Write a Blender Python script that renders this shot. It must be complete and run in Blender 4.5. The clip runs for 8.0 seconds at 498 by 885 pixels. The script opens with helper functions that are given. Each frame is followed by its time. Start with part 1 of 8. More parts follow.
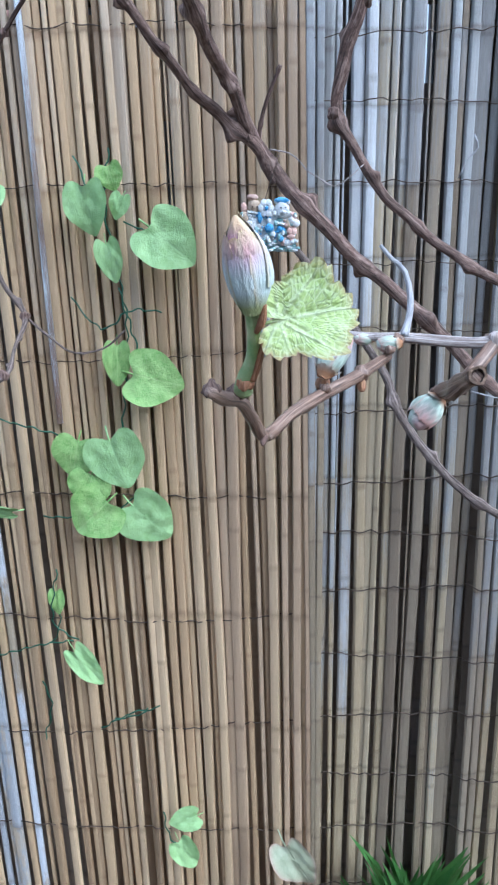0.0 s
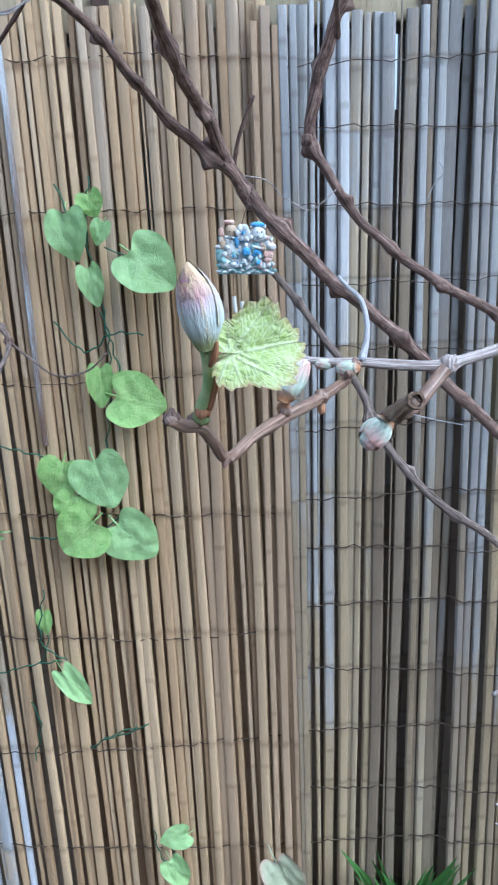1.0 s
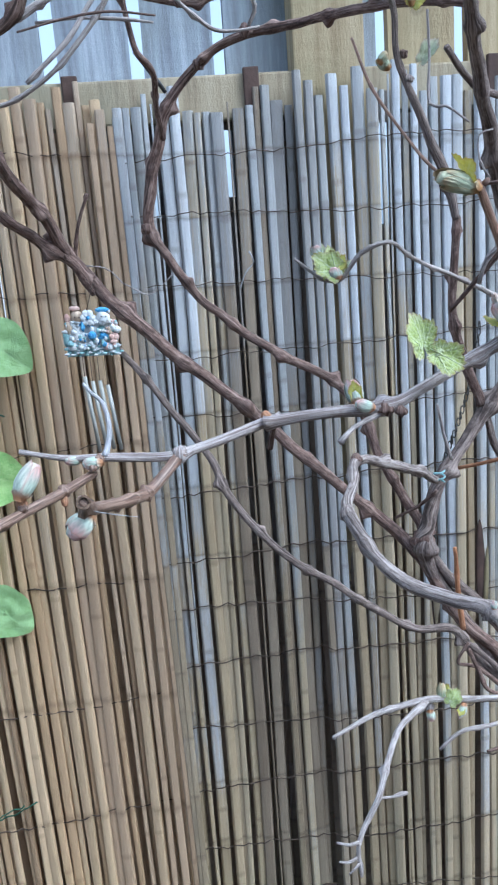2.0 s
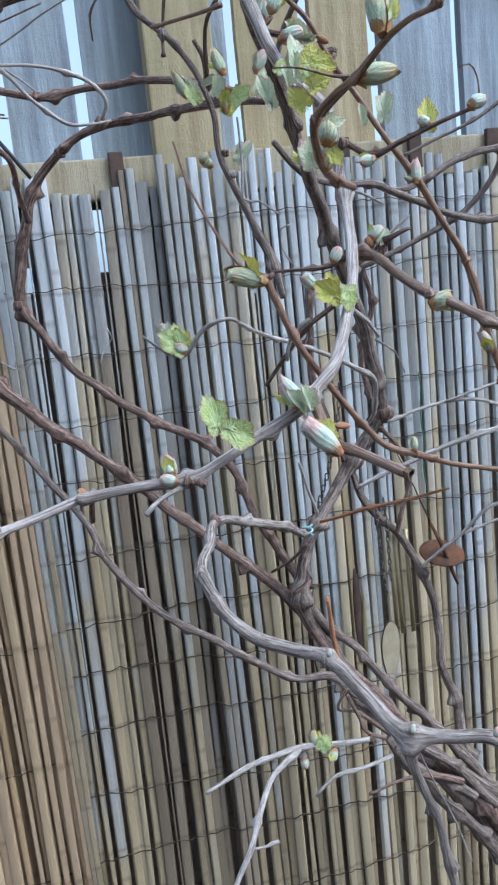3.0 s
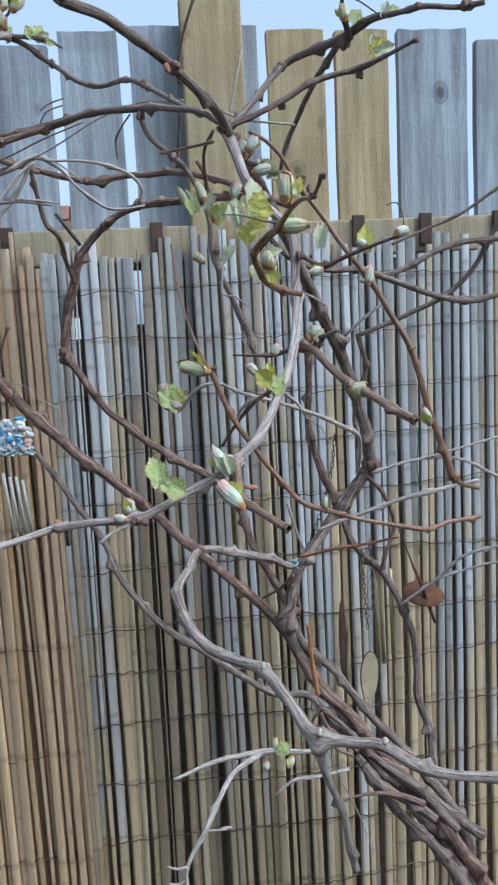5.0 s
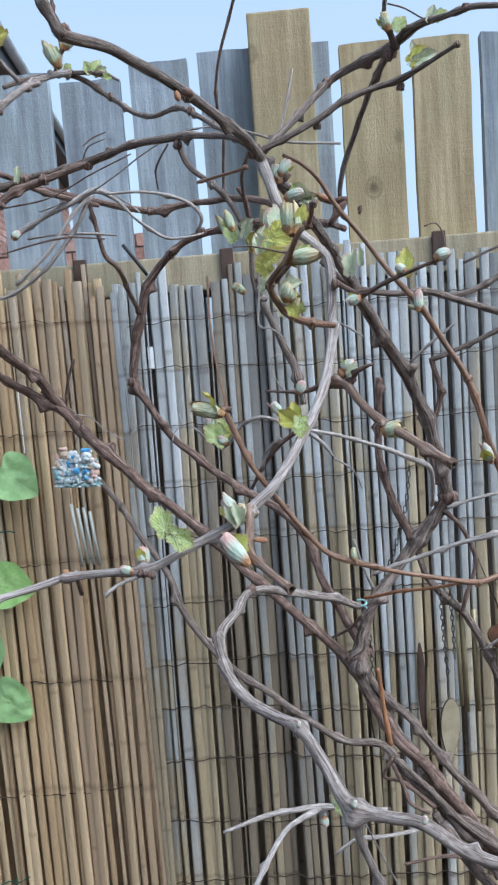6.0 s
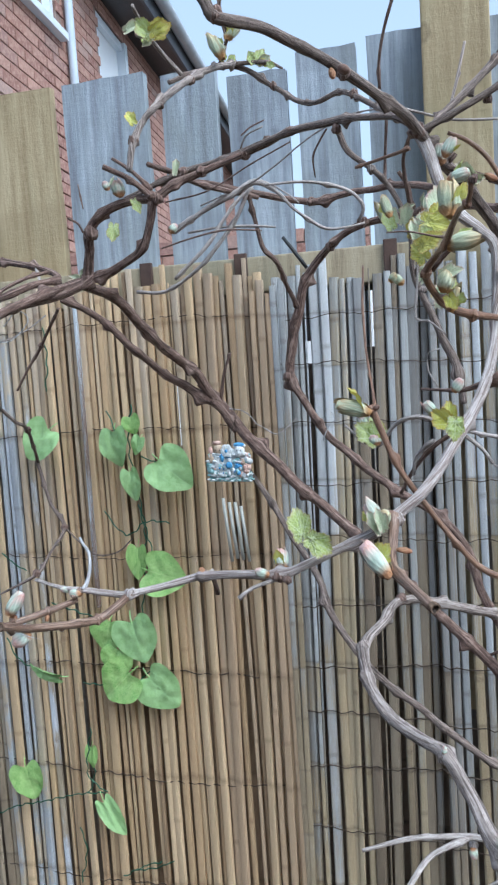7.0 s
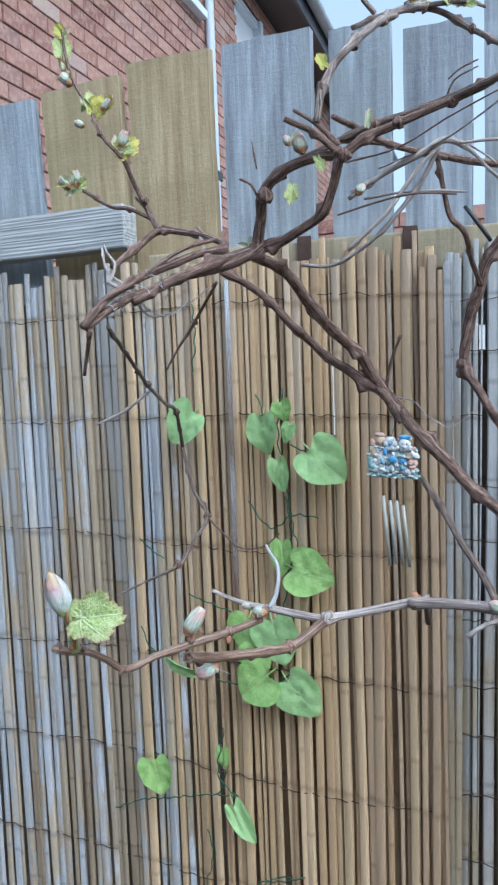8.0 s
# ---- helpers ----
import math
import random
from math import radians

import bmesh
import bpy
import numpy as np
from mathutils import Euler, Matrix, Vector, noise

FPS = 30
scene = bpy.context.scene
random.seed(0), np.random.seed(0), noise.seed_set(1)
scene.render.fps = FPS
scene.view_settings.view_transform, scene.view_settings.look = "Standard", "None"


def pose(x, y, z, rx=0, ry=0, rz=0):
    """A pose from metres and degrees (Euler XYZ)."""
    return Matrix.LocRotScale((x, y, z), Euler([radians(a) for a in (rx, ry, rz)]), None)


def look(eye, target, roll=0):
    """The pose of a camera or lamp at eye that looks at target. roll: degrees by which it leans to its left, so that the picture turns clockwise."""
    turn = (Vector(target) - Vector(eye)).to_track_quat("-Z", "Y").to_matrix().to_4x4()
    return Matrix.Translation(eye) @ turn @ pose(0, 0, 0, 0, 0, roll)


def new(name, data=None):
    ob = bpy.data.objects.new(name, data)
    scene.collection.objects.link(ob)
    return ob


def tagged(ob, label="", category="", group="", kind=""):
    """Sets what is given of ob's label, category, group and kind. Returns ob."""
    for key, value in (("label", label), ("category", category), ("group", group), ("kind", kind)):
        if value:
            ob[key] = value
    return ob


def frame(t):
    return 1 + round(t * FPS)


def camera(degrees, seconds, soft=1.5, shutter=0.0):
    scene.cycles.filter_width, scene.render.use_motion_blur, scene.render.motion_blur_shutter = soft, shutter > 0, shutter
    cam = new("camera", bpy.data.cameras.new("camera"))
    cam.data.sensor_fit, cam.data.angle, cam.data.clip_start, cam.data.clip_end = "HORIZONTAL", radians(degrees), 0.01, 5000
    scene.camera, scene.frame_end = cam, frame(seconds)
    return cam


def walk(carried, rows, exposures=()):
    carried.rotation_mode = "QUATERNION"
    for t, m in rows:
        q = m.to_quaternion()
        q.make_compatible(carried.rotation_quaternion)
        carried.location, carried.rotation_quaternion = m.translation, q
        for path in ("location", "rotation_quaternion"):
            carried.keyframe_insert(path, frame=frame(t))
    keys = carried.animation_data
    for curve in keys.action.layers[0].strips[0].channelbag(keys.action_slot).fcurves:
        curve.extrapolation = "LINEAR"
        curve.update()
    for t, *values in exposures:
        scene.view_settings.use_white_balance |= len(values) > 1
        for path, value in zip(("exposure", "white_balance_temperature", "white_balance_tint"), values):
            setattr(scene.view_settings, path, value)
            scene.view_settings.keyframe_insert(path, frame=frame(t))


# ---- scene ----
cam = camera(35.4, 8.0, soft=2.2)
PATH = [
    (0, (0.005, 0.100, 1.346), (-0.038, 1.995, 0.707), -1.4),
    (0.5, (0.007, 0.095, 1.349), (-0.036, 1.994, 0.725), -1.8),
    (1, (0.014, 0.084, 1.353), (-0.000, 1.993, 0.754), -2.2),
    (1.5, (0.049, 0.061, 1.365), (0.130, 1.984, 0.821), -2.9),
    (2, (0.093, 0.035, 1.376), (0.285, 1.969, 0.904), -4.4),
    (2.2, (0.106, 0.021, 1.379), (0.363, 1.955, 0.937), -4.4),
    (3.5, (0.169, -0.027, 1.394), (0.601, 1.902, 1.094), -6.4),
    (4, (0.182, -0.058, 1.399), (0.620, 1.878, 1.149), -5.5),
    (5.3, (0.246, -0.170, 1.438), (0.378, 1.805, 1.154), -2.9),
    (5.5, (0.265, -0.155, 1.442), (0.337, 1.827, 1.179), -3.2),
    (6, (0.304, -0.119, 1.440), (0.218, 1.867, 1.218), -4.3),
    (6.5, (0.324, -0.097, 1.439), (0.025, 1.870, 1.235), -4.3),
    (7, (0.315, -0.086, 1.438), (-0.187, 1.839, 1.234), -3.7),
    (7.2, (0.312, -0.074, 1.438), (-0.272, 1.828, 1.238), -3.3),
    (7.5, (0.302, -0.059, 1.441), (-0.393, 1.804, 1.231), -3.1),
    (7.6, (0.295, -0.055, 1.445), (-0.423, 1.798, 1.223), -2.5),
    (8, (0.227, -0.014, 1.437), (-0.548, 1.816, 1.210), -2.1),
]
walk(cam, [(t, look(eye, target, roll)) for t, eye, target, roll in PATH], [(0, 1.12, 5130, 7), (1.5, 1.08, 5120, 5), (2.2, 0.98, 5180, 5), (3.5, 0.82, 5400, 4), (5.5, 0.66, 5560, 4), (6.5, 0.83, 5560, 4), (8, 0.81, 5420, 4)])

# ---- light ----
SUN_ELEVATION, SUN_AZIMUTH = radians(48), radians(125)
world = bpy.data.worlds.new("overcast_sky")
scene.world = world
world.use_nodes = True
wn, wl = world.node_tree.nodes, world.node_tree.links
sky = wn.new("ShaderNodeTexSky")
sky.sky_type, sky.sun_disc = "NISHITA", False
sky.sun_elevation, sky.sun_rotation = SUN_ELEVATION, SUN_AZIMUTH
sky.air_density, sky.dust_density, sky.ozone_density = 1.0, 5.0, 1.0
wn["Background"].inputs["Strength"].default_value = 0.15
cloud = wn.new("ShaderNodeHueSaturation")
cloud.inputs["Saturation"].default_value = 0.5
wl.new(sky.outputs["Color"], cloud.inputs["Color"])
veil = wn.new("ShaderNodeMix")
veil.data_type = "RGBA"
veil.inputs[0].default_value = 0.35
veil.inputs[7].default_value = (3.0, 3.8, 4.9, 1)
wl.new(cloud.outputs["Color"], veil.inputs[6])
wl.new(veil.outputs[2], wn["Background"].inputs["Color"])
sun = new("sun", bpy.data.lights.new("sun", "SUN"))
sun.data.energy, sun.data.angle, sun.data.color = 1.2, radians(50), (1.0, 0.99, 0.97)
sun_way = Vector((math.sin(SUN_AZIMUTH) * math.cos(SUN_ELEVATION), math.cos(SUN_AZIMUTH) * math.cos(SUN_ELEVATION), math.sin(SUN_ELEVATION)))
sun.rotation_euler = sun_way.to_track_quat("Z", "Y").to_euler()


# ---- materials ----
class Nodes:
    """A small builder for node materials."""

    def __init__(self, name):
        self.m = bpy.data.materials.new(name)
        self.m.use_nodes = True
        self.t = self.m.node_tree
        self.out = self.t.nodes["Principled BSDF"]

    def add(self, kind, **inputs):
        node = self.t.nodes.new(kind)
        for key, value in inputs.items():
            self.put(node, key.replace("_", " "), value)
        return node

    def put(self, node, key, value):
        if isinstance(value, bpy.types.NodeSocket):
            self.t.links.new(value, node.inputs[key])
        else:
            node.inputs[key].default_value = value

    def coords(self, scale=(1, 1, 1), random_shift=False):
        tc = self.t.nodes.new("ShaderNodeTexCoord")
        mp = self.t.nodes.new("ShaderNodeMapping")
        mp.inputs["Scale"].default_value = scale
        self.t.links.new(tc.outputs["Object"], mp.inputs["Vector"])
        if random_shift:
            info = self.t.nodes.new("ShaderNodeObjectInfo")
            mul = self.t.nodes.new("ShaderNodeVectorMath")
            mul.operation = "SCALE"
            mul.inputs[0].default_value = (7.3, 3.1, 11.7)
            self.t.links.new(info.outputs["Random"], mul.inputs["Scale"])
            self.t.links.new(mul.outputs["Vector"], mp.inputs["Location"])
        return mp.outputs["Vector"]

    def noise(self, vector, scale, detail=4.0, rough=0.6):
        n = self.add("ShaderNodeTexNoise", Vector=vector, Scale=scale, Detail=detail, Roughness=rough)
        return n.outputs["Fac"]

    def ramp(self, fac, stops):
        n = self.t.nodes.new("ShaderNodeValToRGB")
        self.t.links.new(fac, n.inputs["Fac"])
        els = n.color_ramp.elements
        while len(els) < len(stops):
            els.new(0.5)
        for el, (pos, col) in zip(els, stops):
            el.position, el.color = pos, (*col, 1) if len(col) == 3 else col
        return n.outputs["Color"]

    def mix(self, fac, a, b, mode="MIX"):
        n = self.t.nodes.new("ShaderNodeMix")
        n.data_type, n.blend_type = "RGBA", mode
        for key, value in ((0, fac), (6, a), (7, b)):
            if isinstance(value, bpy.types.NodeSocket):
                self.t.links.new(value, n.inputs[key])
            else:
                n.inputs[key].default_value = value if key == 0 else (*value, 1)
        return n.outputs[2]

    def math(self, op, a, b=0.0, clamp=False):
        n = self.t.nodes.new("ShaderNodeMath")
        n.operation, n.use_clamp = op, clamp
        for i, value in enumerate((a, b)):
            if isinstance(value, bpy.types.NodeSocket):
                self.t.links.new(value, n.inputs[i])
            else:
                n.inputs[i].default_value = value
        return n.outputs[0]

    def random(self):
        return self.t.nodes.new("ShaderNodeObjectInfo").outputs["Random"]

    def white(self, value):
        n = self.t.nodes.new("ShaderNodeTexWhiteNoise")
        n.noise_dimensions = "1D"
        self.t.links.new(value, n.inputs["W"])
        return n.outputs["Value"]

    def finish(self, colour, rough=0.8, bump=None, strength=0.3, distance=0.002, **extra):
        self.put(self.out, "Base Color", colour if isinstance(colour, bpy.types.NodeSocket) else (*colour, 1))
        self.put(self.out, "Roughness", rough)
        if bump is not None:
            b = self.add("ShaderNodeBump", Height=bump, Strength=strength, Distance=distance)
            self.put(self.out, "Normal", b.outputs["Normal"])
        for key, value in extra.items():
            self.put(self.out, key.replace("_", " "), value)
        return self.m


WIRES_TAN = (1.51, 1.338, 1.137, 0.942, 0.759, 0.57, 0.38, 0.19)
WIRES_GREY = (1.505, 1.425, 1.335, 1.25, 1.165, 1.06, 0.957, 0.875, 0.79, 0.685, 0.585, 0.48, 0.37, 0.26)


def reed_material(name, warm, pale, dark, grey, bleach, grey_from, grey_share, blocks, blotches=1.0, rise=1.6, wires=WIRES_TAN, loose=1.7):
    """Split reed: streaks along the cane, tone by piece and by stretch between the wires, darker bands along the wires,
    weathered grey by height.
    """
    n = Nodes(name)
    at = n.coords((1, 1, 0.03), True)
    spot = n.coords((1, 1, 0.22), True)
    streak = n.noise(at, 420, 6, 0.7)
    patch = n.noise(spot, 16, 5, 0.65)
    r = n.random()
    r2 = n.white(r)
    r3 = n.white(n.math("ADD", n.math("MULTIPLY", r, 53.0), 7.0))
    tone = n.ramp(r2, [(0.0, dark), (0.08, tuple((a + b) / 2 for a, b in zip(dark, warm))), (0.36, warm), (0.75, pale)])
    base = n.mix(n.ramp(streak, [(0.35, (0, 0, 0)), (0.7, (1, 1, 1))]), tone, pale)
    base = n.mix(n.ramp(streak, [(0.25, (0.8, 0.8, 0.8)), (0.43, (0, 0, 0))]), base, dark)
    geo = n.t.nodes.new("ShaderNodeNewGeometry")
    sep = n.add("ShaderNodeSeparateXYZ", Vector=geo.outputs["Position"])
    # which stretch between two wires, and how near the next wire is
    up = list(reversed(wires))
    level = n.ramp(n.math("DIVIDE", sep.outputs["Z"], 1.7), [(0.0, (0, 0, 0))] + [(h / 1.7, ((i + 1) / 16,) * 3) for i, h in enumerate(up)] + [(1.0, ((len(up) + 2) / 16,) * 3)])
    phase = n.math("MULTIPLY", level, 16.0)
    stretch = n.math("FLOOR", phase)
    place = n.add("ShaderNodeMapping", Vector=geo.outputs["Position"])
    place.inputs["Scale"].default_value = (1, 1, 0.28)
    blotch = n.noise(place.outputs["Vector"], 13, 9, 0.78)
    cell = n.white(n.math("ADD", n.math("MULTIPLY", r, 37.0), n.math("MULTIPLY", stretch, 1.7)))
    high = n.math("MULTIPLY", n.math("SUBTRACT", sep.outputs["Z"], grey_from), rise)
    high = n.math("ADD", high, n.math("MULTIPLY", n.math("SUBTRACT", r3, 0.5), loose))
    high = n.math("ADD", high, n.math("MULTIPLY", n.math("SUBTRACT", patch, 0.5), 2.2))
    high = n.math("ADD", high, n.math("MULTIPLY", n.math("SUBTRACT", cell, 0.5), blocks))
    high = n.math("ADD", high, n.math("MULTIPLY", n.math("SUBTRACT", blotch, 0.5), blotches))
    high = n.math("ADD", n.math("MULTIPLY", high, 1.5), 0.5, True)
    high = n.math("MULTIPLY", high, grey_share, True)
    weather = n.mix(n.ramp(n.math("FRACT", n.math("MULTIPLY", r2, 9.0)), [(0.5, (0, 0, 0)), (0.95, (1, 1, 1))]), grey, bleach)
    weather = n.mix(n.ramp(streak, [(0.3, (0.55, 0.55, 0.55)), (0.46, (0, 0, 0))]), weather, dark)
    fleck = n.noise(n.coords((1, 1, 0.4), True), 110, 6, 0.78)
    weather = n.mix(n.ramp(fleck, [(0.52, (0, 0, 0)), (0.60, (0.75, 0.75, 0.75))]), weather, bleach)
    weather = n.mix(n.ramp(fleck, [(0.38, (0.6, 0.6, 0.6)), (0.45, (0, 0, 0))]), weather, tuple((a + b) / 2 for a, b in zip(dark, warm)))
    base = n.mix(high, base, weather)
    fade = n.ramp(cell, [(0.0, (0.66, 0.64, 0.60)), (0.45, (0.95, 0.94, 0.92)), (1.0, (1, 1, 1))])
    base = n.mix(0.55, base, fade, "MULTIPLY")
    # narrow darker bands along the wires, broken up by noise
    near = n.math("ABSOLUTE", n.math("SUBTRACT", n.math("FRACT", n.math("ADD", phase, n.math("ADD", 0.5, n.math("MULTIPLY", n.math("SUBTRACT", blotch, 0.5), 0.14)))), 0.5))
    wire_band = n.ramp(near, [(0.0, (0.6, 0.6, 0.6)), (0.02, (0.3, 0.3, 0.3)), (0.05, (0, 0, 0))])
    base = n.mix(n.mix(1.0, wire_band, n.ramp(n.noise(spot, 30, 4, 0.7), [(0.3, (0.2, 0.2, 0.2)), (0.6, (1, 1, 1))]), "MULTIPLY"), base, tuple(c * 0.75 for c in dark))
    stain = n.ramp(n.noise(spot, 60, 4, 0.7), [(0.6, (0, 0, 0)), (0.72, (0.6, 0.6, 0.6))])
    base = n.mix(stain, base, tuple(c * 0.5 for c in dark))
    crack = n.ramp(n.noise(n.coords((1, 1, 0.011), True), 260, 3, 0.6), [(0.59, (0, 0, 0)), (0.68, (0.6, 0.6, 0.6))])
    base = n.mix(crack, base, tuple(c * 0.7 for c in dark))
    scuff = n.noise(n.coords((1, 1, 0.16), True), 170, 7, 0.8)
    base = n.mix(n.ramp(scuff, [(0.56, (0, 0, 0)), (0.64, (0.55, 0.55, 0.55))]), base, tuple((a + b) / 2 for a, b in zip(pale, bleach)))
    base = n.mix(n.ramp(scuff, [(0.34, (0.6, 0.6, 0.6)), (0.42, (0, 0, 0))]), base, tuple(c * 0.8 for c in dark))
    knot = n.t.nodes.new("ShaderNodeAttribute")
    knot.attribute_name = "joint"
    base = n.mix(n.math("MULTIPLY", knot.outputs["Fac"], 0.3), base, dark)
    return n.finish(base, 0.62, streak, 0.45, 0.0015)


M = {}
M["reed_tan"] = reed_material("reed_tan", (0.50, 0.335, 0.175), (0.65, 0.485, 0.30), (0.24, 0.135, 0.07), (0.42, 0.365, 0.31), (0.50, 0.45, 0.39), 1.75, 0.6, 0.5, 1.5)
M["reed_left"] = reed_material("reed_weathered", (0.43, 0.345, 0.24), (0.58, 0.49, 0.365), (0.12, 0.09, 0.07), (0.40, 0.43, 0.465), (0.66, 0.70, 0.77), 1.10, 1.0, 1.6, 8.0, -0.5, WIRES_TAN, 0.9)
M["reed_umber"] = reed_material("reed_umber", (0.43, 0.29, 0.175), (0.56, 0.42, 0.28), (0.16, 0.10, 0.06), (0.30, 0.275, 0.25), (0.40, 0.37, 0.34), 1.7, 0.6, 0.6, 2.0)
M["reed_grey"] = reed_material("reed_grey", (0.44, 0.335, 0.195), (0.58, 0.48, 0.32), (0.12, 0.08, 0.052), (0.39, 0.42, 0.445), (0.60, 0.65, 0.71), 1.10, 0.9, 0.9, 2.5, 2.0, WIRES_GREY)
# two darkened copies of the reed colours: gap shade painted into the rear reeds
M["reed_shade_grey"] = reed_material("reed_shaded_grey", (0.20, 0.15, 0.11), (0.28, 0.22, 0.16), (0.085, 0.06, 0.045), (0.19, 0.19, 0.19), (0.25, 0.25, 0.26), 1.15, 0.6, 0.8, 2.0, 1.8, WIRES_GREY)
M["reed_shade_tan"] = reed_material("reed_shaded_tan", (0.30, 0.19, 0.105), (0.40, 0.28, 0.17), (0.13, 0.08, 0.045), (0.24, 0.21, 0.18), (0.28, 0.25, 0.22), 1.75, 0.5, 0.6, 1.5)
M["reed_brown"] = reed_material("reed_brown", (0.27, 0.205, 0.135), (0.37, 0.30, 0.215), (0.09, 0.062, 0.044), (0.29, 0.30, 0.31), (0.41, 0.44, 0.47), 1.15, 0.8, 0.8, 2.0, 1.8, WIRES_GREY)

n = Nodes("reed_peeling")
_skin = n.noise(n.coords((60, 60, 9)), 2.2, 5, 0.7)
_worn = n.math("ADD", _skin, n.math("MULTIPLY", n.math("SUBTRACT", n.noise(n.coords((0.1, 0.1, 1)), 5, 2, 0.5), 0.5), 0.5))
M["reed_peeling"] = n.finish(n.mix(n.ramp(_worn, [(0.48, (1, 1, 1)), (0.55, (0, 0, 0))]), (0.62, 0.68, 0.74), (0.17, 0.10, 0.065)), 0.6, _skin, 0.5, 0.0015)


def bark_material(name, dark, mid, pale, rough=0.8, fibre=1.0, strips=0.0, relief=0.6, short=75):
    """Bark in long fibres; strips: how much of it lifts in pale peeling bands."""
    n = Nodes(name)
    uv = n.t.nodes.new("ShaderNodeUVMap").outputs["UV"]
    mp = n.add("ShaderNodeMapping", Vector=uv)
    mp.inputs["Scale"].default_value = (8 * fibre, short, 1)
    f = n.noise(mp.outputs["Vector"], 1.0, 6, 0.72)
    band = n.add("ShaderNodeMapping", Vector=uv)
    band.inputs["Scale"].default_value = (6, 30, 1)
    peel = n.noise(band.outputs["Vector"], 1.0, 4, 0.6)
    big = n.noise(n.coords(), 24, 5, 0.6)
    c = n.ramp(f, [(0.33, dark), (0.49, mid), (0.68, pale)])
    if strips:
        c = n.mix(n.ramp(peel, [(0.50, (0, 0, 0)), (0.58, (strips, strips, strips))]), c, pale)
    c = n.mix(n.ramp(big, [(0.45, (0, 0, 0)), (0.75, (0.5, 0.5, 0.5))]), c, dark)
    fine = n.add("ShaderNodeMapping", Vector=uv)
    fine.inputs["Scale"].default_value = (17 * fibre, 11, 1)
    hair = n.noise(fine.outputs["Vector"], 1.0, 5, 0.7)
    c = n.mix(n.ramp(hair, [(0.39, (0.9, 0.9, 0.9)), (0.46, (0, 0, 0))]), c, dark)
    c = n.mix(n.ramp(hair, [(0.54, (0, 0, 0)), (0.61, (0.85, 0.85, 0.85))]), c, pale)
    c = n.mix(n.ramp(n.noise(n.coords(), 300, 3, 0.6), [(0.60, (0, 0, 0)), (0.75, (0.5, 0.5, 0.5))]), c, dark)
    return n.finish(c, rough, n.math("ADD", f, n.math("ADD", n.math("MULTIPLY", peel, 0.6), n.math("MULTIPLY", hair, 1.2))), relief, 0.0022)


M["bark"] = bark_material("vine_bark", (0.040, 0.024, 0.019), (0.165, 0.098, 0.076), (0.38, 0.275, 0.23))
M["dusky"] = bark_material("dusky_bark", (0.038, 0.027, 0.023), (0.155, 0.112, 0.093), (0.40, 0.325, 0.285), 0.8, 1.2, 0.2)
M["grey"] = bark_material("peeling_bark", (0.07, 0.05, 0.042), (0.255, 0.205, 0.182), (0.52, 0.455, 0.42), 0.8, 1.4, 0.4)
M["silver"] = bark_material("silvery_cane", (0.13, 0.085, 0.07), (0.33, 0.27, 0.245), (0.74, 0.69, 0.67), 0.5, 1.5, 0.45, 0.6, 18)
M["red"] = bark_material("young_cane", (0.075, 0.037, 0.023), (0.205, 0.105, 0.063), (0.38, 0.24, 0.16), 0.38, 0.6, 0.0, 0.25)
M["tan"] = bark_material("tan_cane", (0.06, 0.034, 0.024), (0.20, 0.12, 0.083), (0.44, 0.32, 0.25), 0.36, 0.9, 0.0, 0.3, 34)
M["orange"] = bark_material("dry_orange_stem", (0.24, 0.09, 0.035), (0.43, 0.19, 0.085), (0.55, 0.30, 0.17), 0.7, 0.7)
M["twig"] = bark_material("pale_twig", (0.19, 0.155, 0.14), (0.41, 0.36, 0.335), (0.66, 0.615, 0.59), 0.8, 0.7)
M["bleached"] = bark_material("bleached_twig", (0.27, 0.265, 0.27), (0.48, 0.48, 0.50), (0.68, 0.68, 0.70), 0.7, 0.7)


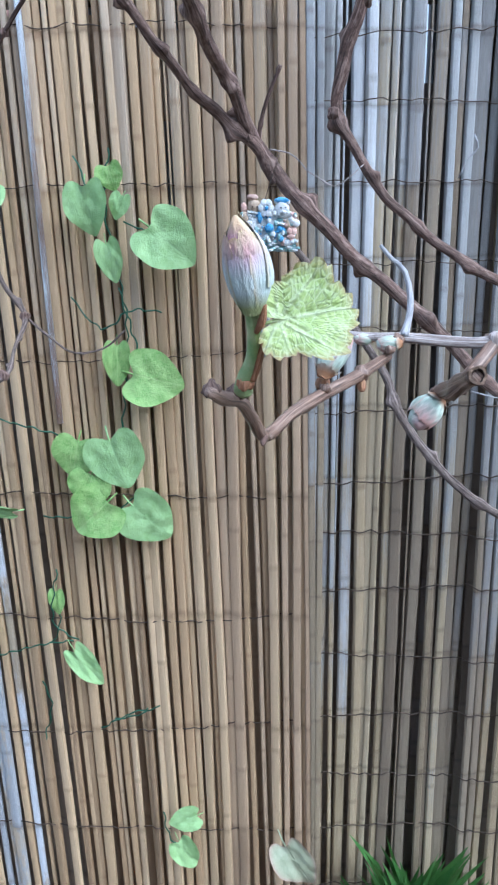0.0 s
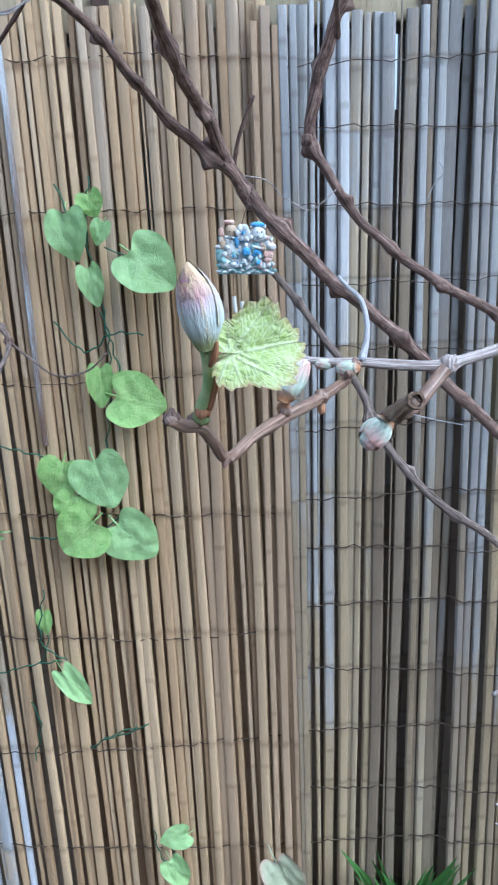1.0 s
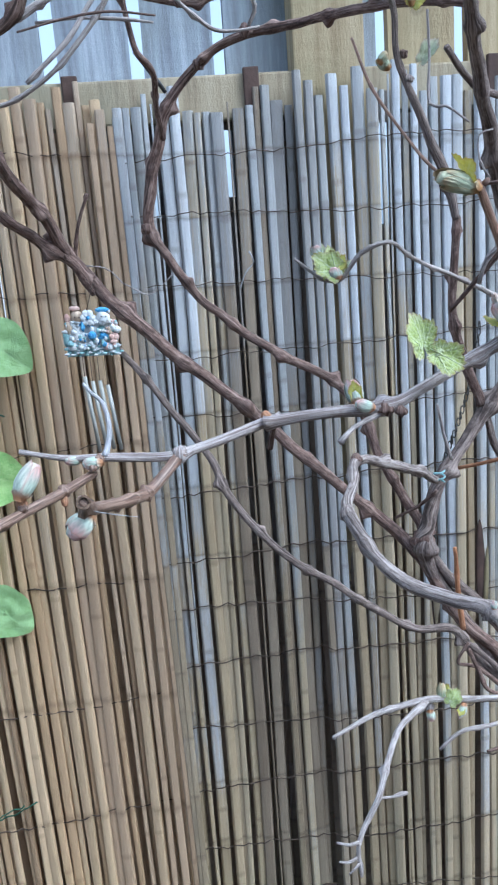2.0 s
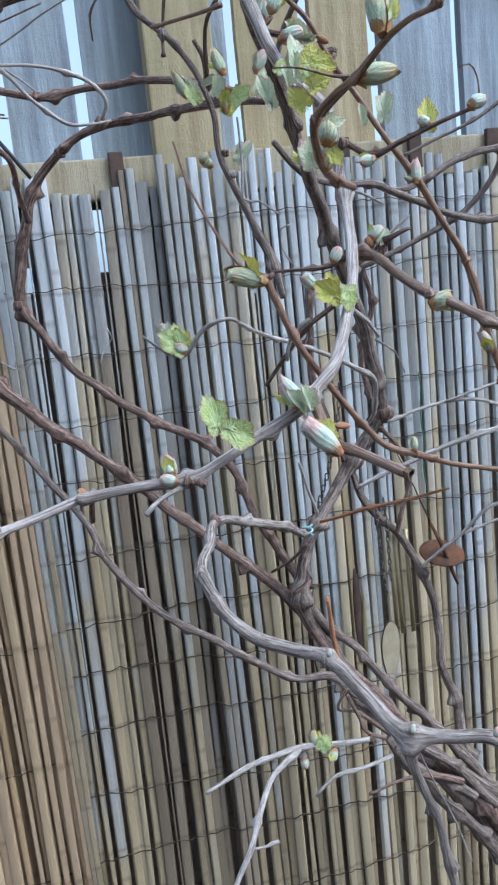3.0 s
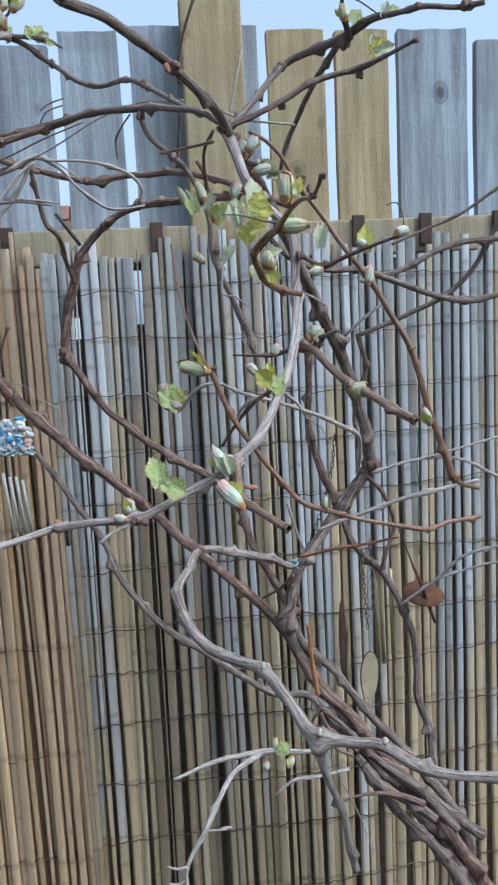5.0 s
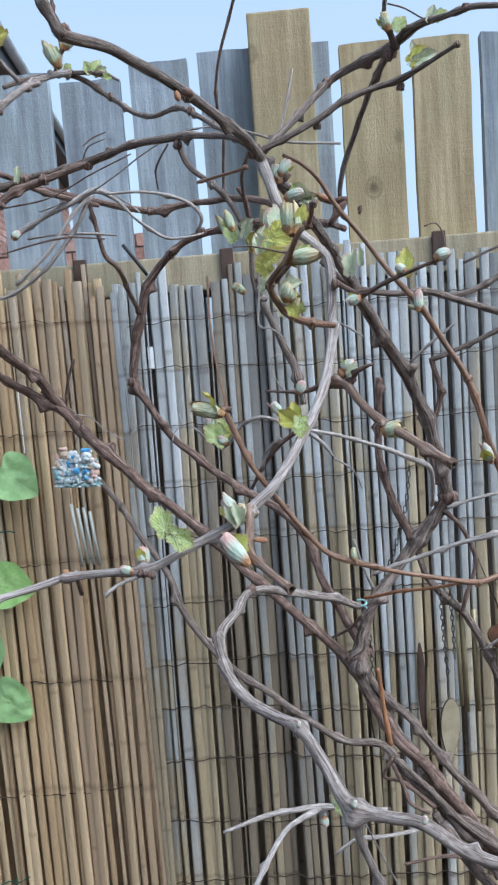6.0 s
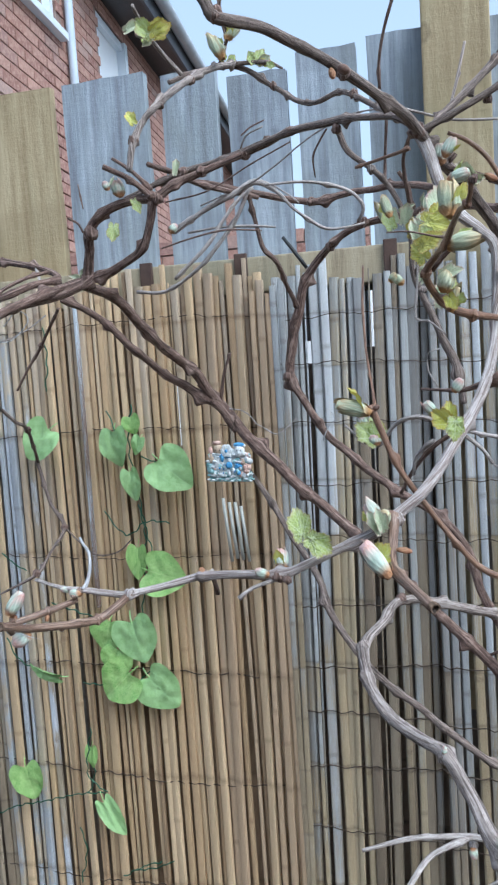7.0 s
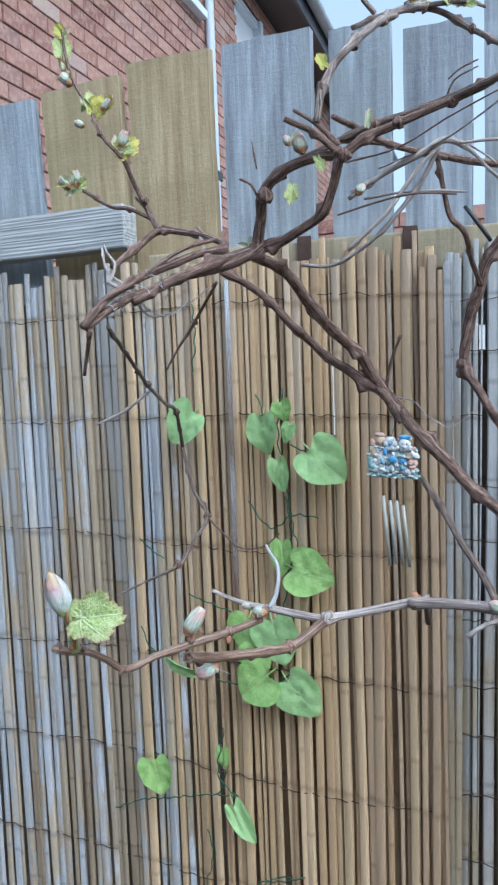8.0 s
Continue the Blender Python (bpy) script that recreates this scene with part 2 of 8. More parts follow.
def board_material(name, tone, pale, dark, green, relief=0.8, sawn=0.7):
    """Sawn board: long grain, rough cross saw marks, green damp and a few ringed knots."""
    n = Nodes(name)
    at = n.coords((1, 1, 0.06), True)
    wood = n.noise(at, 70, 7, 0.65)
    fine = n.noise(n.coords((1, 1, 0.35), True), 300, 4, 0.65)
    saw = n.noise(n.coords((0.3, 1, 1), True), 150, 6, 0.72)
    c = n.ramp(wood, [(0.34, dark), (0.5, tone), (0.64, pale)])
    c = n.mix(n.ramp(saw, [(0.46, (0, 0, 0)), (0.68, (sawn, sawn, sawn))]), c, pale)
    c = n.mix(n.ramp(fine, [(0.56, (0, 0, 0)), (0.78, (0.2, 0.2, 0.2))]), c, dark)
    c = n.mix(n.ramp(n.noise(n.coords((1, 1, 0.5), True), 9, 5, 0.6), [(0.48, (0, 0, 0)), (0.72, (0.7, 0.7, 0.7))]), c, green)
    c = n.mix(n.ramp(n.noise(n.coords((1, 1, 0.05), True), 30, 4, 0.6), [(0.55, (0, 0, 0)), (0.68, (0.3, 0.3, 0.3))]), c, tuple((a + b) / 2 for a, b in zip(dark, green)))
    c = n.mix(n.ramp(n.noise(n.coords((0.15, 1, 1), True), 7, 3, 0.5), [(0.55, (0, 0, 0)), (0.62, (0.3, 0.3, 0.3))]), c, dark)
    v = n.add("ShaderNodeTexVoronoi", Vector=n.coords((1, 0.3, 0.75), True), Scale=7.5)
    near = n.math("ADD", v.outputs["Distance"], n.math("MULTIPLY", n.math("SUBTRACT", fine, 0.5), 0.05))
    c = n.mix(n.ramp(near, [(0.04, (0.85, 0.85, 0.85)), (0.075, (0.25, 0.25, 0.25)), (0.09, (0.5, 0.5, 0.5)), (0.12, (0, 0, 0))]), c, tuple(x * 0.4 for x in dark))
    height = n.math("ADD", n.math("ADD", wood, fine), n.math("MULTIPLY", saw, 0.8))
    return n.finish(c, 0.88, height, relief, 0.003)


M["board_grey"] = board_material("weathered_board", (0.29, 0.33, 0.375), (0.41, 0.455, 0.51), (0.18, 0.195, 0.225), (0.25, 0.275, 0.265), 0.4, 0.16)
M["board_yellow"] = board_material("treated_board", (0.38, 0.30, 0.175), (0.47, 0.385, 0.24), (0.27, 0.205, 0.115), (0.29, 0.27, 0.15), 0.4, 0.3)
M["rail"] = board_material("rail_timber", (0.38, 0.32, 0.215), (0.44, 0.375, 0.26), (0.24, 0.19, 0.125), (0.28, 0.27, 0.19), 0.4, 0.2)


def simple_material(name, a, b, scale, rough, strength=0.3, distance=0.002, **extra):
    n = Nodes(name)
    f = n.noise(n.coords(), scale, 5, 0.6)
    g = n.noise(n.coords(), scale * 7, 3, 0.6)
    c = n.mix(n.ramp(f, [(0.3, (0, 0, 0)), (0.7, (1, 1, 1))]), a, b)
    return n.finish(c, rough, n.math("ADD", f, g), strength, distance, **extra)


n = Nodes("ridged_rail")
_ridge = n.add("ShaderNodeTexWave", Vector=n.coords((0.02, 0.3, 1)), Scale=58.0, Distortion=11.0, Detail=4.0)
_ridge.bands_direction = "Z"
_wear = n.noise(n.coords((0.06, 1, 1)), 90, 5, 0.6)
M["rail_grey"] = n.finish(n.mix(n.ramp(_wear, [(0.35, (0, 0, 0)), (0.65, (1, 1, 1))]), (0.27, 0.29, 0.30), (0.47, 0.49, 0.50)), 0.85, n.math("ADD", n.math("MULTIPLY", _ridge.outputs["Fac"], 0.22), _wear), 0.6, 0.004)
M["wire"] = simple_material("rusty_wire", (0.035, 0.026, 0.02), (0.11, 0.072, 0.048), 60, 0.7)
M["block"] = simple_material("brown_block", (0.05, 0.03, 0.024), (0.10, 0.06, 0.045), 40, 0.8)
M["soil"] = simple_material("soil", (0.05, 0.038, 0.026), (0.12, 0.09, 0.06), 12, 0.95, 0.8, 0.02)
M["paving"] = simple_material("paving", (0.26, 0.25, 0.23), (0.36, 0.345, 0.32), 6, 0.9, 0.4, 0.004)
M["mortar"] = simple_material("mortar", (0.21, 0.145, 0.12), (0.30, 0.225, 0.19), 30, 0.95)
M["render"] = simple_material("white_render", (0.66, 0.67, 0.68), (0.78, 0.78, 0.77), 5, 0.9, 0.4, 0.004)
M["pvc"] = simple_material("white_pvc", (0.58, 0.65, 0.73), (0.68, 0.73, 0.79), 4, 0.4, 0.05)
M["pipe"] = simple_material("grey_pipe", (0.40, 0.47, 0.56), (0.50, 0.57, 0.66), 4, 0.4, 0.05)
# pane white with the bright sky reflection put into its colour
M["sky_pane"] = simple_material("white_sky_pane", (0.78, 0.82, 0.86), (0.84, 0.87, 0.90), 3, 0.25, 0.05)
M["black"] = simple_material("black_plastic", (0.02, 0.02, 0.022), (0.035, 0.035, 0.035), 20, 0.45)
M["slate"] = simple_material("slate", (0.05, 0.055, 0.065), (0.09, 0.095, 0.11), 5, 0.6)
M["gutter"] = simple_material("grey_gutter", (0.30, 0.33, 0.36), (0.42, 0.45, 0.48), 8, 0.5, 0.1)
M["green_twine"] = simple_material("green_stem", (0.015, 0.07, 0.04), (0.04, 0.14, 0.08), 40, 0.5)
M["steel"] = simple_material("dull_tube", (0.36, 0.36, 0.32), (0.48, 0.48, 0.44), 50, 0.55, 0.1, Metallic=0.2)
M["chain"] = simple_material("chain_steel", (0.10, 0.095, 0.09), (0.2, 0.19, 0.18), 50, 0.5, 0.2, Metallic=0.8)
M["sail"] = simple_material("varnished_sail", (0.30, 0.25, 0.16), (0.44, 0.38, 0.27), 40, 0.5, 0.2)
M["gold"] = simple_material("brass_disc", (0.33, 0.27, 0.15), (0.46, 0.40, 0.25), 30, 0.45, 0.2, Metallic=0.4)
M["rust"] = simple_material("rust", (0.03, 0.015, 0.008), (0.15, 0.055, 0.02), 60, 0.8)
M["resin"] = simple_material("painted_resin", (0.60, 0.66, 0.70), (0.82, 0.83, 0.82), 120, 0.75, 0.6, 0.003)
M["resin_blue"] = simple_material("blue_resin", (0.07, 0.30, 0.62), (0.16, 0.45, 0.74), 120, 0.75, 0.6, 0.003)
M["resin_teal"] = simple_material("teal_resin", (0.20, 0.44, 0.46), (0.45, 0.62, 0.63), 120, 0.75, 0.6, 0.003)
M["resin_pink"] = simple_material("pink_resin", (0.62, 0.38, 0.32), (0.74, 0.56, 0.48), 120, 0.75, 0.6, 0.003)
M["resin_tan"] = simple_material("tan_resin", (0.45, 0.34, 0.24), (0.60, 0.48, 0.36), 120, 0.75, 0.6, 0.003)


def brick_material():
    n = Nodes("red_brick")
    r = n.white(n.random())
    isl = n.t.nodes.new("ShaderNodeNewGeometry").outputs["Random Per Island"]
    pick = n.math("FRACT", n.math("ADD", r, isl))
    c = n.ramp(pick, [(0.0, (0.22, 0.105, 0.085)), (0.35, (0.31, 0.165, 0.13)), (0.7, (0.38, 0.22, 0.175)), (0.9, (0.27, 0.16, 0.14)), (1.0, (0.42, 0.33, 0.29))])
    f = n.noise(n.coords(), 35, 6, 0.65)
    c = n.mix(n.ramp(f, [(0.42, (0, 0, 0)), (0.72, (0.75, 0.75, 0.75))]), c, (0.50, 0.33, 0.265))
    c = n.mix(n.ramp(n.noise(n.coords(), 90, 4, 0.7), [(0.30, (0.7, 0.7, 0.7)), (0.42, (0, 0, 0))]), c, (0.13, 0.075, 0.06))
    return n.finish(c, 0.9, f, 0.9, 0.006)


M["brick"] = brick_material()


def leaf_material(name, low, high, vein, through_colour, flush=None):
    """A thin leaf: veins from the attribute, blotches, and light through the blade."""
    n = Nodes(name)
    f = n.noise(n.coords((1, 1, 1), True), 90, 4, 0.6)
    c = n.mix(n.ramp(f, [(0.3, (0, 0, 0)), (0.7, (1, 1, 1))]), low, high)
    a = n.t.nodes.new("ShaderNodeAttribute")
    a.attribute_name = "vein"
    c = n.mix(n.math("MULTIPLY", a.outputs["Fac"], 0.62, True), c, vein)
    e = n.t.nodes.new("ShaderNodeAttribute")
    e.attribute_name = "rim"
    c = n.mix(n.math("MULTIPLY", e.outputs["Fac"], 0.85 if flush else 0.0, True), c, flush or (0.3, 0.2, 0.1))
    g = n.noise(n.coords((1, 1, 1), True), 420, 3, 0.6)
    c = n.mix(n.ramp(g, [(0.48, (0, 0, 0)), (0.70, (0.3, 0.3, 0.3))]), c, vein)
    net = n.add("ShaderNodeTexVoronoi", Vector=n.coords((1, 1, 1), True), Scale=430.0)
    net.feature = "DISTANCE_TO_EDGE"
    mesh = n.ramp(net.outputs["Distance"], [(0.02, (0.36, 0.36, 0.36)), (0.12, (0, 0, 0))])
    c = n.mix(mesh, c, vein)
    c = n.mix(n.ramp(net.outputs["Distance"], [(0.25, (0, 0, 0)), (0.5, (0.35, 0.35, 0.35))]), c, tuple(x * 0.6 for x in low))
    quilt = n.math("MULTIPLY", net.outputs["Distance"], 1.6)
    m = n.finish(c, 0.55, n.math("ADD", n.math("ADD", n.math("ADD", f, g), n.math("MULTIPLY", a.outputs["Fac"], 2.0)), quilt), 0.6, 0.0008)
    tr = n.add("ShaderNodeBsdfTranslucent", Color=(*through_colour, 1))
    mixer = n.t.nodes.new("ShaderNodeMixShader")
    mixer.inputs["Fac"].default_value = 0.22
    n.t.links.new(n.out.outputs[0], mixer.inputs[1])
    n.t.links.new(tr.outputs[0], mixer.inputs[2])
    n.t.links.new(mixer.outputs[0], n.t.nodes["Material Output"].inputs["Surface"])
    return m


M["vine_leaf"] = leaf_material("vine_leaf", (0.34, 0.47, 0.09), (0.54, 0.64, 0.22), (0.74, 0.80, 0.60), (0.5, 0.55, 0.1), (0.34, 0.20, 0.10))
M["vine_leaf_down"] = leaf_material("downy_vine_leaf", (0.27, 0.41, 0.10), (0.47, 0.59, 0.22), (0.66, 0.75, 0.50), (0.5, 0.55, 0.15), (0.34, 0.20, 0.10))
M["vine_leaf_gold"] = leaf_material("vine_leaf_gold", (0.50, 0.53, 0.05), (0.66, 0.65, 0.14), (0.60, 0.64, 0.32), (0.6, 0.5, 0.08), (0.44, 0.20, 0.07))
M["vine_leaf_pale"] = leaf_material("vine_leaf_pale", (0.40, 0.50, 0.30), (0.55, 0.62, 0.42), (0.70, 0.74, 0.60), (0.5, 0.5, 0.3), (0.52, 0.26, 0.24))
M["ivy_leaf"] = leaf_material("heart_leaf", (0.33, 0.57, 0.21), (0.52, 0.77, 0.36), (0.48, 0.72, 0.36), (0.2, 0.45, 0.1))
M["ivy_leaf_dark"] = leaf_material("heart_leaf_variegated", (0.19, 0.46, 0.09), (0.46, 0.71, 0.23), (0.66, 0.82, 0.38), (0.2, 0.4, 0.08))
M["grass"] = leaf_material("weed_leaf", (0.05, 0.16, 0.03), (0.10, 0.25, 0.06), (0.15, 0.3, 0.1), (0.12, 0.3, 0.05))


def bud_material(name, low, high, flush, edge, foot, wash=0.3):
    """Downy bud scales: brown at the foot, pale, flushed in patches towards the tip, with dry coloured rims."""
    n = Nodes(name)
    a = n.t.nodes.new("ShaderNodeAttribute")
    a.attribute_name = "along"
    e = n.t.nodes.new("ShaderNodeAttribute")
    e.attribute_name = "rim"
    f = n.noise(n.coords((1, 1, 0.2), True), 900, 4, 0.65)
    c = n.mix(n.ramp(n.noise(n.coords((1, 1, 0.5), True), 190, 4, 0.65), [(0.3, (0, 0, 0)), (0.7, (1, 1, 1))]), low, high)
    c = n.mix(n.ramp(f, [(0.45, (0, 0, 0)), (0.7, (0.5, 0.5, 0.5))]), c, tuple(min(1, x * 1.2) for x in high))
    wander = n.math("MULTIPLY", n.math("SUBTRACT", n.noise(n.coords((1, 1, 0.4), True), 75, 3, 0.6), 0.5), 1.8)
    g = n.t.nodes.new("ShaderNodeAttribute")
    g.attribute_name = "side"
    lift = n.ramp(n.math("ADD", a.outputs["Fac"], n.math("MULTIPLY", wander, 0.35)), [(0.40, (0, 0, 0)), (0.72, (0.9, 0.9, 0.9))])
    cheek = n.ramp(n.math("ADD", g.outputs["Fac"], n.math("MULTIPLY", wander, 0.3)), [(0.40, (wash, wash, wash)), (0.85, (1, 1, 1))])
    c = n.mix(n.mix(1.0, lift, cheek, "MULTIPLY"), c, flush)
    h = n.t.nodes.new("ShaderNodeAttribute")
    h.attribute_name = "vein"
    c = n.mix(n.math("MULTIPLY", h.outputs["Fac"], 0.6), c, tuple(x * 0.6 for x in low))
    lines = n.noise(n.coords((1, 1, 0.06), True), 520, 2, 0.5)
    c = n.mix(n.ramp(lines, [(0.30, (0.4, 0.4, 0.4)), (0.44, (0, 0, 0))]), c, tuple(x * 0.62 for x in low))
    c = n.mix(n.math("MULTIPLY", e.outputs["Fac"], 0.8, True), c, edge)
    c = n.mix(n.ramp(n.math("ADD", a.outputs["Fac"], n.math("MULTIPLY", wander, 0.1)), [(0.08, (0.95, 0.95, 0.95)), (0.26, (0, 0, 0))]), c, foot)
    wool = n.math("ADD", f, n.noise(n.coords((1, 1, 0.5), True), 420, 5, 0.7))
    return n.finish(c, 0.85, wool, 0.7, 0.0009)


M["bud"] = bud_material("downy_bud", (0.40, 0.50, 0.40), (0.64, 0.72, 0.62), (0.64, 0.40, 0.38), (0.54, 0.30, 0.24), (0.42, 0.20, 0.09), 0.15)
M["bud_big"] = bud_material("flushed_bud", (0.42, 0.52, 0.49), (0.66, 0.74, 0.71), (0.50, 0.20, 0.37), (0.60, 0.46, 0.20), (0.34, 0.38, 0.15), 0.3)
M["bud_green"] = bud_material("opening_bud", (0.36, 0.44, 0.28), (0.58, 0.63, 0.47), (0.56, 0.46, 0.28), (0.50, 0.33, 0.18), (0.46, 0.24, 0.09))
M["bud_orange"] = bud_material("sprouting_bud", (0.30, 0.15, 0.08), (0.45, 0.26, 0.15), (0.46, 0.22, 0.13), (0.32, 0.15, 0.07), (0.24, 0.12, 0.06))
M["cut_wood"] = simple_material("cut_wood", (0.07, 0.042, 0.027), (0.20, 0.135, 0.09), 300, 0.9)
M["pith"] = simple_material("dark_pith", (0.02, 0.014, 0.01), (0.06, 0.04, 0.03), 300, 0.95)
M["shoot"] = simple_material("green_shoot", (0.22, 0.38, 0.13), (0.44, 0.50, 0.24), 260, 0.5)
n = Nodes("window_glass")
M["glass"] = n.finish((0.80, 0.85, 0.88), 0.04, Metallic=0.95)


# ---- building blocks ----
def mesh_of(name, verts, faces, smooth=True):
    me = bpy.data.meshes.new(name)
    me.from_pydata(verts, [], faces)
    if smooth:
        me.polygons.foreach_set("use_smooth", [True] * len(me.polygons))
    return me


def part(name, me, material, parent=None, label="", m=None):
    """One mesh object under a thing or a part."""
    ob = new(name, me)
    if material is not None and not me.materials:
        me.materials.append(material)
    if parent is not None:
        ob.parent = parent
        ob.matrix_parent_inverse = Matrix.Identity(4)
    if m is not None:
        ob.matrix_basis = m
    if label:
        tagged(ob, label)
    return ob


def box_mesh(name, lo, hi, bevel=0.0, rough=0.0):
    bm = bmesh.new()
    bmesh.ops.create_cube(bm, size=1)
    lo, hi = Vector(lo), Vector(hi)
    for v in bm.verts:
        v.co = Vector((lo[i] + (v.co[i] + 0.5) * (hi[i] - lo[i]) for i in range(3)))
    if bevel:
        bmesh.ops.bevel(bm, geom=bm.edges[:], offset=bevel, segments=2, affect="EDGES", profile=0.6)
    if rough:
        for v in bm.verts:
            v.co += noise.noise_vector(v.co * 23) * rough
    me = bpy.data.meshes.new(name)
    bm.to_mesh(me)
    bm.free()
    return me


def spline(points, step):
    """Points of a smooth curve through the rows (any width), about step metres apart."""
    p = [np.array(q, float) for q in points]
    p = [2 * p[0] - p[1], *p, 2 * p[-1] - p[-2]]
    out = []
    for a, b, c, d in zip(p, p[1:], p[2:], p[3:]):
        count = max(2, int(np.linalg.norm((c - b)[:3]) / step))
        for i in range(count):
            u = i / count
            out.append(0.5 * (2 * b + (c - a) * u + (2 * a - 5 * b + 4 * c - d) * u * u + (3 * b - a - 3 * c + d) * u ** 3))
    out.append(p[-2])
    return out


def tube_mesh(name, rows, sides=10, rough=0.0, seed=0.0, knots=0.0):
    """A tube through rows of (x, y, z, radius), with fibrous relief and knots, and a cut end."""
    verts, faces, uvs = [], [], []
    n = len(rows)
    up = Vector((0.31, 0.17, 0.93))
    run = 0.0
    for i, row in enumerate(rows):
        here = Vector(row[:3])
        way = (Vector(rows[min(i + 1, n - 1)][:3]) - Vector(rows[max(i - 1, 0)][:3])).normalized()
        side = way.cross(up)
        if side.length < 0.05:
            side = way.cross(Vector((1, 0, 0)))
        side.normalize()
        top = side.cross(way)
        if i:
            run += (here - Vector(rows[i - 1][:3])).length
        swell, nub, nub_at = 1.0, 0.0, 0.0
        if knots:
            ph = (run + seed * 0.013) / knots + 0.25 * noise.noise(Vector((seed, run * 9, 1.5)))
            swell += (0.30 + 0.18 * math.sin(round(ph) * 2.7 + seed)) * math.exp(-((ph - round(ph)) * knots / (0.9 * row[3] + 0.0016)) ** 2)
            nub = 1.25 * math.exp(-((ph - round(ph)) * knots / (0.8 * row[3] + 0.0012)) ** 2)
            nub_at = round(ph) * 2.4 + seed
            here += noise.noise_vector(Vector((seed * 2.1, run * 22, 0.4))) * row[3] * 0.55
        for k in range(sides):
            a = 2 * math.pi * k / sides
            r = row[3] * (swell + nub * max(0.0, math.cos(a - nub_at)) ** 6)
            if rough:
                r *= 1 + rough * (1.2 * noise.noise(Vector((math.cos(a) * 2.2 + seed, math.sin(a) * 2.2, run * 32))) + 0.5 * noise.noise(Vector((seed, 3.3, run * 40))) + 0.6 * noise.noise(Vector((math.cos(a) * 5 + seed, math.sin(a) * 5, run * 60))))
            verts.append(here + (side * math.cos(a) + top * math.sin(a)) * r)
            uvs.append((k / sides, run))
    for i in range(n - 1):
        for k in range(sides):
            j = (k + 1) % sides
            faces.append((i * sides + k, i * sides + j, (i + 1) * sides + j, (i + 1) * sides + k))
    faces.append(tuple(range(sides - 1, -1, -1)))
    faces.append(tuple((n - 1) * sides + k for k in range(sides)))
    me = mesh_of(name, verts, faces)
    layer = me.uv_layers.new(name="UVMap")
    for poly in me.polygons:
        for li in poly.loop_indices:
            u = uvs[me.loops[li].vertex_index]
            layer.data[li].uv = u
    return me


def wire(rows, radius, step=0.01, sides=6):
    return tube_mesh("wire", [(*q[:3], radius) for q in spline(rows, step)], sides)


def empty(name, at, label, category, group="", kind=""):
    ob = new(name)
    ob.location = at
    ob.empty_display_size = 0.05
    return tagged(ob, label, category, group, kind)


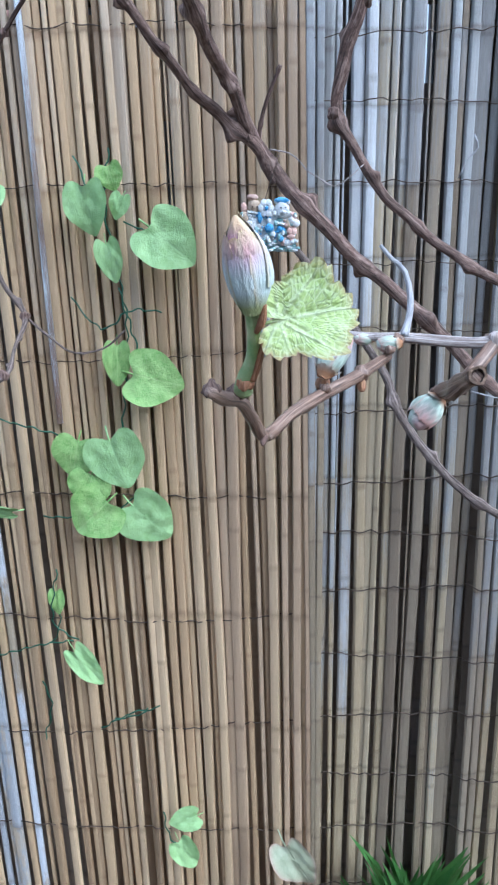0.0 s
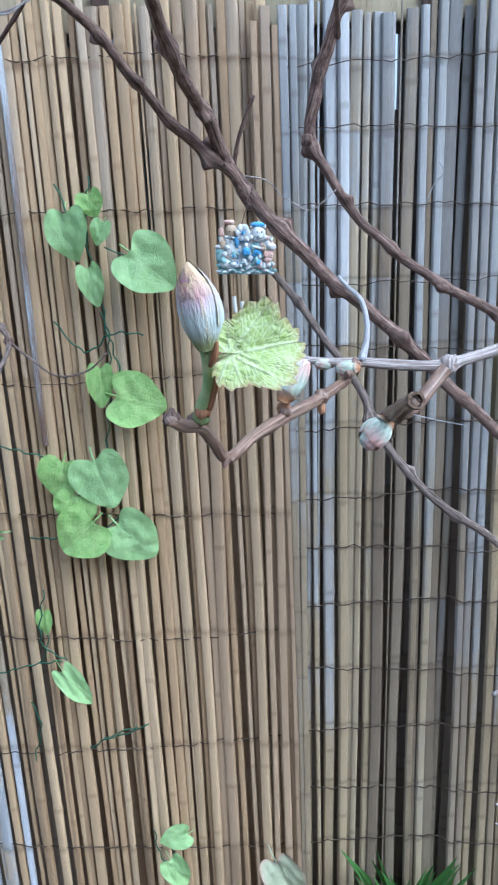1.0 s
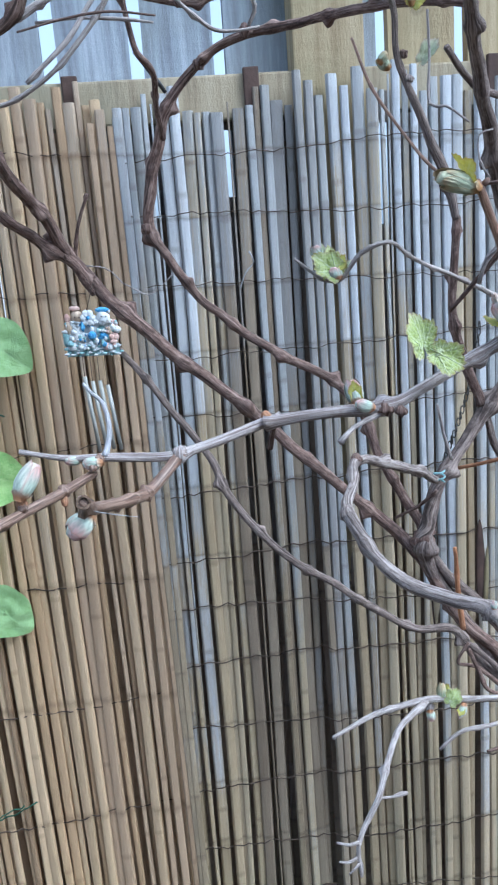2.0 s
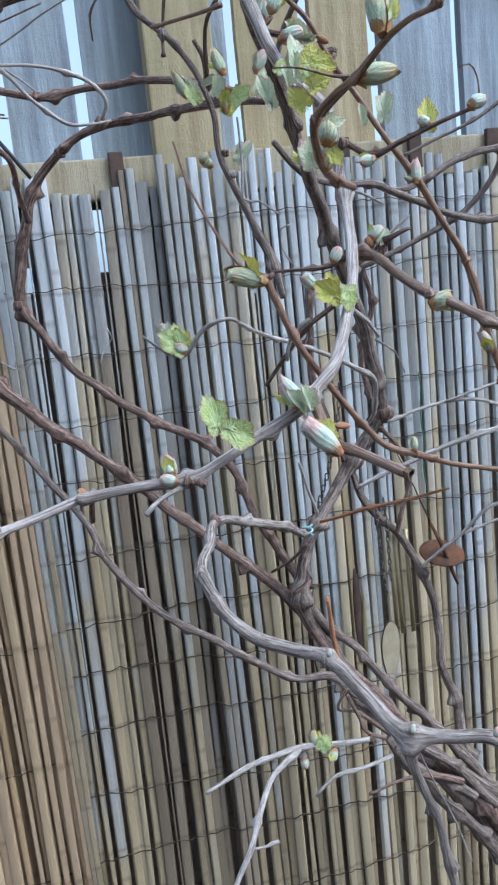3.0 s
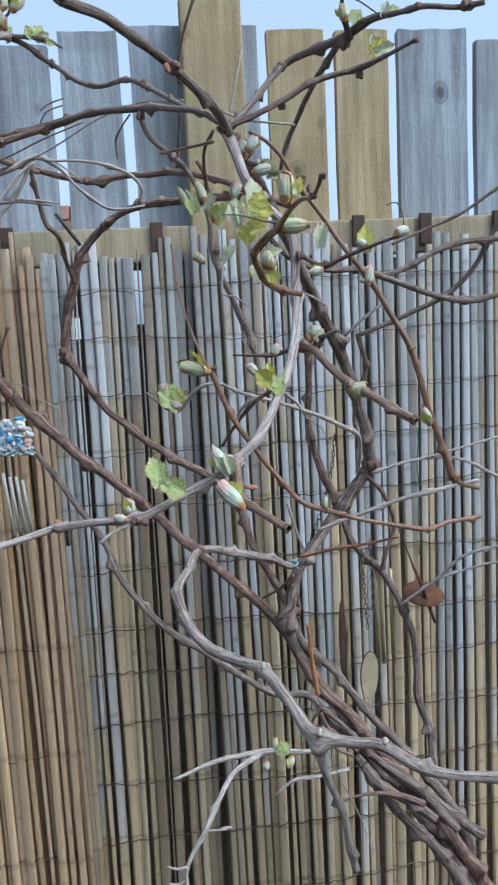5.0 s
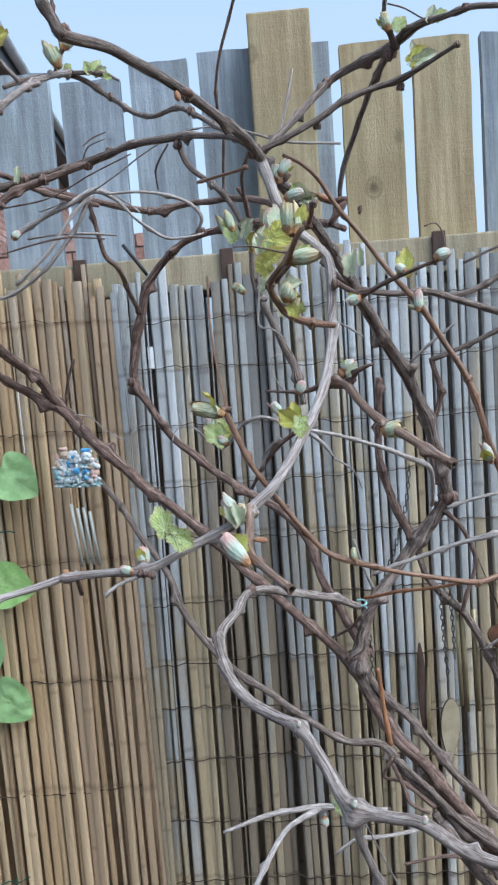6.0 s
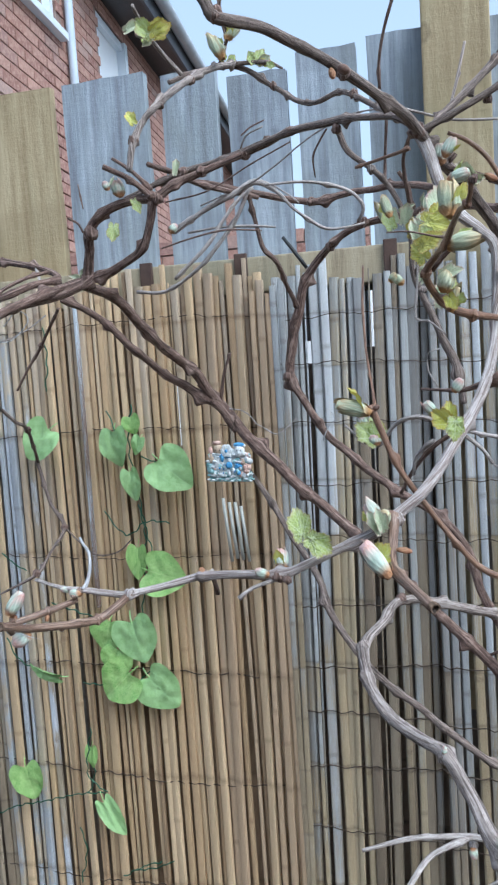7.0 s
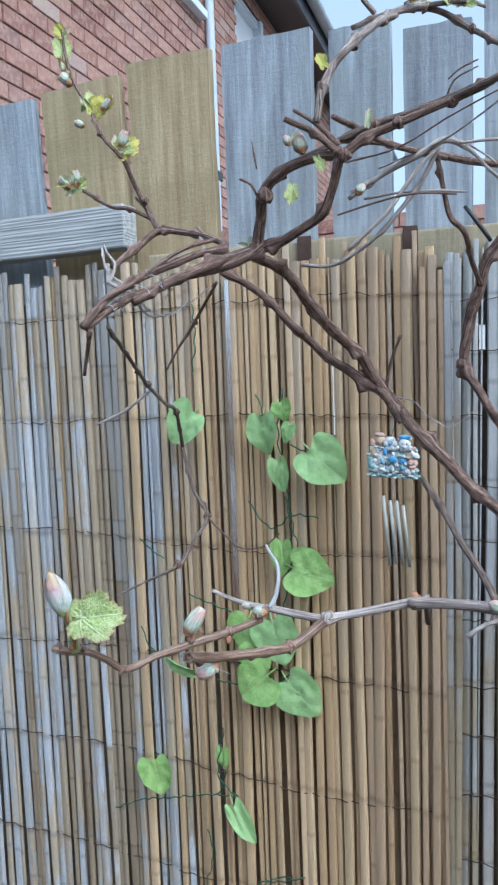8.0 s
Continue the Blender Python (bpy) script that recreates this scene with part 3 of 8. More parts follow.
def leaf_mesh(name, size, kind="vine", seed=0, fold=0.25, cup=0.25):
    """A blade in its own x-y plane, stalk end at the origin, tip along +y, upper side +z."""
    rnd = random.Random(seed)
    rings, spokes = (14, 150) if size > 0.022 else (8, 110)
    verts, faces, vein, rim = [], [], [], []
    ribs = (90, 50, 130, 8, 172, -38, 218)
    phase = rnd.random() * 6
    centre = Vector((0, 0.16, 0)) if kind == "vine" else Vector((0, 0.35, 0))
    for k in range(spokes):
        u = 2 * math.pi * k / spokes
        a = u - math.pi / 2
        deg = math.degrees(a)
        if kind == "vine":
            nearest = min(abs((deg - lobe + 180) % 360 - 180) for lobe in (90, 28, 152, -36, 216))
            r = 0.52 + 0.17 * math.sin(a) if math.sin(a) > 0 else 0.52 + 0.06 * math.sin(a)
            r += 0.05 * math.cos(math.radians(min(nearest, 31) / 31 * 180))
            off = abs((deg + 90 + 180) % 360 - 180)
            r -= 0.30 * math.exp(-(off / 13) ** 2)
            r *= 1 + 0.04 * math.sin(3 * a + phase) + 0.025 * math.sin(11 * a + phase)
            tooth = ((k * 22 / spokes) % 1.0) ** 0.7 - 0.4
            edge = Vector((math.cos(a) * r * 0.80, math.sin(a) * r, 0))
        else:
            x = 0.61 * (0.40 * math.sin(u) ** 3 + 0.60 * math.sin(u))
            y = -(13 * math.cos(u) - 2.7 * math.cos(2 * u) - 1.7 * math.cos(3 * u) - 0.7 * math.cos(4 * u)) / 24
            edge = Vector((x * (1 + 0.015 * math.sin(7 * u + phase)), y, 0))
            tooth = 0.0
        for i in range(1, rings + 1):
            f = i / rings
            p = centre + edge * f * (1 + 0.13 * tooth * f ** 6)
            far = math.hypot(p.x, p.y - 0.01)
            turn = math.degrees(math.atan2(p.y - 0.01, p.x))
            if kind == "vine":
                near = min(abs((turn - rib + 180) % 360 - 180) for rib in ribs)
                aside = far * math.sin(math.radians(min(near, 80)))
                v = math.exp(-(aside / (0.022 - 0.012 * f)) ** 2)
                twig = math.cos((far - aside * 1.1) * 58 + phase) ** 2
                v = max(v, 0.32 * twig ** 5 * min(1, far * 4))
                z = 0.03 * (near / 20) * far - 0.009 * v
                z += 0.014 * noise.noise(Vector((p.x * 17 + seed, p.y * 17, 3))) + 0.05 * noise.noise(Vector((p.x * 4 + seed, p.y * 4, 7)))
            else:
                rib = math.exp(-(p.x / 0.018) ** 2) * 0.8
                bow = min(abs(abs(p.x) - w * math.sin(math.pi * min(1, max(0, p.y + 0.12) / 1.0)) ** 0.8) for w in (0.14, 0.28))
                cross = math.cos((p.y - abs(p.x) * 0.9) * 26 + phase) ** 2
                v = max(rib, 0.55 * math.exp(-(bow / 0.014) ** 2), 0.3 * cross ** 6)
                z = -0.014 * v + 0.035 * noise.noise(Vector((p.x * 4 + seed, p.y * 4, 0)))
            z += cup * abs(p.x) ** 1.6 * 0.6 - fold * 0.35 * max(0, p.y - 0.25) ** 2
            z += 0.03 * math.sin(3 * a + phase) * f * f
            verts.append(Vector((p.x, p.y, z)) * size)
            vein.append(min(1.0, v))
            rim.append(f ** 9)
    mid = len(verts)
    verts.append(centre * size)
    vein.append(0.5)
    rim.append(0.0)
    for k in range(spokes):
        j = (k + 1) % spokes
        faces.append((mid, k * rings, j * rings))
        for i in range(rings - 1):
            faces.append((k * rings + i, k * rings + i + 1, j * rings + i + 1, j * rings + i))
    # the stalk
    n, sides = len(verts), 6
    for i in range(7):
        f = i / 6
        at = Vector((0, 0.05 - 0.27 * f, -0.02 - 0.10 * f * f))
        for s in range(sides):
            t = 2 * math.pi * s / sides
            verts.append((at + Vector((math.cos(t), 0, math.sin(t))) * 0.02) * size)
            vein.append(0.8 if kind == "vine" else 0.0)
            rim.append(0.0)
    for i in range(6):
        for s in range(sides):
            j = (s + 1) % sides
            faces.append((n + i * sides + s, n + i * sides + j, n + (i + 1) * sides + j, n + (i + 1) * sides + s))
    me = mesh_of(name, verts, faces)
    me.attributes.new("vein", "FLOAT", "POINT").data.foreach_set("value", vein)
    me.attributes.new("rim", "FLOAT", "POINT").data.foreach_set("value", rim)
    return me


def bud_mesh(name, length, width, seed=0, blush=0.0, kind="tight"):
    """A bud from the origin along +z. tight: hugging scales; open: young leaves that part at the tip; torn: a large one with a ragged dry crown."""
    rnd = random.Random(seed)
    verts, faces, along, rim, side, vein = [], [], [], [], [], []
    bend = rnd.uniform(-0.12, 0.12)
    turn = rnd.uniform(0, 6.28)
    lump = rnd.uniform(0, 50)
    core = {"tight": 0.92, "open": 0.80, "torn": 0.90}[kind]
    top = {"tight": 0.94, "open": 0.84, "torn": 1.0}[kind]

    def prof(v):
        if v < 0.45:
            return 0.42 + 0.58 * math.sin(v / 0.45 * math.pi / 2)
        if kind == "torn":
            return 0.06 + 0.94 * max(0.0, 1 - ((v - 0.45) / 0.56) ** 2.0)
        return 0.20 + 0.80 * max(0.0, 1 - ((v - 0.45) / 0.60) ** 2.4)

    def put(r, a, v, f, e, line=0.0):
        r *= 1 + 0.06 * noise.noise(Vector((math.cos(a) * 1.6, math.sin(a) * 1.6, v * 3 + lump)))
        verts.append((r * math.cos(a) + bend * length * v * v, r * math.sin(a) * 0.88, length * v))
        along.append(f)
        rim.append(max(0.0, min(1.0, e)))
        side.append(0.5 + 0.5 * math.cos(a - blush))
        vein.append(line)

    rings, sides = 14, 20
    for i in range(rings + 1):
        v = top * i / rings
        for k in range(sides):
            a = 2 * math.pi * k / sides
            pleat = 1 - 0.05 * v * (1 + math.sin(a * 6 + lump))
            put(width / 2 * core * prof(v) * pleat, a, v, v, min(0.9, max(0.0, (v - 0.78) * 8)) if kind == "torn" else 0.0)
    for i in range(rings):
        for k in range(sides):
            j = (k + 1) % sides
            faces.append((i * sides + k, i * sides + j, (i + 1) * sides + j, (i + 1) * sides + k))
    faces.append(tuple(rings * sides + k for k in range(sides)))
    faces.append(tuple(range(sides - 1, -1, -1)))
    # blades: turn, start, stop, half angle, distance out, flare, raggedness, dry share of the rim
    blades = []
    if kind == "open":
        for s in range(4):
            blades.append((turn + s * 1.7 + rnd.uniform(-0.3, 0.3), 0.0, rnd.uniform(0.74, 1.06), rnd.uniform(0.85, 1.25), 0.82 + 0.06 * s, rnd.choice((0.0, 0.04, 0.08, 0.18)), 1.0, 0.0))
    elif kind == "tight":
        for s in range(3):
            blades.append((turn + s * 2.2 + rnd.uniform(-0.3, 0.3), 0.0, rnd.uniform(0.80, 0.97), rnd.uniform(1.0, 1.4), 0.955 + 0.035 * s, 0.03, 0.6, 0.0))
    else:
        blades += [(blush + 0.2 + s * 2.1, 0.0, (0.80, 0.84, 0.78)[s], 1.65, 0.955 + 0.02 * s, 0.0, 0.8, 0.0) for s in range(3)]
        blades += [(blush + 2.5, 0.30, 1.02, 1.10, 1.06, 0.06, 1.0, 0.15), (blush + 0.9, 0.55, 0.90, 0.80, 1.00, 0.05, 1.2, 0.8), (blush - 0.8, 0.55, 0.86, 0.80, 1.02, 0.06, 1.2, 0.8), (blush - 2.2, 0.50, 0.92, 0.9, 1.0, 0.05, 1.2, 0.7)]
    if kind != "torn":
        blades += [(turn + s * 2.1 + 1, -0.02, rnd.uniform(0.14, 0.26), rnd.uniform(0.7, 1.1), 1.08, 0.14, 0.6, 0.4) for s in range(3)]
    nu, nv = 14, 14
    for s, (a0, start, stop, half, out, flare, ragged, dry) in enumerate(blades):
        base = len(verts)
        for iv in range(nv + 1):
            f = iv / nv
            for iu in range(nu + 1):
                u = 2 * iu / nu - 1
                torn = ragged * (0.06 * noise.noise(Vector((u * 2.4 + s * 9, 0, lump))) + 0.06 * noise.noise(Vector((u * 8, s, lump))))
                tooth = 0.012 * math.sin(f * 42 + s) * abs(u) ** 8
                if kind == "open":
                    taper = math.sin(math.pi * (0.22 + 0.62 * f)) ** 0.55
                elif kind == "torn" and stop > 1:
                    taper = 1 - 0.6 * f ** 2
                else:
                    taper = 0.72 + 0.28 * math.sin(math.pi * min(1.0, f * 0.75 + 0.1))
                v = start + (stop - start - 0.08 * u * u * f + torn * f) * f + tooth
                a = a0 + u * half * taper
                fan = math.cos((abs(u) * 4.2 - f * 2.6) * 3.1) * min(1.0, 3 * f)
                crease = (0.018 if kind == "torn" else 0.035) * fan + 0.04 * (1 - abs(u)) ** 4 * (kind == "open") + 0.05 * f ** 5 * noise.noise(Vector((u * 6, s * 3, lump)))
                lap = 0.86 + (out - 0.86) * min(1.0, 2.5 * f) if start > 0.3 else out
                r = width / 2 * (prof(max(0.0, min(v, 0.96 if kind != "torn" else 1.0))) * (lap + crease) + flare * f ** 2.4)
                edge = max(abs(u) ** 9 * 0.7, f ** 7)
                put(max(r, width * 0.02), a, v, v, max(edge, dry * f ** 0.6) if stop > 0.5 else 0.4, max(0.0, -fan) ** 2 * (0.35 if kind == "torn" else 1.0))
        for iv in range(nv):
            for iu in range(nu):
                q = base + iv * (nu + 1) + iu
                faces.append((q, q + 1, q + nu + 2, q + nu + 1))
        foot = verts[base + nu // 2]
        k = min(range((rings + 1) * sides), key=lambda i: sum((p - q) ** 2 for p, q in zip(verts[i], foot)))
        faces.append((base + nu // 2, base + nu // 2 + 1, k))
    me = mesh_of(name, verts, faces)
    me.attributes.new("vein", "FLOAT", "POINT").data.foreach_set("value", vein)
    me.attributes.new("along", "FLOAT", "POINT").data.foreach_set("value", along)
    me.attributes.new("rim", "FLOAT", "POINT").data.foreach_set("value", rim)
    me.attributes.new("side", "FLOAT", "POINT").data.foreach_set("value", side)
    return me


# ---- ground ----
def ground_sheet():
    bm = bmesh.new()
    bmesh.ops.create_grid(bm, x_segments=60, y_segments=60, size=1)
    for v in bm.verts:
        x, y = v.co.x, v.co.y
        v.co = Vector((x * (3 + 400 * x * x), 1.0 + y * (3 + 400 * y * y), 0))
        if abs(v.co.x) < 6 and abs(v.co.y) < 6:
            v.co.z += 0.02 * noise.noise(v.co * 3)
    me = bpy.data.meshes.new("ground")
    bm.to_mesh(me)
    bm.free()
    return tagged(part("ground", me, M["soil"]), "bare brown garden soil running under the fence", "ground", kind="structure")


ground_sheet()
tagged(part("patio", box_mesh("patio", (-6, 1.25, 0.0), (6, 9, 0.03), 0.004), M["paving"]), "pale concrete patio beyond the fence", "patio", kind="structure")

# ---- plain walls added out of view to close the garden and cut low light ----
tagged(part("wall_south", box_mesh("wall_south", (-6, -4.2, 0.0), (6, -3.9, 3.2), 0.01), M["mortar"]), "plain brick-coloured wall added unseen behind the camera to cut frontal light", "wall", kind="structure")
for name, x in (("wall_west", -6.0), ("wall_east", 6.0)):
    tagged(part(name, box_mesh(name, (x - 0.1, -4.2, 0.0), (x + 0.1, 1.05, 1.9), 0.01), M["board_grey"]), "plain grey wall added unseen at the side", "wall", kind="structure")
for name, x0, x1 in (("wall_north_west", -6.0, -1.36), ("wall_north_east", 1.32, 6.0)):
    tagged(part(name, box_mesh(name, (x0, 1.15, 0.0), (x1, 1.18, 1.88), 0.004), M["board_grey"]), "plain grey panel added unseen to close the garden", "wall", kind="structure")

# ---- timber fence ----
fence = empty("timber_fence", (0, 1.16, 0), "weathered grey and yellow timber board fence behind a reed screen", "fence")
BOARD_FRONT = 1.155
BOARDS = [
    (-1.34, -1.18, 1.90, "grey"), (-1.16, -1.01, 1.90, "grey"), (-0.99, -0.84, 1.90, "yellow"), (-0.815, -0.657, 1.890, "grey"),
    (-0.636, -0.480, 1.899, "yellow"), (-0.464, -0.315, 1.916, "yellow"), (-0.292, -0.147, 1.916, "grey"), (-0.117, -0.027, 1.905, "grey"),
    (-0.007, 0.087, 1.887, "grey"), (0.104, 0.196, 1.906, "grey"), (0.213, 0.305, 1.913, "grey"), (0.322, 0.417, 1.914, "grey"),
    (0.434, 0.527, 1.906, "yellow"), (0.545, 0.634, 1.905, "yellow"), (0.651, 0.768, 1.905, "grey"), (0.785, 0.913, 1.888, "grey"),
    (0.928, 1.03, 1.88, "grey"), (1.048, 1.15, 1.89, "yellow"), (1.17, 1.29, 1.90, "grey"),
]


def fence_board(x0, x1, top, tone, seed):
    """A sawn board with softened, slightly uneven edges."""
    rnd = random.Random(seed)
    w = x1 - x0
    bm = bmesh.new()
    nx, nz = 4, 26
    rows = []
    for face_y in (0.0, 0.018):
        grid = []
        for i in range(nz + 1):
            z = 0.03 + (top - 0.03) * i / nz
            line = []
            for k in range(nx + 1):
                u = k / nx
                x = -w / 2 + w * u
                if k in (0, nx):
                    x += 0.0022 * noise.noise(Vector((seed * 3.1 + k, z * 9, 0)))
                zz = z + (rnd.uniform(-0.0015, 0.0015) if i == nz else 0)
                line.append(bm.verts.new((x, face_y + 0.0015 * noise.noise(Vector((seed, u * 2, z * 3))), zz)))
            grid.append(line)
        rows.append(grid)
    f, b = rows
    for i in range(nz):
        for k in range(nx):
            bm.faces.new((f[i][k], f[i][k + 1], f[i + 1][k + 1], f[i + 1][k]))
            bm.faces.new((b[i][k + 1], b[i][k], b[i + 1][k], b[i + 1][k + 1]))
        bm.faces.new((b[i][0], f[i][0], f[i + 1][0], b[i + 1][0]))
        bm.faces.new((f[i][nx], b[i][nx], b[i + 1][nx], f[i + 1][nx]))
    for k in range(nx):
        bm.faces.new((f[nz][k], f[nz][k + 1], b[nz][k + 1], b[nz][k]))
    me = bpy.data.meshes.new("board")
    bm.to_mesh(me)
    bm.free()
    return part("board", me, M["board_" + tone], fence, m=Matrix.Translation(((x0 + x1) / 2, BOARD_FRONT - 1.16, top)) @ pose(0, 0, 0, 0, {4: -2.1, 5: -2.1, 6: -0.8, 7: -0.4, 8: 0.1}.get(seed, 0.1 * math.sin(seed * 2.4)), 0) @ Matrix.Translation((0, 0, -top)))


for i, (x0, x1, top, tone) in enumerate(BOARDS):
    fence_board(x0, x1, top, tone, i + 1)
rail_me = box_mesh("rail", (-0.415, 1.112, 1.545), (1.35, 1.150, 1.600), 0.003)
part("rail", rail_me, M["rail"], fence, "sawn yellow timber rail", Matrix.Translation((0, -1.16, 0)))
part("rail", box_mesh("rail", (-1.35, 1.085, 1.617), (-0.425, 1.128, 1.686), 0.003), M["rail_grey"], fence, "grey ridged timber rail", Matrix.Translation((0, -1.16, 0)) @ pose(0, 0, 0, 0, -0.6, 0))
post_me = box_mesh("post", (0.294, 1.106, 0.0), (0.388, 1.152, 1.945), 0.003, 0.0008)
part("post", post_me, M["board_yellow"], fence, "square yellow timber post", Matrix.Translation((0, -1.16, 0)))
for bx in (-0.148, 0.009, 0.238, 0.563, 0.675, 0.80):
    part("spacer_block", box_mesh("spacer_block", (bx - 0.010, 1.104, 1.555), (bx + 0.010, 1.113, 1.606), 0.002, 0.0006), M["block"], fence, "dark brown spacer block", Matrix.Translation((0, -1.16, 0)))

# ---- reed screen ----
screen = empty("reed_screen", (0, 1.07, 0), "split reed screen, tan and weathered grey, wired to the fence", "screen")


def reed_mesh(seed, length):
    """A split reed hanging from the origin, with joints and a ragged cut end."""
    rnd = random.Random(seed)
    rows = []
    z = 0.0
    joints = []
    at = -rnd.uniform(0.02, 0.2)
    while at > -length:
        joints.append(at)
        at -= rnd.uniform(0.25, 0.6)
    stops = sorted({0.0, -length, *[-length * i / 11 for i in range(12)], *[j + d for j in joints for d in (-0.006, -0.0015, 0.0015, 0.006)]}, reverse=True)
    bow = rnd.uniform(-0.18, 0.18)
    verts, faces = [], []
    ring = [(-0.5, 0.3), (-0.485, -0.18), (-0.40, -0.40), (-0.10, -0.5), (0.24, -0.49), (0.43, -0.36), (0.5, 0.3), (0.0, 0.5)]
    sides = len(ring)
    ring_mark = []
    skew = rnd.uniform(-0.12, 0.12)
    for z in stops:
        near = min((abs(z - j) for j in joints), default=1)
        k = 1.10 if near < 0.002 else 1.0
        cx = bow * math.sin(3 * z + seed) + 0.07 * math.sin(9 * z + seed * 2)
        k *= 1 + 0.08 * noise.noise(Vector((seed, z * 4, 0)))
        for u, v in ring:
            verts.append((cx + k * (u + skew * (0.25 - u * u)), k * v, z))
            ring_mark.append(1.0 if near < 0.002 else 0.0)
    n = len(stops)
    for i in range(n - 1):
        for s in range(sides):
            j = (s + 1) % sides
            faces.append((i * sides + s, (i + 1) * sides + s, (i + 1) * sides + j, i * sides + j))
    faces.append(tuple(range(sides)))
    me = mesh_of("reed", verts, faces, False)
    me.attributes.new("joint", "FLOAT", "POINT").data.foreach_set("value", ring_mark)
    return me


# ---- sheet of reeds: width, lean and gaps vary ----
REED_LENGTH = 1.56
# light shows through at these places across and heights (from, to)
SLITS = ((-0.0975, 1.31, 1.415), (0.104, 1.43, 1.465), (0.2015, 1.45, 1.535), (0.408, 1.40, 1.53))
DARK_GAPS = {-0.43: 0.005, -0.365: 0.004, -0.278: 0.004, -0.178: 0.006, 0.115: 0.005, 0.33: 0.005}


def reeds():
    rnd = random.Random(5)
    shade = random.Random(11)
    kinds = [reed_mesh(i, REED_LENGTH) for i in range(9)]
    sets = {}
    wander = 0.0
    x = -1.32
    while x < 1.32:
        w = rnd.choice((rnd.uniform(0.006, 0.009), rnd.uniform(0.009, 0.012), rnd.uniform(0.010, 0.013), rnd.uniform(0.011, 0.0145), rnd.uniform(0.014, 0.017)))
        if -0.30 < x < 0.062:
            gap = rnd.choice((0.0002, 0.0004, 0.0006, 0.0009, 0.0012, 0.0022))
        elif 0.062 <= x < 0.27:
            gap = rnd.choice((0.0004, 0.0007, 0.0010, 0.0014, 0.0018, 0.0028))
        else:
            gap = rnd.choice((0.0010, 0.0016, 0.0022, 0.0028, 0.0036, 0.0046))
        for place, wide in DARK_GAPS.items():
            if abs(x + w - place) < 0.008:
                gap = wide
        slit = None
        for one in SLITS:
            if -0.0025 < one[0] - x < 0.0215:
                slit = one
                w, gap = max(0.0025, one[0] - 0.0018 - x), 0.0036
        xc = x + w / 2
        if xc < -0.385 or xc < -0.30 and rnd.random() < 0.3:
            tone = "reed_left"
        elif xc < 0.062:
            tone = "reed_tan"
        else:
            tone = "reed_grey"
        if xc < -0.25 and rnd.random() < 0.2:
            tone = "reed_tan"
        if xc < -0.47 and shade.random() < 0.3:
            tone = "reed_brown"
        if tone == "reed_tan" and shade.random() < (0.25 if -0.06 < xc else 0.10):
            tone = "reed_umber"
        # most reeds from 0.19 to 0.31 go brown: a shaded stretch painted as colour
        if tone == "reed_grey" and (xc < 0.11 and rnd.random() < 0.25 or 0.19 < xc < 0.31 and rnd.random() < 0.8):
            tone = "reed_brown"
        top = 1.575 + rnd.uniform(-0.026, 0.012)
        y = 1.098 + rnd.uniform(-0.0035, 0.0035) + 0.006 * math.sin(xc * 9)
        if xc > 0.285:
            top += 0.014 - 0.030 * min(1.0, max(0.0, (xc - 0.42) / 0.3))
            y -= 0.01
        if xc < 0.062:
            top += 0.012
        if 0.05 < xc < 0.07:
            y -= 0.008
        wander = 0.75 * wander + rnd.gauss(0, 0.13)
        lean = wander
        lean += 0.9 - 0.7 * min(1.0, max(0.0, (xc + 0.12) / 0.30))
        fan = -1.3 if xc < 0.062 else 0.0
        if fan:
            y -= 0.005
        lean += fan
        shift = 0.47 * math.tan(math.radians(fan))
        k = rnd.randrange(len(kinds))
        me = sets.get((k, tone))
        if me is None:
            me = kinds[k].copy()
            me.materials.append(M[tone])
            sets[(k, tone)] = me
        ob = part("reed", me, None, screen)
        ob.matrix_basis = pose(xc + shift, y - 1.07, top, rnd.uniform(-0.25, 0.25) - 0.8, lean, rnd.uniform(-20, 20)) @ Matrix.Diagonal((w, min(0.009, w * 0.7), 1, 1))
        # reeds behind the gaps take the darkened copies, so their shade is colour
        under = "reed_shade_grey" if xc > 0.062 or xc < -0.30 else "reed_shade_tan"
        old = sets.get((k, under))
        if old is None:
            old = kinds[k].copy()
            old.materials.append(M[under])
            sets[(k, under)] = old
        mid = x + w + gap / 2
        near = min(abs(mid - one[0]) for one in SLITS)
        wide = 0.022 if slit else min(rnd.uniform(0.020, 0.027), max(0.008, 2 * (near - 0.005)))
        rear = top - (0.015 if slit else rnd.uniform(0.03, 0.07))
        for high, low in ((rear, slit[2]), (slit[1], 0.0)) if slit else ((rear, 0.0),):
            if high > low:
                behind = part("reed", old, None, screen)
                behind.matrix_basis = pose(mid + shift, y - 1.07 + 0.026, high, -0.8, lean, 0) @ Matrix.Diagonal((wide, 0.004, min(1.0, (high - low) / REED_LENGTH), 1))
        x += w + gap


reeds()


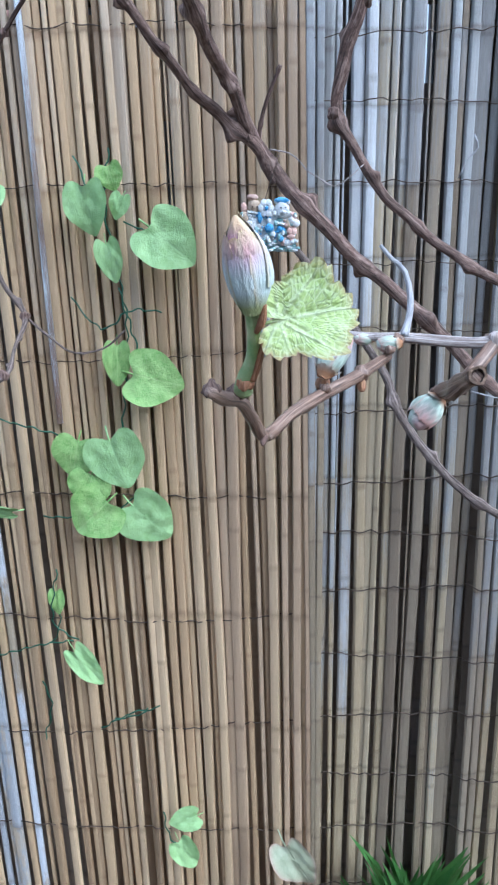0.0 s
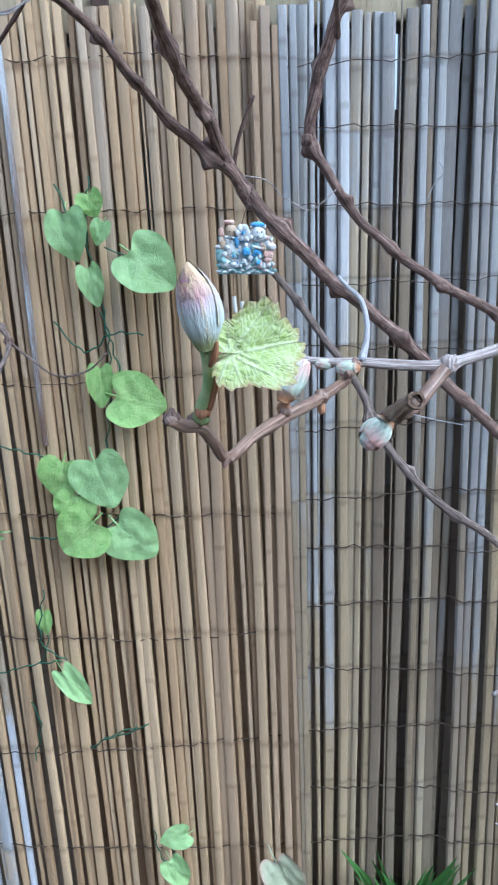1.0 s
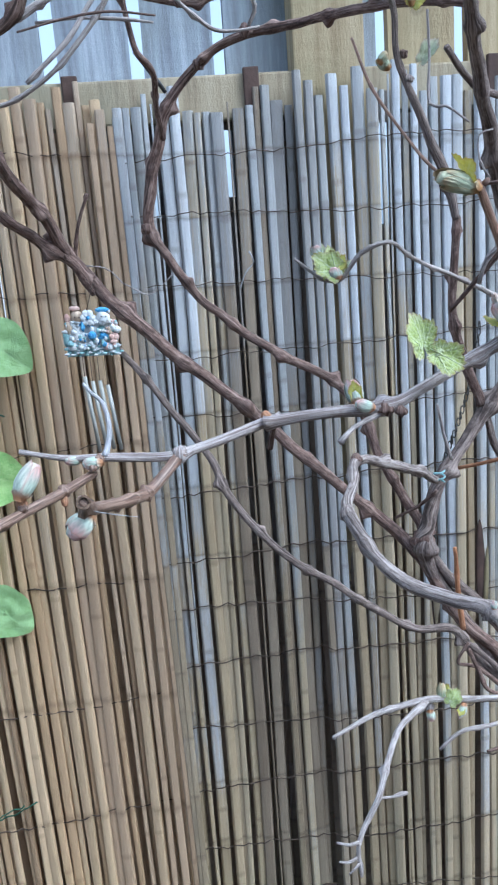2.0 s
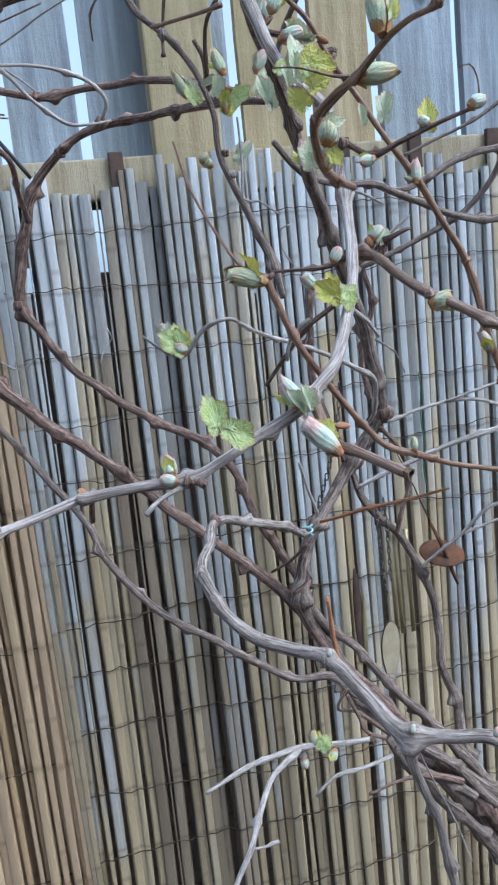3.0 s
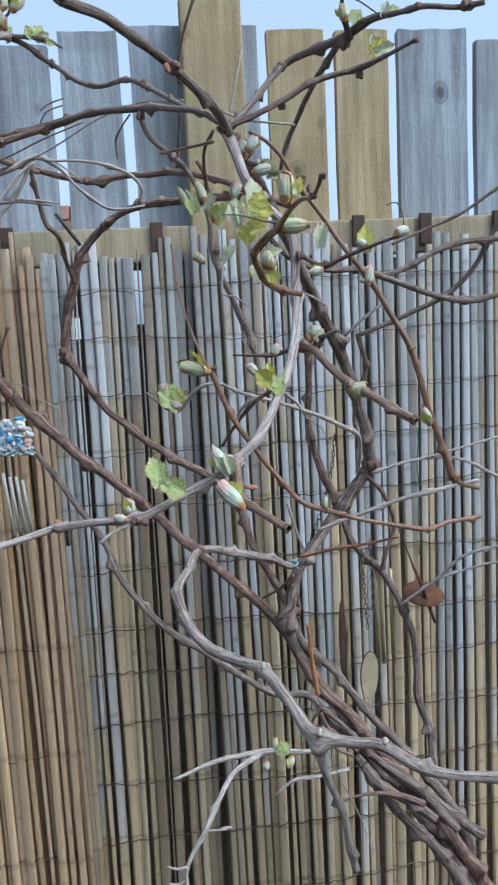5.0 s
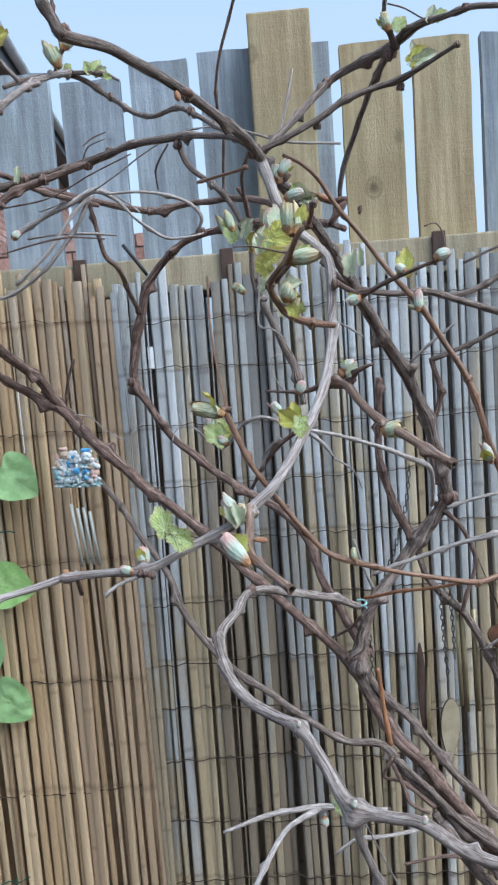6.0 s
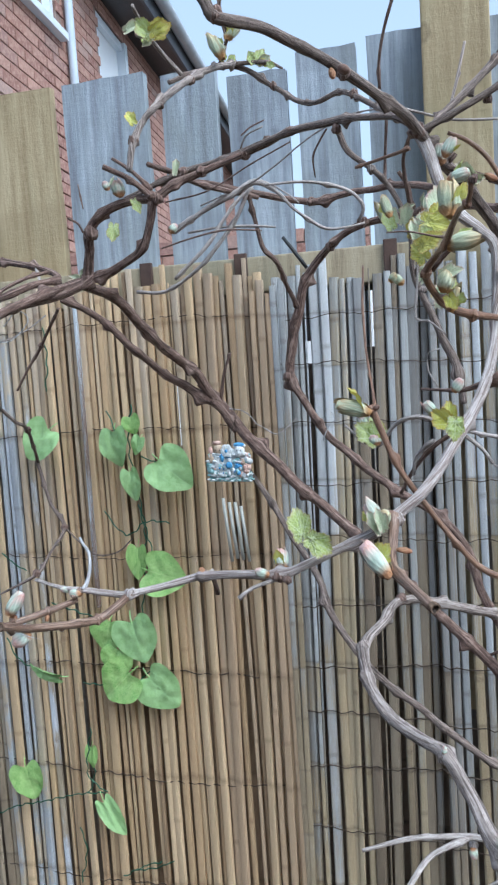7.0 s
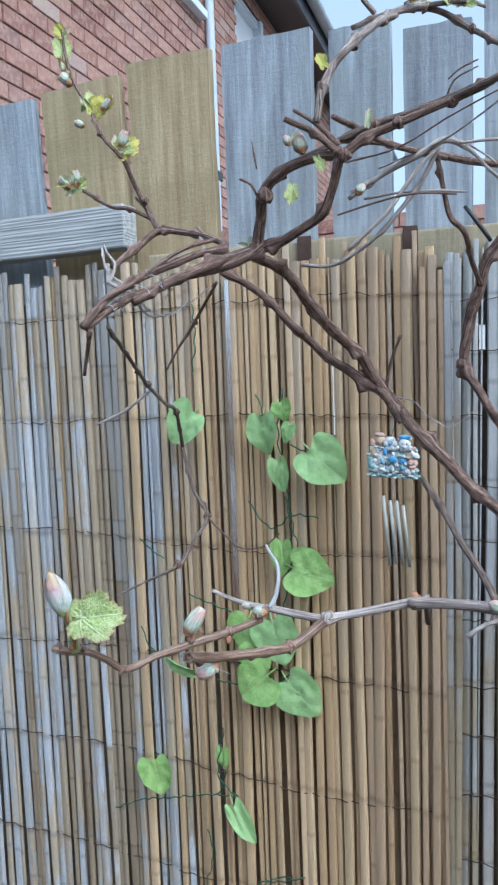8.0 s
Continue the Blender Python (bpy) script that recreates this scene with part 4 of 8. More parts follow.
def loose_reeds():
    """A few darker reeds standing over the seam of the two sheets."""
    for i, (x, w, top, lean) in enumerate(((0.030, 0.009, 1.545, 0.2), (0.043, 0.012, 1.56, 0.0), (0.054, 0.008, 1.54, -0.25), (0.064, 0.010, 1.55, -0.1), (0.075, 0.009, 1.56, 0.1))):
        me = reed_mesh(40 + i, REED_LENGTH - 0.03)
        me.materials.append(M["reed_umber" if i < 3 else "reed_grey"])
        ob = part("reed", me, None, screen)
        ob.matrix_basis = pose(x, 1.079 - 1.07, top, -0.8, lean, 8) @ Matrix.Diagonal((w, 0.005, 1, 1))

    me = reed_mesh(61, 0.50)
    me.materials.append(M["reed_peeling"])
    ob = part("reed", me, None, screen, "whitened reed with peeling brown skin")
    ob.matrix_basis = pose(-0.2645, 1.0815 - 1.07, 1.548, -0.8, 0.0, 8) @ Matrix.Diagonal((0.0075, 0.005, 1, 1))


loose_reeds()


def screen_wires():
    """Twisted stitching wires that dip between the reeds."""
    rnd = random.Random(9)
    for x0, x1, heights, front in ((-1.3, 0.06, WIRES_TAN, 1.0885), (0.055, 1.3, WIRES_GREY, 1.0875)):
        for h in heights:
            pts = []
            x = x0
            ph = rnd.random() * 6
            jump = 0.0
            while x < x1:
                jump = 0.55 * jump + rnd.uniform(-0.0026, 0.0026)
                y = front + 0.006 * math.sin(x * 9) - (0.01 if x > 0.285 else 0) - (1.575 - h) * 0.014
                z = h + 0.007 * math.sin(x * 7 + ph) + jump
                pts.append((x, y - 1.07 + 0.0012 * math.sin(x * 430) + 0.005 * max(0, noise.noise(Vector((x * 30, h * 9, 0)))), z))
                x += 0.0085
            thick = 0.0007 if h > 1.1 else 0.0009
            part("stitching_wire", tube_mesh("stitching_wire", [(*q, thick) for q in spline(pts, 0.004)], 5, 0.25, ph), M["wire"], screen, "thin dark stitching wire")


screen_wires()

# ---- grapevine ----
vine = empty("grapevine", (0.60, 0.88, 0), "bare brown grapevine breaking into pale buds against the fence", "grapevine")
canes = {}
STEPS = {"bark": 0.004, "dusky": 0.004, "grey": 0.004, "red": 0.003, "twig": 0.006, "orange": 0.006, "bleached": 0.004, "silver": 0.003, "tan": 0.003}
ROUGH = {"bark": 0.10, "dusky": 0.11, "grey": 0.13, "red": 0.05, "twig": 0.10, "orange": 0.10, "bleached": 0.10, "silver": 0.12, "tan": 0.05}
CANE_LABEL = {"bark": "dark brown barky cane", "dusky": "grey-brown cane with stringy bark", "grey": "grey cane with peeling bark", "red": "smooth reddish-brown young cane", "twig": "thin pale grey twig", "orange": "dry orange-brown stem", "bleached": "bleached whitish tendril", "silver": "silvery grey cane with flaking bark", "tan": "smooth tan-brown cane"}


def cane(kind, rows):
    """A cane through (x, y, z, radius in millimetres)."""
    path = spline([(x, y, z, r / 1000) for x, y, z, r in rows], STEPS[kind])
    base = vine.location
    seed = len(canes) * 1.37
    thick = max(r[3] for r in rows)
    me = tube_mesh("cane", [(p[0] - base[0], p[1] - base[1], p[2] - base[2], max(p[3], 0.0005)) for p in path], 16 if thick > 5 else 12, ROUGH[kind], seed, 0.055 + 0.02 * (len(canes) % 3))
    return part("cane", me, M[kind], vine, CANE_LABEL[kind])


canes["near_cane"] = cane("silver", [(0.141, 0.426, 1.291, 3.5), (0.158, 0.421, 1.293, 3.0), (0.175, 0.416, 1.294, 3.0), (0.200, 0.411, 1.295, 3.4), (0.222, 0.413, 1.303, 3.0), (0.244, 0.415, 1.313, 3.2), (0.266, 0.417, 1.324, 3.6), (0.278, 0.419, 1.332, 4.4)])
canes["near_cane_left"] = cane("silver", [(0.143, 0.426, 1.292, 2.8), (0.117, 0.414, 1.286, 2.5), (0.094, 0.403, 1.284, 2.4), (0.079, 0.404, 1.284, 2.2), (0.061, 0.404, 1.286, 2.2), (0.048, 0.406, 1.286, 1.8), (0.036, 0.408, 1.287, 1.5), (0.019, 0.410, 1.291, 1.0)])
canes["near_spur"] = cane("tan", [(0.054, 0.404, 1.279, 2.0), (0.041, 0.385, 1.276, 2.4), (0.026, 0.366, 1.274, 2.3), (0.014, 0.346, 1.273, 2.1), (0.005, 0.330, 1.2705, 2.0), (0.001, 0.318, 1.280, 1.9), (-0.002, 0.306, 1.289, 1.8), (-0.006, 0.296, 1.293, 2.0), (-0.009, 0.287, 1.297, 1.3)])
canes["near_stub"] = cane("tan", [(0.096, 0.403, 1.284, 3.2), (0.088, 0.396, 1.277, 2.8), (0.078, 0.385, 1.271, 2.9), (0.068, 0.36, 1.2755, 2.6), (0.0597, 0.335, 1.2825, 2.6), (0.0597, 0.317, 1.289, 2.4), (0.06, 0.299, 1.296, 2.5)])
canes["curl"] = cane("bleached", [(0.060, 0.404, 1.286, 1.6), (0.062, 0.407, 1.292, 1.4), (0.063, 0.410, 1.300, 1.2), (0.061, 0.414, 1.310, 1.1), (0.056, 0.417, 1.315, 0.9), (0.052, 0.420, 1.320, 0.8)])
canes["riser"] = cane("silver", [(0.278, 0.419, 1.332, 3.5), (0.297, 0.430, 1.348, 3.6), (0.316, 0.455, 1.372, 3.7), (0.328, 0.475, 1.390, 3.8), (0.343, 0.510, 1.420, 4.0), (0.352, 0.545, 1.459, 4.2), (0.354, 0.555, 1.489, 4.3), (0.353, 0.560, 1.515, 4.3), (0.343, 0.560, 1.528, 4.3), (0.327, 0.565, 1.544, 4.3), (0.315, 0.570, 1.567, 4.6), (0.309, 0.575, 1.588, 5.0), (0.300, 0.580, 1.612, 5.4)])
canes["cut_cane"] = cane("tan", [(0.278, 0.419, 1.332, 3.5), (0.278, 0.402, 1.320, 3.2), (0.278, 0.385, 1.310, 3.1), (0.287, 0.365, 1.305, 2.7), (0.302, 0.345, 1.297, 2.9)])
canes["red_cane"] = cane("red", [(0.263, 0.444, 1.402, 2.4), (0.270, 0.444, 1.385, 2.3), (0.281, 0.444, 1.359, 2.1), (0.302, 0.445, 1.327, 2.0), (0.323, 0.445, 1.299, 2.0), (0.335, 0.445, 1.289, 2.2), (0.351, 0.445, 1.283, 2.3), (0.378, 0.459, 1.271, 1.8), (0.414, 0.473, 1.259, 1.8), (0.450, 0.487, 1.248, 2.4), (0.476, 0.504, 1.249, 2.1), (0.512, 0.520, 1.247, 2.0)])
canes["red_thin"] = cane("red", [(0.264, 0.460, 1.400, 1.4), (0.259, 0.500, 1.416, 1.0), (0.252, 0.540, 1.445, 1.0), (0.247, 0.580, 1.476, 1.1), (0.245, 0.620, 1.516, 1.0)])
canes["cut_right"] = cane("tan", [(0.342, 0.510, 1.413, 3.4), (0.357, 0.505, 1.410, 3.7), (0.367, 0.488, 1.396, 3.3), (0.380, 0.472, 1.382, 3.5), (0.403, 0.455, 1.367, 3.4), (0.423, 0.438, 1.353, 3.7)])
canes["cut_right_back"] = cane("bark", [(0.364, 0.510, 1.414, 2.2), (0.343, 0.515, 1.412, 2.5), (0.326, 0.522, 1.407, 1.9), (0.312, 0.530, 1.407, 1.3), (0.293, 0.550, 1.408, 1.0)])
canes["right_cane"] = cane("red", [(0.321, 0.580, 1.609, 1.6), (0.336, 0.583, 1.602, 1.8), (0.351, 0.585, 1.588, 2.0), (0.366, 0.589, 1.563, 2.0), (0.392, 0.593, 1.529, 2.2), (0.413, 0.596, 1.500, 2.4), (0.435, 0.600, 1.474, 3.0), (0.456, 0.600, 1.439, 2.7), (0.476, 0.600, 1.404, 3.1), (0.493, 0.603, 1.348, 3.1), (0.509, 0.605, 1.302, 3.4), (0.520, 0.608, 1.269, 4.4)])
canes["right_cane_out"] = cane("red", [(0.520, 0.608, 1.269, 3.2), (0.543, 0.634, 1.254, 2.5), (0.570, 0.660, 1.242, 2.4)])
canes["bud_cane"] = cane("red", [(0.352, 0.520, 1.458, 2.3), (0.333, 0.500, 1.461, 3.2), (0.318, 0.480, 1.466, 2.8), (0.307, 0.460, 1.477, 2.5), (0.303, 0.445, 1.488, 2.6), (0.311, 0.430, 1.498, 2.1), (0.316, 0.410, 1.501, 2.2), (0.321, 0.380, 1.510, 1.8), (0.324, 0.358, 1.512, 1.6), (0.327, 0.335, 1.510, 1.4), (0.329, 0.327, 1.515, 1.3), (0.329, 0.318, 1.519, 1.6)])
canes["leaf_twig"] = cane("bark", [(0.358, 0.550, 1.495, 2.4), (0.377, 0.545, 1.484, 2.4), (0.395, 0.530, 1.490, 1.9), (0.416, 0.515, 1.497, 1.7), (0.437, 0.500, 1.503, 1.3)])
canes["bud_twig2"] = cane("bark", [(0.307, 0.450, 1.491, 1.9), (0.316, 0.440, 1.499, 1.6), (0.324, 0.435, 1.507, 1.6), (0.311, 0.437, 1.510, 0.8), (0.293, 0.438, 1.515, 0.6), (0.279, 0.440, 1.516, 0.5)])
canes["trunk_upper"] = cane("dusky", [(0.161, 0.430, 1.689, 2.7), (0.170, 0.433, 1.675, 3.8), (0.176, 0.437, 1.666, 4.2), (0.203, 0.455, 1.661, 3.7), (0.228, 0.473, 1.650, 3.6), (0.254, 0.492, 1.635, 3.8), (0.278, 0.520, 1.622, 3.9), (0.297, 0.560, 1.610, 4.4), (0.311, 0.600, 1.599, 4.4), (0.332, 0.640, 1.582, 5.4), (0.354, 0.680, 1.556, 5.3), (0.390, 0.740, 1.513, 6.1), (0.427, 0.800, 1.453, 7.0), (0.459, 0.850, 1.405, 7.9), (0.486, 0.880, 1.350, 7.7), (0.508, 0.900, 1.293, 8.0), (0.519, 0.920, 1.233, 8.7)])
canes["trunk_lower"] = cane("dusky", [(0.519, 0.920, 1.233, 8.7), (0.500, 0.930, 1.200, 8.8), (0.470, 0.930, 1.162, 8.8), (0.439, 0.920, 1.128, 7.7), (0.411, 0.910, 1.091, 8.2), (0.392, 0.910, 1.047, 8.7), (0.384, 0.910, 1.014, 9.8), (0.402, 0.910, 0.961, 8.8), (0.436, 0.905, 0.905, 8.3), (0.482, 0.900, 0.839, 8.9), (0.527, 0.890, 0.771, 8.9), (0.572, 0.880, 0.703, 9.4), (0.621, 0.880, 0.627, 10.6), (0.722, 0.880, 0.451, 13.6)])
canes["trunk_b"] = cane("bark", [(0.437, 0.920, 1.397, 4.5), (0.434, 0.923, 1.358, 4.5), (0.432, 0.925, 1.294, 5.1), (0.448, 0.927, 1.228, 5.6), (0.471, 0.930, 1.177, 6.2)])
canes["arch"] = cane("bark", [(0.386, 0.740, 1.566, 3.4), (0.354, 0.800, 1.588, 4.0), (0.310, 0.860, 1.598, 4.7), (0.267, 0.930, 1.607, 4.9), (0.203, 0.980, 1.608, 4.9), (0.164, 1.000, 1.588, 5.0), (0.131, 1.020, 1.555, 5.9), (0.109, 1.030, 1.504, 7.2), (0.095, 1.040, 1.455, 7.4), (0.092, 1.040, 1.413, 6.4), (0.111, 1.033, 1.377, 5.7), (0.146, 1.027, 1.324, 5.4), (0.195, 1.020, 1.279, 5.5), (0.244, 1.000, 1.245, 5.7), (0.293, 0.980, 1.218, 5.7), (0.327, 0.970, 1.177, 5.4), (0.345, 0.960, 1.123, 5.7), (0.378, 0.950, 1.055, 6.3), (0.399, 0.930, 1.013, 7.1)])
canes["diag_a"] = cane("bark", [(-0.025, 0.965, 1.414, 6.4), (0.015, 0.980, 1.360, 7.7), (0.067, 0.980, 1.301, 7.6), (0.105, 0.975, 1.262, 7.3), (0.144, 0.970, 1.229, 7.1), (0.207, 0.962, 1.174, 6.9), (0.261, 0.955, 1.117, 6.9), (0.316, 0.948, 1.064, 6.6), (0.363, 0.940, 1.019, 7.8), (0.388, 0.920, 0.984, 7.5), (0.419, 0.900, 0.926, 7.8), (0.472, 0.890, 0.863, 7.8), (0.541, 0.880, 0.768, 8.3), (0.594, 0.870, 0.699, 9.2), (0.675, 0.870, 0.566, 11.2)])
canes["diag_b"] = cane("bark", [(-0.157, 0.830, 1.532, 4.1), (-0.126, 0.860, 1.512, 4.4), (-0.087, 0.890, 1.463, 4.8), (-0.060, 0.920, 1.429, 5.1), (-0.032, 0.950, 1.405, 6.2), (0.002, 0.970, 1.377, 6.3), (0.021, 0.980, 1.342, 5.6)])
canes["third"] = cane("dusky", [(0.031, 0.990, 1.285, 3.7), (0.064, 0.970, 1.245, 4.2), (0.096, 0.950, 1.201, 4.1), (0.134, 0.930, 1.145, 4.4), (0.152, 0.915, 1.099, 4.6), (0.185, 0.900, 1.053, 4.6), (0.219, 0.890, 1.019, 4.5), (0.275, 0.880, 0.980, 4.5), (0.321, 0.875, 0.946, 4.5), (0.363, 0.870, 0.922, 4.5), (0.406, 0.870, 0.914, 5.6), (0.432, 0.870, 0.877, 5.6), (0.475, 0.870, 0.829, 6.6), (0.530, 0.870, 0.766, 7.7)])
canes["grey"] = cane("grey", [(0.389, 0.870, 1.105, 4.3), (0.348, 0.820, 1.137, 5.1), (0.295, 0.760, 1.165, 4.8), (0.258, 0.714, 1.183, 4.5), (0.242, 0.669, 1.173, 4.7), (0.227, 0.625, 1.165, 5.3), (0.236, 0.590, 1.145, 5.1), (0.256, 0.560, 1.127, 5.3), (0.282, 0.535, 1.122, 5.1), (0.300, 0.517, 1.120, 5.0), (0.319, 0.495, 1.101, 5.2), (0.339, 0.465, 1.079, 6.4), (0.365, 0.450, 1.078, 4.9), (0.391, 0.440, 1.077, 5.2), (0.421, 0.430, 1.061, 4.8), (0.445, 0.420, 1.055, 4.4), (0.474, 0.410, 1.057, 4.4), (0.514, 0.400, 1.058, 4.3)])
canes["grey_down"] = cane("grey", [(0.339, 0.465, 1.079, 4.4), (0.343, 0.466, 1.052, 3.7), (0.352, 0.468, 1.025, 3.1), (0.363, 0.469, 0.994, 3.4), (0.371, 0.470, 0.943, 3.5)])
canes["pale_tip"] = cane("twig", [(0.212, 0.660, 0.936, 1.9), (0.250, 0.682, 0.937, 2.6), (0.281, 0.695, 0.936, 2.8), (0.319, 0.708, 0.932, 3.5), (0.353, 0.706, 0.927, 3.0), (0.393, 0.700, 0.928, 2.8)])
canes["pale_down"] = cane("twig", [(0.319, 0.708, 0.930, 3.2), (0.293, 0.685, 0.931, 3.0), (0.276, 0.670, 0.927, 2.9), (0.258, 0.645, 0.911, 2.8), (0.242, 0.622, 0.896, 2.8), (0.224, 0.610, 0.875, 2.4), (0.218, 0.605, 0.860, 2.2), (0.219, 0.600, 0.837, 1.5)])
canes["claw_a"] = cane("twig", [(0.220, 0.606, 0.868, 1.6), (0.210, 0.602, 0.870, 1.4), (0.199, 0.600, 0.876, 1.1)])
canes["claw_b"] = cane("twig", [(0.219, 0.604, 0.856, 1.6), (0.209, 0.602, 0.852, 1.4), (0.200, 0.600, 0.856, 1.0)])
canes["claw_c"] = cane("twig", [(0.219, 0.602, 0.850, 1.4), (0.213, 0.600, 0.846, 1.2), (0.208, 0.600, 0.841, 0.9)])
canes["pale_stub"] = cane("twig", [(0.242, 0.622, 0.896, 1.6), (0.257, 0.626, 0.892, 1.2), (0.271, 0.630, 0.891, 1.7)])
canes["pale_fork"] = cane("twig", [(0.331, 0.710, 0.870, 1.7), (0.345, 0.712, 0.880, 2.0), (0.359, 0.714, 0.886, 2.2), (0.388, 0.720, 0.884, 2.2), (0.430, 0.740, 0.876, 2.4)])

canes["right_vine"] = cane("dusky", [(0.474, 0.930, 1.164, 4.1), (0.499, 0.940, 1.105, 5.3), (0.542, 0.950, 1.056, 5.3), (0.570, 0.950, 1.002, 5.4), (0.590, 0.950, 0.930, 5.4), (0.589, 0.945, 0.860, 6.0), (0.606, 0.940, 0.798, 6.6), (0.607, 0.927, 0.751, 7.1), (0.627, 0.913, 0.685, 8.7), (0.654, 0.900, 0.618, 10.8)])
canes["pale_r1"] = cane("twig", [(0.386, 0.660, 1.209, 1.7), (0.415, 0.657, 1.220, 2.1), (0.445, 0.654, 1.229, 2.3), (0.475, 0.651, 1.238, 2.3), (0.506, 0.648, 1.245, 2.9), (0.537, 0.654, 1.249, 1.9), (0.570, 0.660, 1.252, 1.7)])
canes["orange"] = cane("orange", [(0.389, 0.800, 1.139, 2.0), (0.424, 0.751, 1.160, 1.9), (0.455, 0.702, 1.178, 1.6), (0.475, 0.653, 1.196, 1.1)])
canes["orange_v"] = cane("orange", [(0.406, 0.860, 1.024, 2.4), (0.411, 0.865, 0.976, 3.0), (0.419, 0.870, 0.915, 3.6)])
canes["tr_a"] = cane("dusky", [(0.306, 0.580, 1.613, 2.6), (0.331, 0.620, 1.646, 3.1), (0.372, 0.678, 1.697, 3.7), (0.405, 0.660, 1.707, 4.0), (0.433, 0.630, 1.712, 4.5), (0.450, 0.610, 1.716, 3.7), (0.466, 0.590, 1.714, 2.6), (0.486, 0.570, 1.712, 2.6), (0.511, 0.555, 1.705, 2.4), (0.530, 0.540, 1.703, 2.3)])
canes["tr_b"] = cane("dusky", [(0.300, 0.575, 1.612, 2.9), (0.331, 0.570, 1.623, 2.7), (0.357, 0.570, 1.636, 2.7), (0.375, 0.570, 1.647, 2.9), (0.408, 0.569, 1.655, 2.4), (0.421, 0.567, 1.657, 3.2), (0.438, 0.543, 1.660, 1.9), (0.460, 0.519, 1.666, 1.8)])
canes["tr_d"] = cane("dusky", [(0.391, 0.830, 1.613, 2.7), (0.393, 0.820, 1.634, 3.1), (0.405, 0.800, 1.668, 3.0), (0.415, 0.750, 1.692, 3.0), (0.421, 0.700, 1.703, 3.4), (0.430, 0.660, 1.714, 3.6)])
canes["tr_up"] = cane("dusky", [(0.432, 0.630, 1.706, 3.5), (0.425, 0.620, 1.716, 2.7), (0.419, 0.610, 1.727, 2.0), (0.420, 0.600, 1.743, 2.0), (0.422, 0.600, 1.762, 2.0)])
canes["n205"] = cane("dusky", [(-0.014, 0.720, 1.621, 3.1), (0.049, 0.715, 1.639, 3.1), (0.086, 0.710, 1.644, 3.4), (0.124, 0.700, 1.648, 3.8), (0.152, 0.690, 1.653, 3.2), (0.177, 0.679, 1.656, 3.7), (0.224, 0.650, 1.651, 3.6), (0.255, 0.620, 1.642, 3.1), (0.279, 0.600, 1.633, 2.8), (0.298, 0.580, 1.616, 2.6)])
canes["b11"] = cane("bark", [(-0.049, 0.930, 1.688, 2.9), (0.005, 0.950, 1.683, 2.9), (0.047, 0.960, 1.670, 4.0), (0.090, 0.970, 1.659, 4.5), (0.147, 0.970, 1.645, 4.5), (0.208, 0.950, 1.647, 4.2), (0.269, 0.900, 1.638, 4.2), (0.311, 0.850, 1.620, 4.1), (0.354, 0.800, 1.592, 3.9)])
canes["b21"] = cane("dusky", [(-0.001, 0.850, 1.781, 2.8), (0.022, 0.870, 1.795, 2.9), (0.058, 0.900, 1.807, 3.2), (0.089, 0.900, 1.798, 3.4), (0.119, 0.898, 1.774, 3.2), (0.153, 0.870, 1.744, 3.1), (0.177, 0.835, 1.728, 3.0), (0.209, 0.800, 1.724, 2.9), (0.230, 0.760, 1.707, 2.8), (0.255, 0.720, 1.680, 2.7), (0.282, 0.620, 1.635, 2.1)])
canes["b21_top"] = cane("dusky", [(0.058, 0.900, 1.809, 3.2), (0.087, 0.893, 1.805, 2.7), (0.116, 0.887, 1.799, 2.3), (0.134, 0.880, 1.787, 1.6)])
canes["b26"] = cane("dusky", [(0.224, 0.660, 1.648, 3.0), (0.233, 0.660, 1.626, 2.8), (0.252, 0.660, 1.608, 2.6), (0.265, 0.660, 1.594, 2.6), (0.276, 0.657, 1.576, 2.6), (0.283, 0.654, 1.556, 2.4), (0.286, 0.651, 1.539, 2.4), (0.287, 0.650, 1.511, 2.4), (0.297, 0.649, 1.482, 3.0), (0.310, 0.648, 1.450, 3.6), (0.322, 0.647, 1.424, 4.0), (0.328, 0.640, 1.389, 3.0)])
canes["b_thin1"] = cane("twig", [(-0.010, 0.870, 1.612, 3.0), (0.027, 0.870, 1.629, 3.0), (0.063, 0.870, 1.643, 3.0), (0.093, 0.870, 1.657, 4.0), (0.119, 0.875, 1.643, 2.3), (0.138, 0.880, 1.622, 1.8), (0.155, 0.885, 1.608, 2.0), (0.175, 0.890, 1.595, 2.0), (0.200, 0.895, 1.595, 1.5), (0.222, 0.900, 1.599, 1.6)])
canes["b_thin2"] = cane("twig", [(0.107, 0.870, 1.651, 1.5), (0.141, 0.880, 1.653, 1.8), (0.175, 0.890, 1.650, 2.0), (0.203, 0.900, 1.640, 2.3), (0.220, 0.910, 1.621, 2.3), (0.214, 0.920, 1.605, 1.8)])
canes["b_thin3"] = cane("twig", [(-0.011, 0.850, 1.547, 2.2), (0.030, 0.855, 1.582, 2.5), (0.052, 0.860, 1.611, 2.2), (0.071, 0.865, 1.635, 2.2), (0.091, 0.870, 1.650, 2.2)])
canes["b24"] = cane("bark", [(0.084, 0.880, 1.644, 2.8), (0.089, 0.887, 1.606, 2.8), (0.096, 0.893, 1.578, 3.1), (0.109, 0.900, 1.562, 3.3), (0.111, 0.945, 1.538, 3.0), (0.116, 0.990, 1.510, 3.1)])
canes["b25"] = cane("bark", [(0.291, 0.620, 1.766, 1.3), (0.282, 0.630, 1.745, 1.5), (0.271, 0.640, 1.719, 1.4), (0.265, 0.650, 1.697, 1.4), (0.264, 0.660, 1.676, 1.3)])
